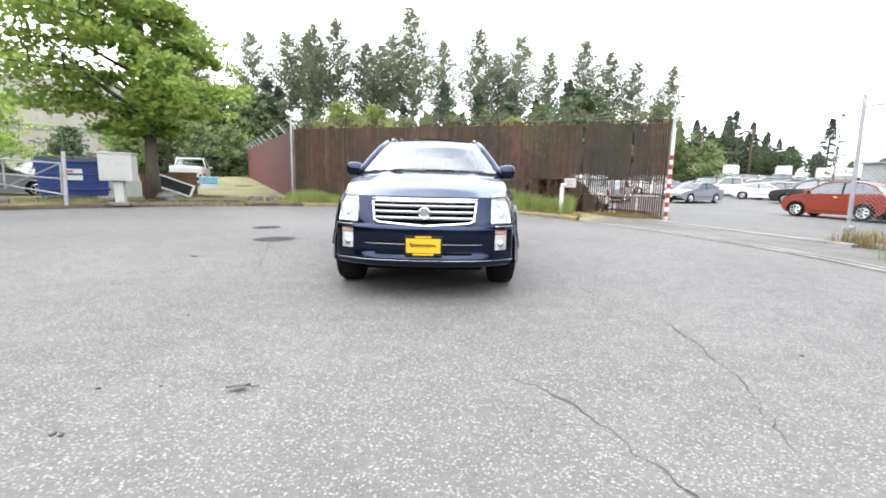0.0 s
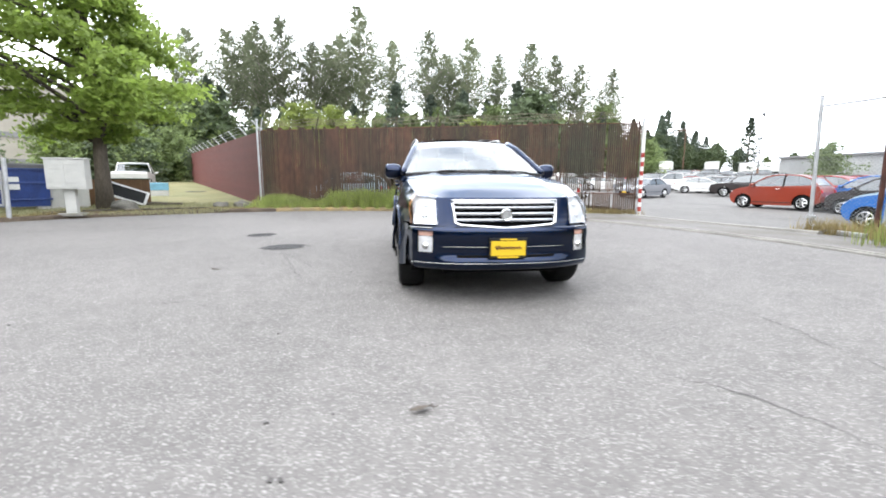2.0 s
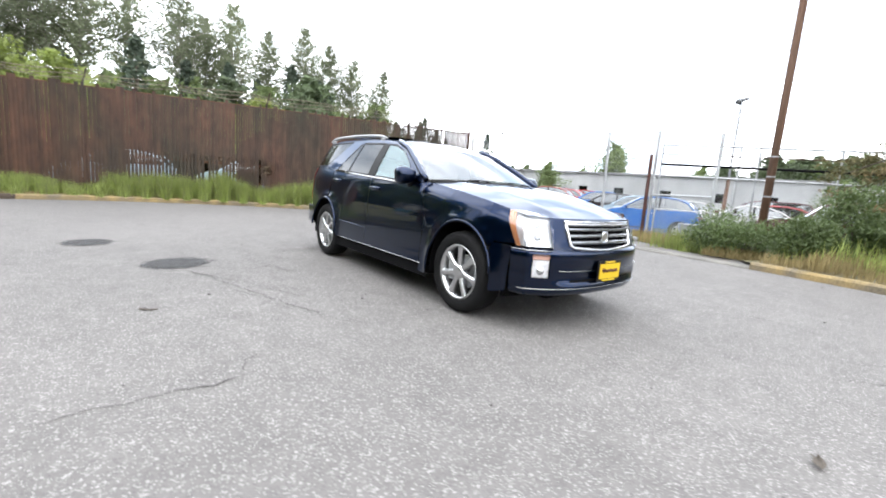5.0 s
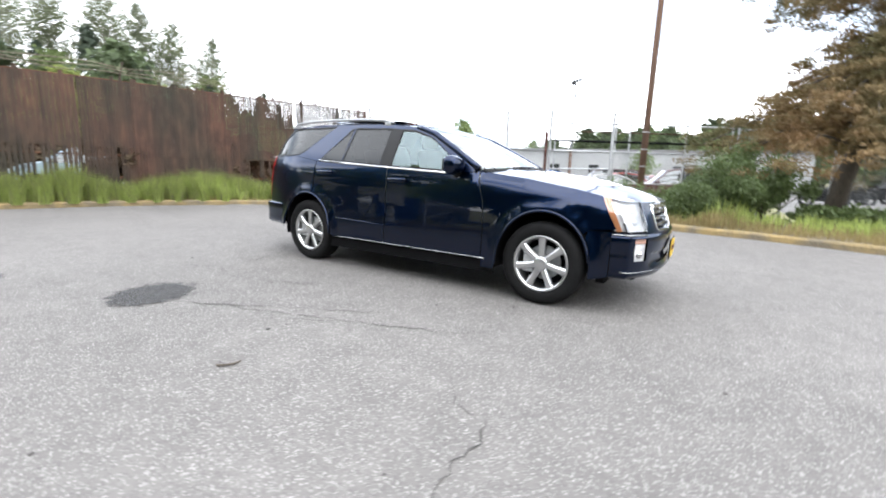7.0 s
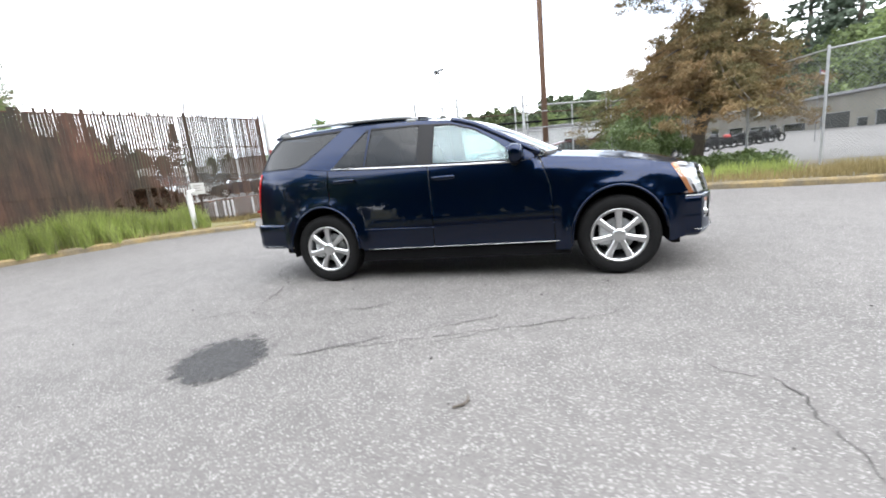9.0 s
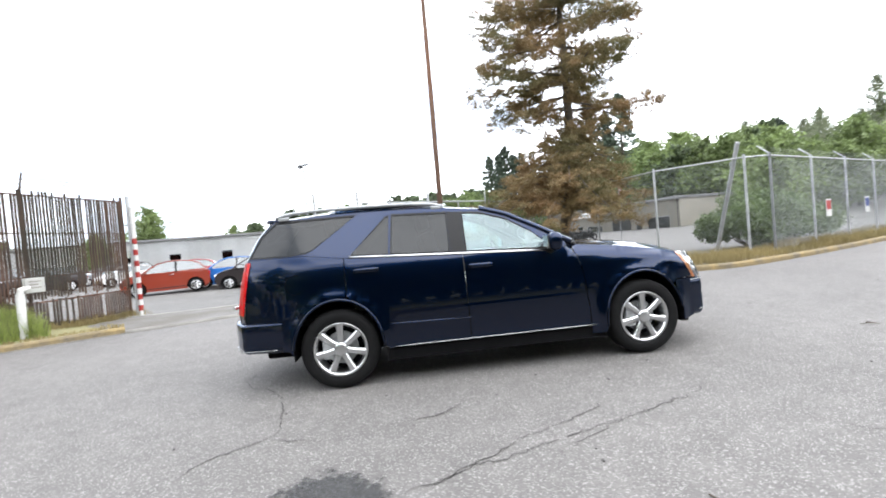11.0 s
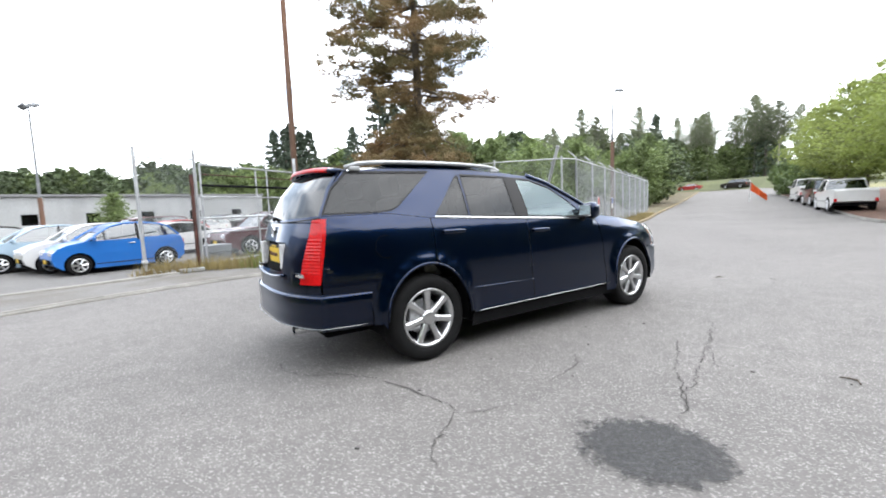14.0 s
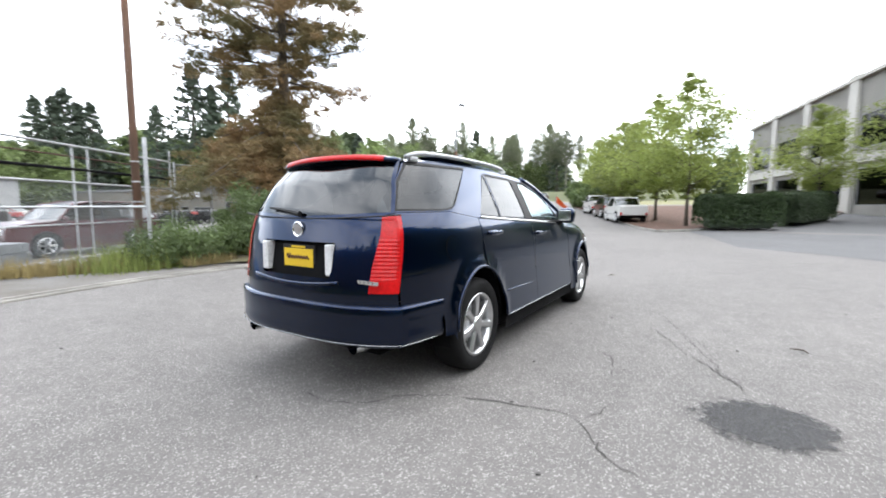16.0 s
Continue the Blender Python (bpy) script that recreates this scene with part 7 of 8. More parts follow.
        w = half_width(ye, ze) - 0.004
        bow = 0.20 - 0.13 * t
        rows.append([bm.verts.new((u_ * w, ye - bow * (1 - u_ * u_), ze + 0.028 * (1 - u_ * u_))) for u_ in us])
    for p, q in zip(rows, rows[1:]):
        for k in range(20):
            bm.faces.new((p[k], p[k + 1], q[k + 1], q[k]))
    ws = part("windshield", face_out(bm, (0, 0.3, 0.9)), SCREEN, root, smooth=True)
    ws.visible_shadow = False
    for sg in (1, -1):
        bm = bmesh.new()
        pts = [(sg * (half_width(y, roof_edge(y)) - 0.012), y - 0.01, roof_edge(y) + 0.002) for y in np.linspace(-0.80, 0.05, 14)]
        tube(bm, pts, 0.032, 8)
        part("windshield_pillar", bm, PAINT, root, smooth=True)
    bm = bmesh.new()
    rows = []
    for t in np.linspace(0, 1, 26):
        y0 = 0.05 + (2.06 - 0.05) * t
        ze = roof_edge(y0)
        w = half_width(y0, ze) - 0.001
        rows.append([bm.verts.new((u_ * w, y0 + (-0.07 * (1 - t) + 0.11 * t) * (1 - u_ * u_), ze + (0.028 + 0.018 * math.sin(math.pi * t)) * (1 - abs(u_) ** 2.6))) for u_ in us])
    for p, q in zip(rows, rows[1:]):
        for k in range(20):
            bm.faces.new((p[k], p[k + 1], q[k + 1], q[k]))
    part("roof", bm, PAINT, root, smooth=True)
    bm = bmesh.new()
    vs = [[bm.verts.new((u_ * 0.50, y0, roof_edge(y0) + 0.052 + 0.002 * (1 - u_ * u_))) for u_ in us] for y0 in np.linspace(0.35, 1.55, 8)]
    for p, q in zip(vs, vs[1:]):
        for k in range(20):
            bm.faces.new((p[k], p[k + 1], q[k + 1], q[k]))
    part("roof_glass", face_out(bm, (0, 0.9, 0.8)), PRIVACY, root, "dark glass sunroof panel", True)
    # cowl, wipers
    strip("cowl", [(0.80 * u_, -0.85 - 0.175 * (1 - u_ * u_), 1.138 + 0.022 * (1 - u_ * u_)) for u_ in np.linspace(-1, 1, 15)], 0.022, BLACK_PLASTIC)
    for x0, x1 in ((-0.42, 0.12), (0.14, 0.62)):
        bm = bmesh.new()
        pts = []
        for f in np.linspace(0, 1, 8):
            x = x0 + (x1 - x0) * f
            u_ = x / 0.82
            pts.append((x, -0.86 - 0.19 * (1 - u_ * u_) + 0.03 + 0.015 * f, 1.162 + 0.024 * (1 - u_ * u_) + 0.004 * f + 0.008))
        tube(bm, pts, 0.004, 6)
        w_ = part("wiper", bm, BLACK_PLASTIC, root)
        bm = bmesh.new()
        tube(bm, [(x0 - 0.03, -1.0, 1.16), (x0 + 0.01, -0.985, 1.182), (x0 + 0.1, -0.98, 1.19)], [0.02, 0.012, 0.007], 8)
        part("wiper_arm", bm, BLACK_PLASTIC, w_)
    # nose: fascia round the grille
    fw = half_width(FRONT_Y, 0.8)
    grille_ring = [(-0.455, 0.885), (0.455, 0.885), (0.438, 0.72), (0.40, 0.70), (0.0, 0.672), (-0.40, 0.70), (-0.438, 0.72)]
    bm = patch2d(dense([(-0.595, 0.672), (0.595, 0.672), (0.595, 0.928), (-0.595, 0.928)], 0.05), [dense(grille_ring, 0.05)], 0.05, lambda x, z: (x, front_y(x / fw, z), z))
    part("nose_panel", bm, PAINT, root, smooth=True)
    bm = patch2d(dense([(-0.47, 0.66), (0.47, 0.66), (0.47, 0.90), (-0.47, 0.90)], 0.08), [], 0.08, lambda x, z: (x, front_y(x / fw, z) + 0.05, z))
    gr = part("grille", bm, DARK, root, "chrome grille with dark gaps")
    ring = dense(grille_ring, 0.05)
    bm = bmesh.new()
    tube(bm, [(x, front_y(x / fw, z) - 0.004, z) for x, z in ring + ring[:1]], 0.013, 8)
    part("grille_frame", bm, CHROME, gr, smooth=True)
    for z, w in ((0.738, 0.435), (0.790, 0.444), (0.842, 0.449)):
        bm = bmesh.new()
        prof = [(-0.016, -0.004), (0.0, -0.014), (0.016, -0.006), (0.014, 0.012), (-0.014, 0.012)]
        vs = [[bm.verts.new((x, front_y(x / fw, z) + 0.012 + o, z + dz)) for dz, o in prof] for x in np.linspace(-w, w, 17)]
        for p, q in zip(vs, vs[1:]):
            for k in range(5):
                bm.faces.new((p[k], p[(k + 1) % 5], q[(k + 1) % 5], q[k]))
        part("grille_bar", bm, GRILLE_CHROME, gr, smooth=True)
    for x in (-0.30, -0.15, 0.15, 0.30):
        bm = bmesh.new()
        box(bm, x - 0.004, x + 0.004, front_y(x / fw, 0.8) + 0.026, front_y(x / fw, 0.8) + 0.04, 0.70, 0.885)
        part("grille_post", bm, DARK, gr)
    strip("hood_trim", [(x, front_y(x / fw, 0.905) - 0.004, 0.903) for x in np.linspace(-0.465, 0.465, 15)], 0.012, CHROME)

    def badge(parent, y, z, r, face):
        bm = bmesh.new()
        ring_ = [(r * math.cos(2 * math.pi * k / 24), y, z + r * math.sin(2 * math.pi * k / 24)) for k in range(25)]
        tube(bm, ring_, r * 0.17, 6, False)
        b_ = part("badge", bm, CHROME, parent, "round chrome wreath badge")
        bm = bmesh.new()
        tube(bm, [(0, y - 0.006 * face, z), (0, y + 0.004 * face, z)], r * 0.8, 20)
        part("badge_shield", bm, ALLOY, b_)

    badge(root, front_y(0, 0.785) - 0.012, 0.785, 0.045, -1)
    # bumpers, swept round in plan
    def bumper(name, prof, plan, hole=None):
        bm = bmesh.new()
        rows_ = []
        for x, y, nx, ny in plan:
            slot = 1 - max(0.0, min(1.0, (abs(x) - 0.52) / 0.09))
            rows_.append([bm.verts.new((x - nx * o * (slot if 0.41 < z < 0.51 else 1), y - ny * o * (slot if 0.41 < z < 0.51 else 1), z)) for o, z in prof])
        for p, q in zip(rows_, rows_[1:]):
            for k in range(len(prof) - 1):
                bm.faces.new((p[k], p[k + 1], q[k + 1], q[k]))
        bmesh.ops.recalc_face_normals(bm, faces=bm.faces[:])
        if hole:
            bmesh.ops.delete(bm, geom=[f for f in bm.faces if hole(f.calc_center_median())], context="FACES")
        return part(name, bm, PAINT, root, smooth=True)

    def plan_line(nose, w_at, y_back, edge):
        half = [(w_at(y), y) for y in np.linspace(y_back, edge, 8)]
        w = half[-1][0]
        half += [(w * u_, nose(u_)) for u_ in (0.99, 0.97, 0.945, 0.9, 0.85, 0.79, 0.72, 0.64, 0.54, 0.4, 0.26, 0.12, 0.0)]
        pts = half + [(-x, y) for x, y in half[-2::-1]]
        out = []
        for i, (x, y) in enumerate(pts):
            dx, dy = pts[min(i + 1, len(pts) - 1)][0] - pts[max(i - 1, 0)][0], pts[min(i + 1, len(pts) - 1)][1] - pts[max(i - 1, 0)][1]
            ln = math.hypot(dx, dy)
            nx, ny = dy / ln, -dx / ln
            if nx * x + ny * (y - (-1 if y < 0 else 1)) < 0:
                nx, ny = -nx, -ny
            out.append((x, y, nx, ny))
        return out

    front_plan = plan_line(lambda u_: -2.17 - 0.21 * (1 - abs(u_) ** 3), lambda y: half_width(y, 0.6) + 0.004, -2.032, -2.168)
    bumper("front_bumper", [(0.16, 0.30), (0.07, 0.305), (0.025, 0.322), (0.006, 0.352), (0.0, 0.40), (0.022, 0.42), (0.023, 0.465), (0.024, 0.50), (0.006, 0.535), (0.0, 0.60), (0.004, 0.645), (0.008, 0.67), (0.05, 0.692), (0.10, 0.694)], front_plan,
           lambda c: 0.79 * 0.79 < abs(c.x) < 0.945 * 0.80 and 0.465 < c.z < 0.645 and c.y < -2.1)
    strip("bumper_trim", [(x + nx * 0.004, y + ny * 0.004, 0.374) for x, y, nx, ny in front_plan if y < -2.1], 0.0035, GRILLE_CHROME)
    for sg in (1, -1):
        strip("bumper_edge", [(x + nx * -0.004, y + ny * -0.004, 0.676) for x, y, nx, ny in front_plan if sg * x > 0.60], 0.0055, GRILLE_CHROME)
    strip("bumper_line", [(x + nx * -0.018, y + ny * -0.018, 0.515) for x, y, nx, ny in front_plan if abs(x) < 0.62], 0.004, GRILLE_CHROME)
    bm = bmesh.new()
    vs = [[bm.verts.new((x - nx * 0.016, y - ny * 0.016, z)) for z in (0.424, 0.434, 0.446)] for x, y, nx, ny in front_plan if abs(x) < 0.5]
    for p, q in zip(vs, vs[1:]):
        for k in range(2):
            bm.faces.new((p[k], p[k + 1], q[k + 1], q[k]))
    part("air_intake", bm, DARK, root)
    rear_plan = plan_line(lambda u_: 2.36 + 0.20 * (1 - abs(u_) ** 3.2), lambda y: half_width(y, 0.6) + 0.006 + 0.04 * ((y - 1.985) / 0.375) ** 1.5, 1.985, 2.36)
    bumper("rear_bumper", [(0.16, 0.375), (0.05, 0.385), (0.012, 0.41), (0.0, 0.45), (0.004, 0.47), (0.005, 0.52), (0.0, 0.56), (0.0, 0.645), (0.005, 0.657), (0.025, 0.664), (0.14, 0.666)], rear_plan)
    strip("bumper_trim", [(x + nx * 0.003, y + ny * 0.003, 0.418) for x, y, nx, ny in rear_plan if y > 2.0], 0.003, GRILLE_CHROME)
    for sg in (1, -1):
        bm = bmesh.new()
        tube(bm, [(sg * 0.52, 2.1, 0.375), (sg * 0.52, 2.49, 0.385)], 0.042, 14, False)
        tube(bm, [(sg * 0.52, 2.1, 0.375), (sg * 0.52, 2.492, 0.385)], 0.034, 14, False)
        part("exhaust_pipe", bm, CHROME, root, smooth=True)
    # tailgate with glass, recess, plate
    def rear_patch(name, ring, material, out=0.0, step=0.06, holes=(), smooth=True):
        def place(u_, z):
            return (u_ * half_width(rear_edge(z), z), rear_y(u_, z) + out, z)
        bm = face_out(patch2d(dense(ring, step), [dense(h, step) for h in holes], step, place), (0, 0.6, 0.8))
        ob = part(name, bm, material, root, smooth=smooth)

        def slope(c, du, dz):
            u_ = c.x / half_width(rear_edge(c.z), c.z)
            a_, b_ = place(u_ + du, c.z + dz), place(u_ - du, c.z - dz)
            return [p_ - q_ for p_, q_ in zip(a_, b_)]
        return true_normals(ob, lambda c: slope(c, 0.02, 0), lambda c: slope(c, 0, 0.03))

    recess = [(-0.44, 0.82), (0.44, 0.82), (0.47, 1.05), (-0.47, 1.05)]
    rear_glass = [(-0.965, 1.25), (0, 1.218), (0.965, 1.25), (0.97, 1.40), (0.95, 1.585), (-0.95, 1.585), (-0.97, 1.40)]
    rear_patch("tailgate", [(-0.86, 0.655), (0.86, 0.655), (0.86, 0.75), (0.93, 1.235), (1.0, 1.245), (1.0, 1.60), (-1.0, 1.60), (-1.0, 1.245), (-0.93, 1.235), (-0.86, 0.75)], PAINT, 0, 0.06, [recess, rear_glass])
    rear_patch("rear_corner", [(0.80, 0.655), (1.0, 0.655), (1.0, 1.25), (0.9, 1.25)], PAINT, -0.006)
    rear_patch("rear_corner", [(-0.80, 0.655), (-1.0, 0.655), (-1.0, 1.25), (-0.9, 1.25)], PAINT, -0.006)
    rear_patch("rear_window_pane", rear_glass, REAR_GLASS, -0.004)
    rec = rear_patch("plate_recess", [(-0.46, 0.80), (0.46, 0.80), (0.49, 1.07), (-0.49, 1.07)], DARK, -0.045)
    for sg in (1, -1):
        bm = bmesh.new()
        box(bm, sg * 0.325 - 0.03, sg * 0.325 + 0.03, 2.435, 2.504, 0.835, 1.04, 0.01)
        part("reverse_light", bm, mat("white_lens", (0.64, 0.64, 0.64), 0.3, coat=0.5) if sg > 0 else bpy.data.materials["white_lens"], rec, "white reversing light")
    strip("plate_lip", [(x, rear_y(x / 0.86, 0.80) + 0.006, 0.80 - 0.03 * (1 - (x / 0.42) ** 2)) for x in np.linspace(-0.42, 0.42, 13)], 0.012, PAINT)
    strip("tailgate_seam", [(x, rear_y(x / 0.86, 1.215) + 0.002, 1.205 + 0.03 * (x / 0.8) ** 2) for x in np.linspace(-0.79, 0.79, 15)], 0.005, BLACK_PLASTIC)
    badge(root, rear_y(0, 1.13) + 0.008, 1.13, 0.048, 1)
    bm = bmesh.new()
    for k in range(5):
        box(bm, -0.70 + 0.034 * k, -0.672 + 0.034 * k, rear_y(0.78, 0.80) + 0.001, rear_y(0.74, 0.80) + 0.008, 0.80, 0.824)
    part("model_badge", bm, CHROME, root, "small chrome model badge")
    bm = bmesh.new()
    for k in range(3):
        box(bm, 0.56 + 0.028 * k, 0.58 + 0.028 * k, rear_y(0.68, 0.83) + 0.001, rear_y(0.68, 0.83) + 0.008, 0.80, 0.815)
    part("trim_badge", bm, CHROME, root, "small chrome trim badge")
    bm = bmesh.new()
    tube(bm, [(0.0, rear_y(0, 1.235) + 0.02, 1.235), (0.2, rear_y(0.24, 1.26) + 0.018, 1.262), (0.36, rear_y(0.43, 1.27) + 0.018, 1.275)], [0.02, 0.011, 0.008], 8)
    part("rear_wiper", bm, BLACK_PLASTIC, root)
    # spoiler with the wide red lamp
    bm = bmesh.new()
    prof = [(-0.07, 0.012), (0.0, 0.022), (0.045, 0.014), (0.055, -0.006), (0.035, -0.016), (-0.05, -0.016)]
    vs = []
    for u_ in np.linspace(-0.97, 0.97, 21):
        w = half_width(2.05, 1.6)
        yb = 2.06 + 0.11 * (1 - u_ * u_)
        vs.append([bm.verts.new((u_ * w, yb + o, 1.600 + 0.03 * (1 - abs(u_) ** 2.6) + dz)) for o, dz in prof])
    for p, q in zip(vs, vs[1:]):
        for k in range(6):
            bm.faces.new((p[k], p[(k + 1) % 6], q[(k + 1) % 6], q[k]))
    bm.faces.new(vs[0])
    bm.faces.new(vs[-1])
    bmesh.ops.recalc_face_normals(bm, faces=bm.faces[:])
    sp = part("spoiler", bm, PAINT, root, smooth=True)
    bm = bmesh.new()
    vs = []
    for u_ in np.linspace(-0.86, 0.86, 21):
        w = half_width(2.05, 1.6)
        yb = 2.06 + 0.11 * (1 - u_ * u_)
        vs.append([bm.verts.new((u_ * w, yb + o, 1.600 + 0.03 * (1 - abs(u_) ** 2.6) + dz)) for o, dz in ((0.01, 0.026), (0.052, 0.018), (0.062, -0.004), (0.056, -0.015))])
    for p, q in zip(vs, vs[1:]):
        for k in range(3):
            bm.faces.new((p[k], p[k + 1], q[k + 1], q[k]))
    part("brake_light", bm, RED_LENS, sp, "wide red high brake light", True)

    # number plates: yellow cards in black frames, the name on them as a stroke
    def plate(y, z, face, parent):
        bm = bmesh.new()
        box(bm, -0.165, 0.165, y, y + 0.012 * face, z - 0.088, z + 0.088, 0.004)
        fr = part("plate_frame", bm, BLACK_PLASTIC, parent)
        bm = bmesh.new()
        box(bm, -0.148, 0.148, y + 0.010 * face, y + 0.017 * face, z - 0.062, z + 0.062)
        box(bm, -0.07, 0.07, y + 0.010 * face, y + 0.0155 * face, z + 0.068, z + 0.082)
        box(bm, -0.09, 0.09, y + 0.010 * face, y + 0.0155 * face, z - 0.083, z - 0.068)
        pl = part("plate", bm, PLATE_YELLOW, fr)
        bm = bmesh.new()
        n_ = 26
        tube(bm, [(-face * (-0.115 + 0.225 * k / n_), y + 0.019 * face, z + 0.004 + 0.014 * math.sin(k * 1.9) * (1.5 if k < 5 else 0.8)) for k in range(n_ + 1)], 0.0065, 5)
        part("lettering_bar", bm, PLATE_INK, pl)

    plate(front_y(0, 0.51) - 0.018, 0.51, -1, root)
    plate(2.455, 0.935, 1, root)
    flap = side_panel("fuel_flap", [(1.84 + 0.085 * math.cos(a), 0.995 + 0.085 * math.sin(a)) for a in np.linspace(0, 2 * math.pi, 28, endpoint=False)], PAINT, -1, 0.002, 0.03)
    strip("flap_gap", [(-half_width(1.84, 0.995 + 0.088 * math.sin(a)) - 0.001, 1.84 + 0.088 * math.cos(a), 0.995 + 0.088 * math.sin(a)) for a in np.linspace(0, 2 * math.pi, 29)], 0.0022, DARK, flap)
    # underbody, cabin, seats
    # near-black boxes, so that panel gaps and wheel wells read as shade
    bm = bmesh.new()
    box(bm, -0.86, 0.86, -1.0, 1.0, 0.24, 0.34, 0.02)
    box(bm, -0.54, 0.54, -2.2, 2.25, 0.26, 0.60, 0.03)
    box(bm, -0.80, 0.80, -2.0, -1.93, 0.26, 0.66)
    box(bm, -0.80, 0.80, 1.93, 2.2, 0.4, 0.64)
    part("underbody", bm, DARK, root)
    bm = bmesh.new()
    box(bm, -0.80, 0.80, -0.98, 2.16, 0.60, 0.66)
    box(bm, -0.76, 0.76, -0.86, -0.50, 0.66, 1.06, 0.05)
    box(bm, -0.80, 0.80, -1.02, -0.98, 0.60, 1.10)
    part("cabin_floor", bm, DARK, root)
    for sg in (1, -1):
        for y0, y1, z1 in ((-0.9, 0.25, 1.10), (0.28, 1.05, 1.10), (1.9, 2.05, 1.16)):
            bm = bmesh.new()
            xl = 0.81 if y0 < 1 else 0.70
            box(bm, sg * xl - 0.02, sg * xl + 0.02, y0, y1, 0.66, z1, 0.01)
            part("door_lining", bm, BEIGE_SEAT, root)
    for x in (-0.40, 0.40):
        for y in (0.18, 1.12):
            bm = bmesh.new()
            box(bm, x - 0.24, x + 0.24, y - 0.28, y + 0.24, 0.66, 0.86, 0.05)
            box(bm, -0.24, 0.24, -0.07, 0.07, 0.0, 0.60, 0.05, pose(x, y + 0.26, 0.80, -14, 0, 0))
            seat = part("seat", bm, BEIGE_SEAT, root, smooth=False)
            bm = bmesh.new()
            box(bm, -0.13, 0.13, -0.05, 0.05, 0.62, 0.80, 0.04, pose(x, y + 0.27, 0.80, -12, 0, 0))
            part("headrest", bm, BEIGE_SEAT, seat)
    bm = bmesh.new()
    cen = [(0.38 + 0.18 * math.cos(a), -0.36 + 0.07 * math.sin(a), 1.06 + 0.17 * math.sin(a)) for a in (2 * math.pi * k / 24 for k in range(25))]
    tube(bm, cen, 0.016, 8, False)
    tube(bm, [(0.20, -0.36, 1.06), (0.56, -0.36, 1.06)], 0.02, 6)
    tube(bm, [(0.38, -0.36, 1.06), (0.38, -0.55, 0.98)], 0.04, 8)
    part("steering_wheel", bm, BLACK_PLASTIC, root)
    bm = bmesh.new()
    box(bm, -0.12, 0.12, -0.13, -0.10, 1.44, 1.51, 0.02)
    part("rear_view_mirror", bm, BLACK_PLASTIC, root)

    # wheels
    def wheel(x, y, sg):
        prof = [(0.235, -0.10), (0.26, -0.115), (0.31, -0.125), (0.345, -0.115), (0.362, -0.09), (0.367, -0.04), (0.367, 0.04), (0.362, 0.09), (0.345, 0.115), (0.31, 0.125), (0.26, 0.118), (0.243, 0.105)]

        def turned(prof_, n_=40):
            bm_ = bmesh.new()
            rows_ = [[bm_.verts.new((sg * o, r * math.cos(a), r * math.sin(a))) for r, o in prof_] for a in (2 * math.pi * k / n_ for k in range(n_))]
            for k in range(n_):
                p, q = rows_[k], rows_[(k + 1) % n_]
                for j in range(len(prof_) - 1):
                    bm_.faces.new((p[j], p[j + 1], q[j + 1], q[j]))
            bmesh.ops.recalc_face_normals(bm_, faces=bm_.faces[:])
            return bm_
        w = part("wheel", turned(prof), TYRE, root, "black tyre on a bright seven-spoke alloy wheel", True)
        w.location = (x, y, 0.367)
        part("rim", turned([(0.247, 0.095), (0.25, 0.108), (0.243, 0.116), (0.228, 0.108), (0.215, 0.08), (0.205, -0.08)]), ALLOY, w, smooth=True)
        part("brake_disc", turned([(0.0, 0.015), (0.15, 0.015), (0.155, 0.0)]), GALV, w)
        part("wheel_back", turned([(0.0, -0.03), (0.21, -0.03)]), DARK, w)
        for k in range(7):
            bm_ = bmesh.new()
            a = 2 * math.pi * k / 7 + math.pi / 2
            rows_ = []
            for r, hw, o in ((0.04, 0.030, 0.098), (0.09, 0.025, 0.104), (0.15, 0.026, 0.104), (0.20, 0.031, 0.104), (0.234, 0.038, 0.106)):
                rows_.append([bm_.verts.new((sg * oo, r, ww)) for ww, oo in ((-hw, o - 0.045), (-hw, o - 0.010), (-hw * 0.55, o), (hw * 0.55, o), (hw, o - 0.010), (hw, o - 0.045))])
            for p, q in zip(rows_, rows_[1:]):
                for j in range(6):
                    bm_.faces.new((p[j], p[(j + 1) % 6], q[(j + 1) % 6], q[j]))
            bmesh.ops.rotate(bm_, cent=(0, 0, 0), matrix=Matrix.Rotation(a, 3, "X"), verts=bm_.verts[:])
            bmesh.ops.recalc_face_normals(bm_, faces=bm_.faces[:])
            part("spoke", bm_, ALLOY, w)
        part("hub_cap", turned([(0.0, 0.118), (0.045, 0.116), (0.058, 0.110), (0.066, 0.09)], 24), ALLOY, w, smooth=True)
        bm_ = bmesh.new()
        box(bm_, sg * 0.05 - 0.03, sg * 0.05 + 0.03, 0.07, 0.17, -0.09, 0.09, 0.01)
        part("brake_caliper", bm_, GALV, w)

    for sg in (1, -1):
        for y in (-1.478, 1.478):
            wheel(sg * 0.785, y, sg)
    return root


suv()


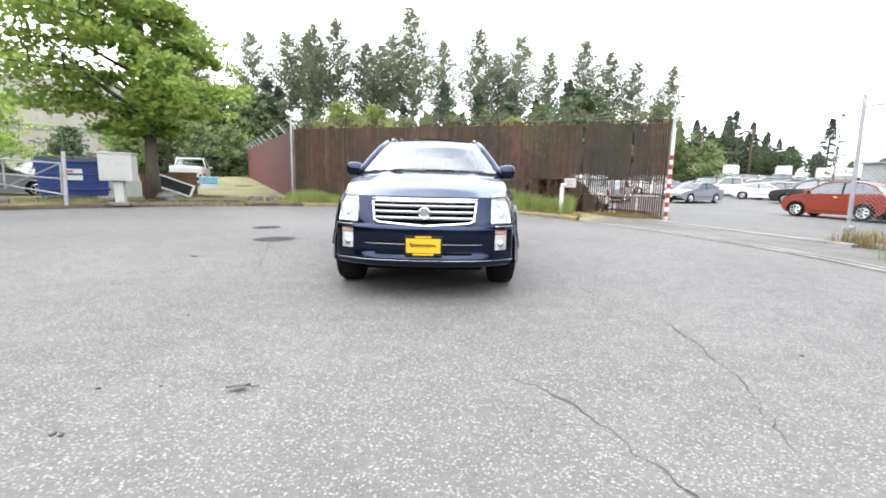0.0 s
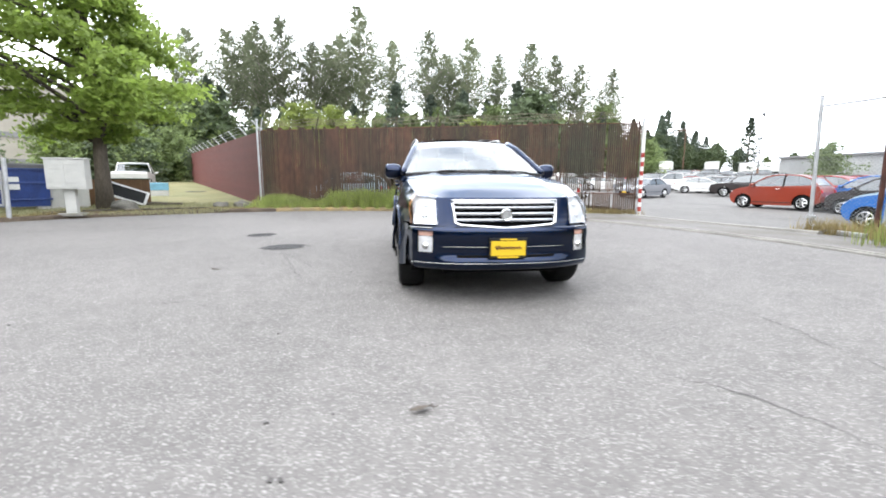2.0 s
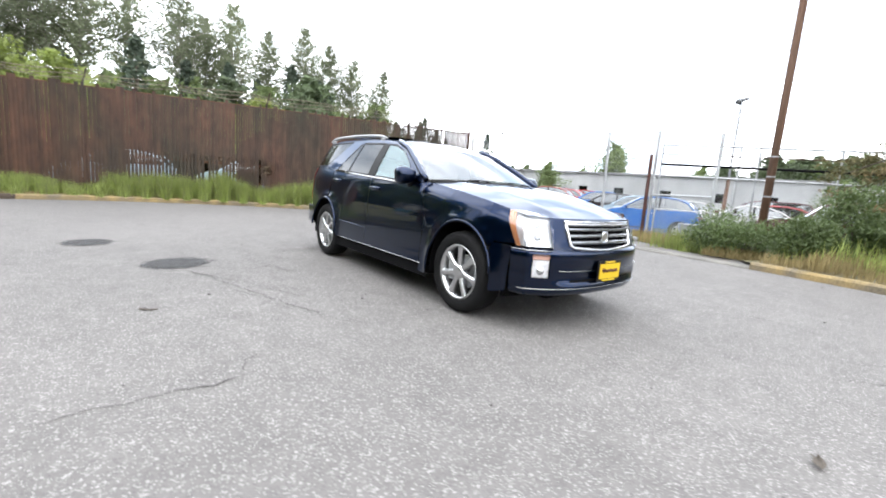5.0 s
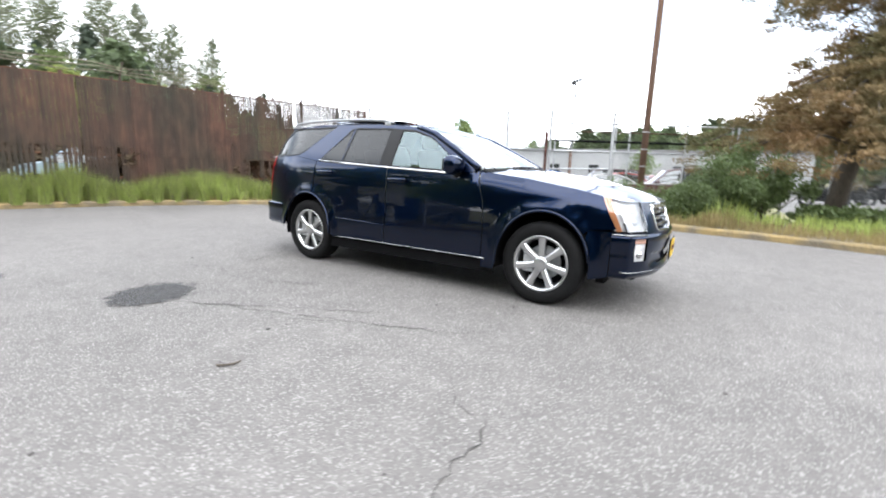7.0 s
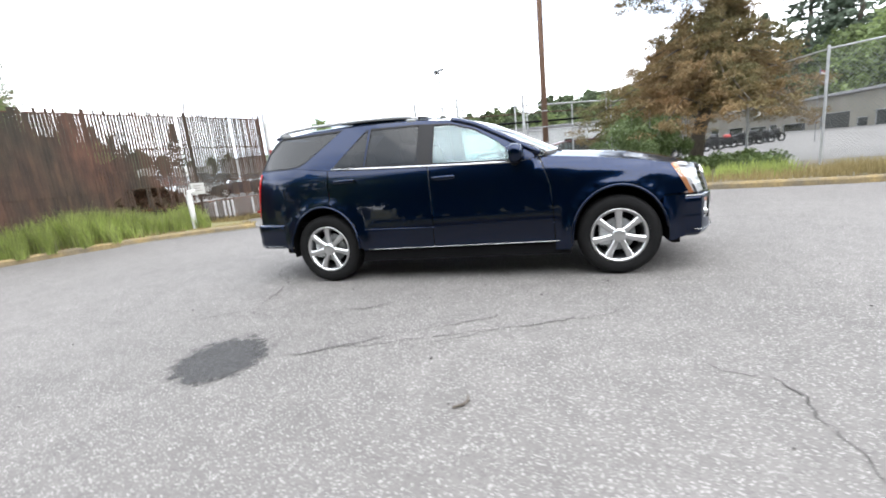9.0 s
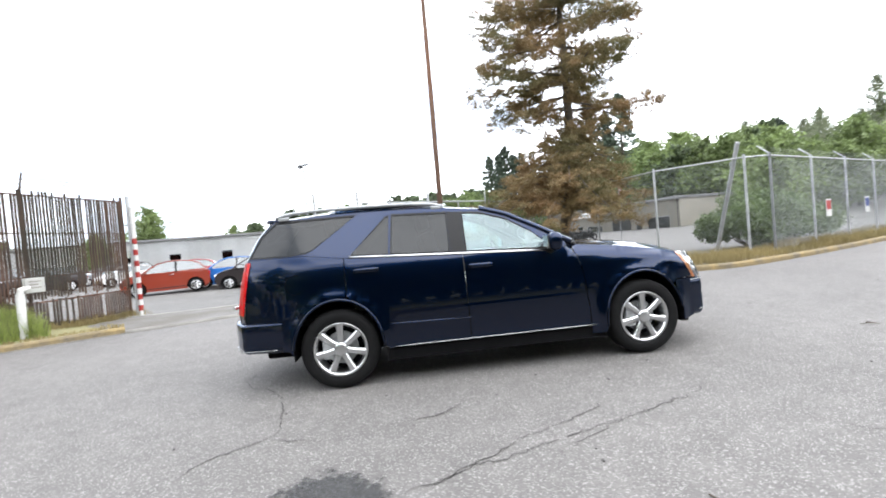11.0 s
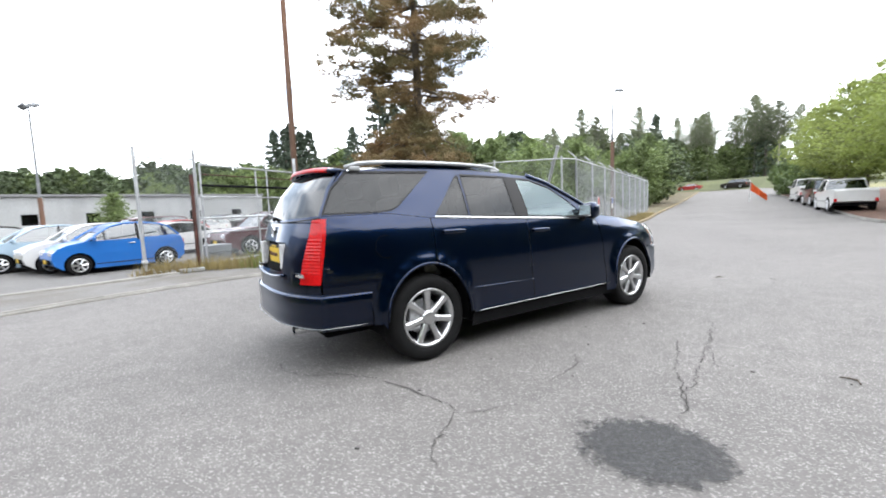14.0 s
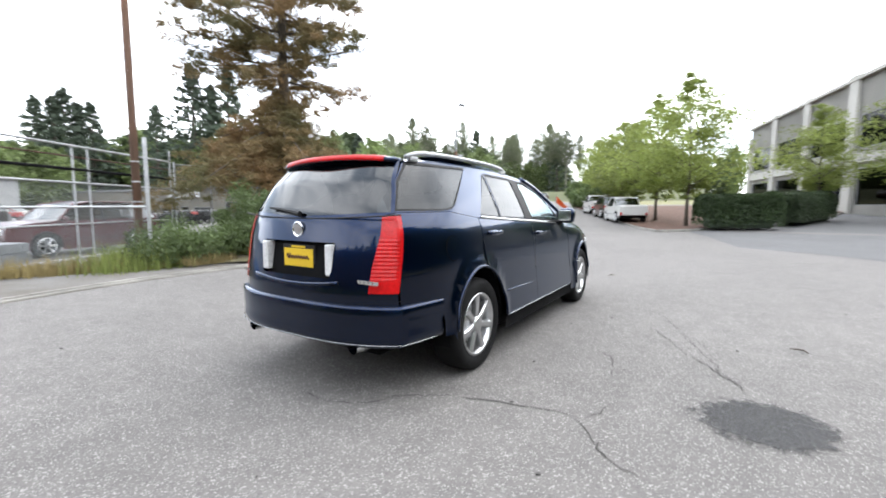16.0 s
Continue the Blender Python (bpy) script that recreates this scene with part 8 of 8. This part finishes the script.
# ---- parked vehicles ----
CAR_GLASS = glass_material("parked_car_glass", (0.20, 0.25, 0.25), 0.0, 2.1)
FORMS = {
    "hatch": dict(w=0.80, base=1.15, r=0.30, z0=0.20,
                  low=[(-1.70, 0.32), (-1.77, 0.52), (-1.74, 0.68), (-1.60, 0.82), (-1.35, 0.92), (-0.98, 0.99), (0.2, 1.0), (1.5, 1.05), (1.68, 0.98), (1.76, 0.72), (1.74, 0.34)],
                  cab=[(-0.96, 0.98), (-0.62, 1.22), (-0.30, 1.41), (0.05, 1.49), (0.6, 1.50), (1.05, 1.44), (1.35, 1.32), (1.62, 1.04)], post=0.40),
    "sedan": dict(w=0.88, base=1.36, r=0.32, z0=0.2,
                  low=[(-2.22, 0.34), (-2.28, 0.52), (-2.2, 0.68), (-1.9, 0.80), (-1.05, 0.93), (0.4, 0.95), (1.55, 1.0), (2.12, 0.97), (2.24, 0.8), (2.22, 0.36)],
                  cab=[(-1.05, 0.92), (-0.25, 1.36), (0.15, 1.42), (0.75, 1.39), (1.2, 1.25), (1.6, 1.0)], post=0.3),
    "wagon": dict(w=0.93, base=1.42, r=0.37, z0=0.28,
                  low=[(-2.36, 0.45), (-2.42, 0.65), (-2.36, 0.92), (-1.9, 1.05), (-1.1, 1.12), (0.4, 1.14), (2.2, 1.16), (2.36, 1.1), (2.4, 0.8), (2.36, 0.45)],
                  cab=[(-1.1, 1.1), (-0.55, 1.62), (0.0, 1.72), (1.6, 1.72), (2.0, 1.66), (2.3, 1.14)], post=0.3),
    "pickup": dict(w=0.96, base=1.75, r=0.38, z0=0.34,
                   low=[(-2.72, 0.5), (-2.78, 0.75), (-2.72, 1.02), (-1.6, 1.13), (0.62, 1.15), (0.70, 1.20), (2.68, 1.20), (2.74, 1.1), (2.74, 0.55), (2.6, 0.5)],
                   cab=[(-1.5, 1.12), (-0.9, 1.68), (-0.5, 1.78), (0.35, 1.78), (0.55, 1.70), (0.62, 1.16)], post=-0.15),
}
CAR_PAINTS = {}


def car_paint(colour):
    if colour not in CAR_PAINTS:
        CAR_PAINTS[colour] = mat("car_paint", colour, 0.35, vary=0.05, scale=2, fine=500, coat=0.6, spec=0.4)
    return CAR_PAINTS[colour]


def parked(form, colour, colour_name, x, y, heading, z=-0.08, group="cars parked in the yard"):
    """A parked vehicle whose nose points along heading (degrees from the x axis)."""
    f = FORMS[form]
    kind = {"hatch": "small hatchback", "sedan": "sedan", "wagon": "SUV", "pickup": "pickup truck"}[form]
    root = thing({"hatch": "hatchback_car", "sedan": "sedan_car", "wagon": "parked_suv", "pickup": "pickup_truck"}[form], f"parked {colour_name} {kind} standing on grey asphalt", "truck" if form == "pickup" else "car", group)
    root.matrix_basis = pose(x, y, rise(x, y) if z == -0.08 else z, 0, 0, heading + 90)
    paint, w, L = car_paint(colour), f["w"], f["low"][-1][0]

    def span(yy, zz):
        return w * (1 - 0.10 * max(0, abs(yy) / abs(L) - 0.45) ** 2 * 2.2) - 0.05 * max(0, zz - 0.75) - 0.5 * max(0, zz - f["cab"][0][1]) * 0.42

    ring = list(f["low"])
    for c in (f["base"], -f["base"]):
        ring += [(c + (f["r"] + 0.07) * math.cos(a), f["r"] + (f["r"] + 0.07) * math.sin(a)) for a in np.linspace(-0.35, math.pi + 0.35, 11)]
    bm = bmesh.new()
    for sg in (1, -1):
        patch2d(dense(ring, 0.25), [], 0.3, lambda u_, v_: (sg * span(u_, v_), u_, v_), bm)
    top = dense(f["low"] + [], 0.2)
    top = top[:top.index(f["low"][-1]) + 1]
    rows = [[bm.verts.new((t * span(yy, zz), yy * (1 - 0.045 * t * t * (abs(yy) / abs(L)) ** 3 * 0), zz + 0.03 * (1 - t * t) * (zz > 0.6))) for t in (-1, -0.6, 0, 0.6, 1)] for yy, zz in top]
    for p, q in zip(rows, rows[1:]):
        for k in range(4):
            bm.faces.new((p[k], p[k + 1], q[k + 1], q[k]))
    bmesh.ops.remove_doubles(bm, verts=bm.verts[:], dist=0.004)
    bmesh.ops.recalc_face_normals(bm, faces=bm.faces[:])
    part("body", bm, paint, root)
    cab = f["cab"]
    bm = bmesh.new()
    roof_pts = cab[1:-1]
    rows = [[bm.verts.new((t * (span(yy, zz) - 0.02), yy, zz + 0.035 * (1 - t * t))) for t in (-1, -0.6, 0, 0.6, 1)] for yy, zz in roof_pts]
    for p, q in zip(rows, rows[1:]):
        for k in range(4):
            bm.faces.new((p[k], p[k + 1], q[k + 1], q[k]))
    bmesh.ops.solidify(bm, geom=bm.faces[:], thickness=-0.03)
    part("roof", bm, paint, root, smooth=False)
    for nm, (a, b) in (("windshield", (cab[0], cab[1])), ("rear_window", (cab[-1], cab[-2]))):
        bm = bmesh.new()
        rows = [[bm.verts.new((t * (span(yy, zz) - 0.03), yy - 0.06 * (1 - t * t) * (1 if nm == "windshield" else -1) * 0.5, zz + 0.02 * (1 - t * t))) for t in (-1, -0.5, 0, 0.5, 1)] for yy, zz in (a, b)]
        for k in range(4):
            bm.faces.new((rows[0][k], rows[0][k + 1], rows[1][k + 1], rows[1][k]))
        part(nm, face_out(bm, (0, 0, 0.9)), CAR_GLASS, root)
    for sg in (1, -1):
        bm = patch2d(dense(cab, 0.3), [], 0.35, lambda u_, v_: (sg * (span(u_, v_) - 0.015), u_, v_))
        part("side_window", face_out(bm, (0, 0, 0.9)), CAR_GLASS, root)
        bm = bmesh.new()
        tube(bm, [(sg * (span(yy, zz) - 0.012), yy, zz) for yy, zz in cab], 0.032, 6)
        part("window_pillar", bm, paint, root)
        bm = bmesh.new()
        zt = float(np.interp(f["post"], [p[0] for p in cab], [p[1] for p in cab]))
        tube(bm, [(sg * (span(f["post"], 1.0)), f["post"], cab[0][1] - 0.02), (sg * (span(f["post"], zt) - 0.012), f["post"], zt)], 0.035, 6)
        part("door_pillar", bm, BLACK_PLASTIC, root)
        bm = bmesh.new()
        nose = f["low"][1]
        hz = nose[1] + 0.17
        box(bm, sg * (w - 0.30) - 0.13, sg * (w - 0.30) + 0.13, nose[0] - 0.005, nose[0] + 0.14, hz - 0.07, hz + 0.07, 0.03)
        part("headlight", bm, REFLECTOR, root)
        bm = bmesh.new()
        tail = f["low"][-2]
        box(bm, sg * (w - 0.16) - 0.07, sg * (w - 0.16) + 0.07, tail[0] - 0.1, tail[0] + 0.015, tail[1] - 0.02, tail[1] + 0.16, 0.02)
        part("tail_light", bm, RED_LENS, root)
        bm = bmesh.new()
        box(bm, sg * (w + 0.10) - 0.09, sg * (w + 0.10) + 0.09, cab[0][0] + 0.12, cab[0][0] + 0.22, cab[0][1] + 0.02, cab[0][1] + 0.15, 0.03)
        part("mirror", bm, paint, root)
        if form == "hatch":
            bm = bmesh.new()
            box(bm, sg * w - 0.012, sg * w + 0.016, 0.12, 0.30, 0.86, 0.89, 0.006)
            part("door_handle", bm, CHROME, root)
        bm = bmesh.new()
        tube(bm, [(sg * (span(0, 0.62) + 0.004), yy, f["z0"] + (0.10 if form == "hatch" else 0.25)) for yy in (-f["base"] + f["r"] + 0.1, 0, f["base"] - f["r"] - 0.1)], 0.015, 5)
        part("side_moulding", bm, BLACK_PLASTIC, root)
        for yy in (-f["base"], f["base"]):
            bm = bmesh.new()
            tube(bm, [(sg * (w - 0.21), yy, f["r"]), (sg * (w - 0.03), yy, f["r"]), (sg * (w - 0.01), yy, f["r"])], [f["r"], f["r"], f["r"] - 0.03], 20)
            wh = part("wheel", bm, TYRE, root)
            bm = bmesh.new()
            c = sg * (w - 0.004)
            tube(bm, [(c - sg * 0.02, yy, f["r"]), (c + sg * 0.004, yy, f["r"])], [f["r"] * 0.66, f["r"] * 0.62], 20)
            rim = part("rim", bm, DARK, wh)
            bm = bmesh.new()
            for k in range(6):
                a = math.pi * 2 * k / 6
                tube(bm, [(c + sg * 0.008, yy + 0.03 * math.cos(a), f["r"] + 0.03 * math.sin(a)), (c + sg * 0.008, yy + f["r"] * 0.62 * math.cos(a), f["r"] + f["r"] * 0.62 * math.sin(a))], [0.03, 0.036], 5)
            for k in range(20):
                a0, a1 = math.pi * 2 * k / 20, math.pi * 2 * (k + 1) / 20
                tube(bm, [(c + sg * 0.006, yy + f["r"] * 0.63 * math.cos(a0), f["r"] + f["r"] * 0.63 * math.sin(a0)), (c + sg * 0.006, yy + f["r"] * 0.63 * math.cos(a1), f["r"] + f["r"] * 0.63 * math.sin(a1))], 0.016, 4, False)
            part("wheel_spokes", bm, ALLOY, wh)
    bm = bmesh.new()
    box(bm, -w + 0.12, w - 0.12, f["low"][0][0] + 0.08, f["low"][-1][0] - 0.08, f["z0"], f["low"][0][1] + 0.3)
    part("underbody", bm, DARK, root)
    bm = bmesh.new()
    y0 = f["low"][1][0]
    box(bm, -0.45, 0.45, y0 - 0.012, y0 + 0.05, f["low"][1][1] - 0.16, f["low"][1][1] - 0.02, 0.01)
    part("grille", bm, DARK, root)
    bm = bmesh.new()
    box(bm, -0.16, 0.16, y0 - 0.022, y0 - 0.012, f["low"][1][1] - 0.13, f["low"][1][1] - 0.02)
    part("plate", bm, PLATE_YELLOW, root)
    bm = bmesh.new()
    box(bm, -w + 0.2, w - 0.2, cab[0][0] + 0.35, cab[-1][0] - 0.5, cab[0][1] - 0.3, cab[0][1] + 0.12, 0.05)
    part("interior", bm, DARK, root)
    return root


RED_O, BLUE, BLACK_C, ICE, WHITE_C, SILVER, MAROON = (0.18, 0.0216, 0.00792), (0.00792, 0.112, 0.382), (0.0144, 0.0101, 0.0101), (0.302, 0.396, 0.475), (0.518, 0.518, 0.504), (0.144, 0.151, 0.166), (0.0648, 0.00576, 0.00864)
row = 108
parked("hatch", RED_O, "orange-red", 16.65, 11.95, 113)
parked("hatch", BLUE, "bright blue", 13.78, 4.2, row)
parked("hatch", WHITE_C, "white", 15.27, 5.05, row)
parked("hatch", ICE, "pale blue", 16.65, 6.45, row)
parked("hatch", BLACK_C, "black", 17.88, 8.4, row)
parked("hatch", BLUE, "bright blue", 19.2, 10.1, row)
parked("hatch", (0.259, 0.00864, 0.00864), "red", 21.3, 14.3, row)
parked("hatch", (0.259, 0.00864, 0.00864), "red", 23.1, 14.0, row)
parked("hatch", WHITE_C, "white", 25.2, 15.2, row)
parked("wagon", MAROON, "dark maroon", 16.0, -1.2, 106)
parked("sedan", WHITE_C, "white", 19.0, 2.6, 110)
parked("hatch", (0.36, 0.0432, 0.0432), "red", 21.4, 2.4, 110)
parked("wagon", MAROON, "dark red", 24.2, 3.6, 110)
parked("sedan", SILVER, "silver grey", 18.0, 25.0, -155)
parked("pickup", WHITE_C, "white", 28.2, 36.0, 150)
parked("sedan", BLACK_C, "black", 29.0, 31.2, 145)
rngc = random.Random(12)
fleet = [parked(fm, c, nm, xx, yy, h_) for fm, c, nm, xx, yy, h_ in (
    ("sedan", SILVER, "silver", 34.5, 40, 130), ("hatch", WHITE_C, "white", 31, 22.5, 140), ("sedan", (0.252, 0.0216, 0.0216), "dark red", 40.5, 33, 140), ("wagon", BLACK_C, "black", 26.9, 25.5, 140), ("sedan", WHITE_C, "white", 24, 7.5, 140))]
for a in range(8):
    for b in range(9 + 2 * a):
        xx, yy = 0.2 + 0.545 * (46 + 8.0 * a) + 0.81 * (2.75 * b - 8.5 - 3.4 * a) + rngc.uniform(-0.3, 0.3), -6 + 0.838 * (46 + 8.0 * a) - 0.586 * (2.75 * b - 8.5 - 3.4 * a) + rngc.uniform(-0.4, 0.4)
        if rngc.random() < 0.12 or (xx > 54 and yy < 62):
            continue
        copy_thing(fleet[rngc.choice((0, 0, 1, 2, 3, 4, 4))], pose(xx, yy, rise(xx, yy), 0, 0, 55 + rngc.choice((0, 180)) + rngc.uniform(-4, 4)))
for k in range(8):
    copy_thing(fleet[(k * 2) % 5], pose(29.0 + 2.7 * k, 3.0 - 1.3 * k + rngc.uniform(-0.3, 0.3), rise(29.0 + 2.7 * k, 3.0 - 1.3 * k), 0, 0, 215 + rngc.uniform(-4, 4)))
# behind the slatted fence
parked("sedan", SILVER, "silver grey", -18.1, 11.4, 44, 0.03, "cars behind the dumpster")
parked("hatch", ICE, "pale blue", -3.0, 15.6, 165, -0.02, "cars behind the slatted fence")
parked("hatch", ICE, "pale blue", 1.2, 14.9, 165, -0.02, "cars behind the slatted fence")
for k, (xx, yy, h_) in enumerate([(6.6, 13.6, 80), (5.0, 16.4, 85), (8.6, 19.5, 80), (12.0, 24, 60)]):
    copy_thing(fleet[(1, 0, 4, 0)[k]], pose(xx, yy, -0.05, 0, 0, h_ + 90))
# on the street and on the lawn
parked("pickup", WHITE_C, "white", 3.4, -29.7, math.degrees(math.atan2(-0.923, 0.385)), rise(0, -29.7) + 0.02, "vehicles along the street")
parked("wagon", BLACK_C, "black", 5.5, -34.7, math.degrees(math.atan2(-0.923, 0.385)), rise(0, -34.7) + 0.02, "vehicles along the street")
pk = parked("pickup", WHITE_C, "white", 7.9, -40.6, math.degrees(math.atan2(-0.923, 0.385)), rise(0, -40.6) + 0.02, "vehicles along the street")
for xx, yy in ((24, -93), (33, -92), (42, -93), (52, -94), (60, -96)):
    copy_thing(fleet[int(xx) % 5], pose(xx, yy, rise(xx, yy) + 0.1, 0, 0, rngc.uniform(60, 110)))
copy_thing(fleet[0], pose(-23.5, 14.5, 0.12, 0, 0, 75))
copy_thing(fleet[4], pose(-21.8, 18.5, 0.25, 0, 0, 70))
copy_thing(pk, pose(-17.0, 23.6, 0.42, 0, 0, 203))
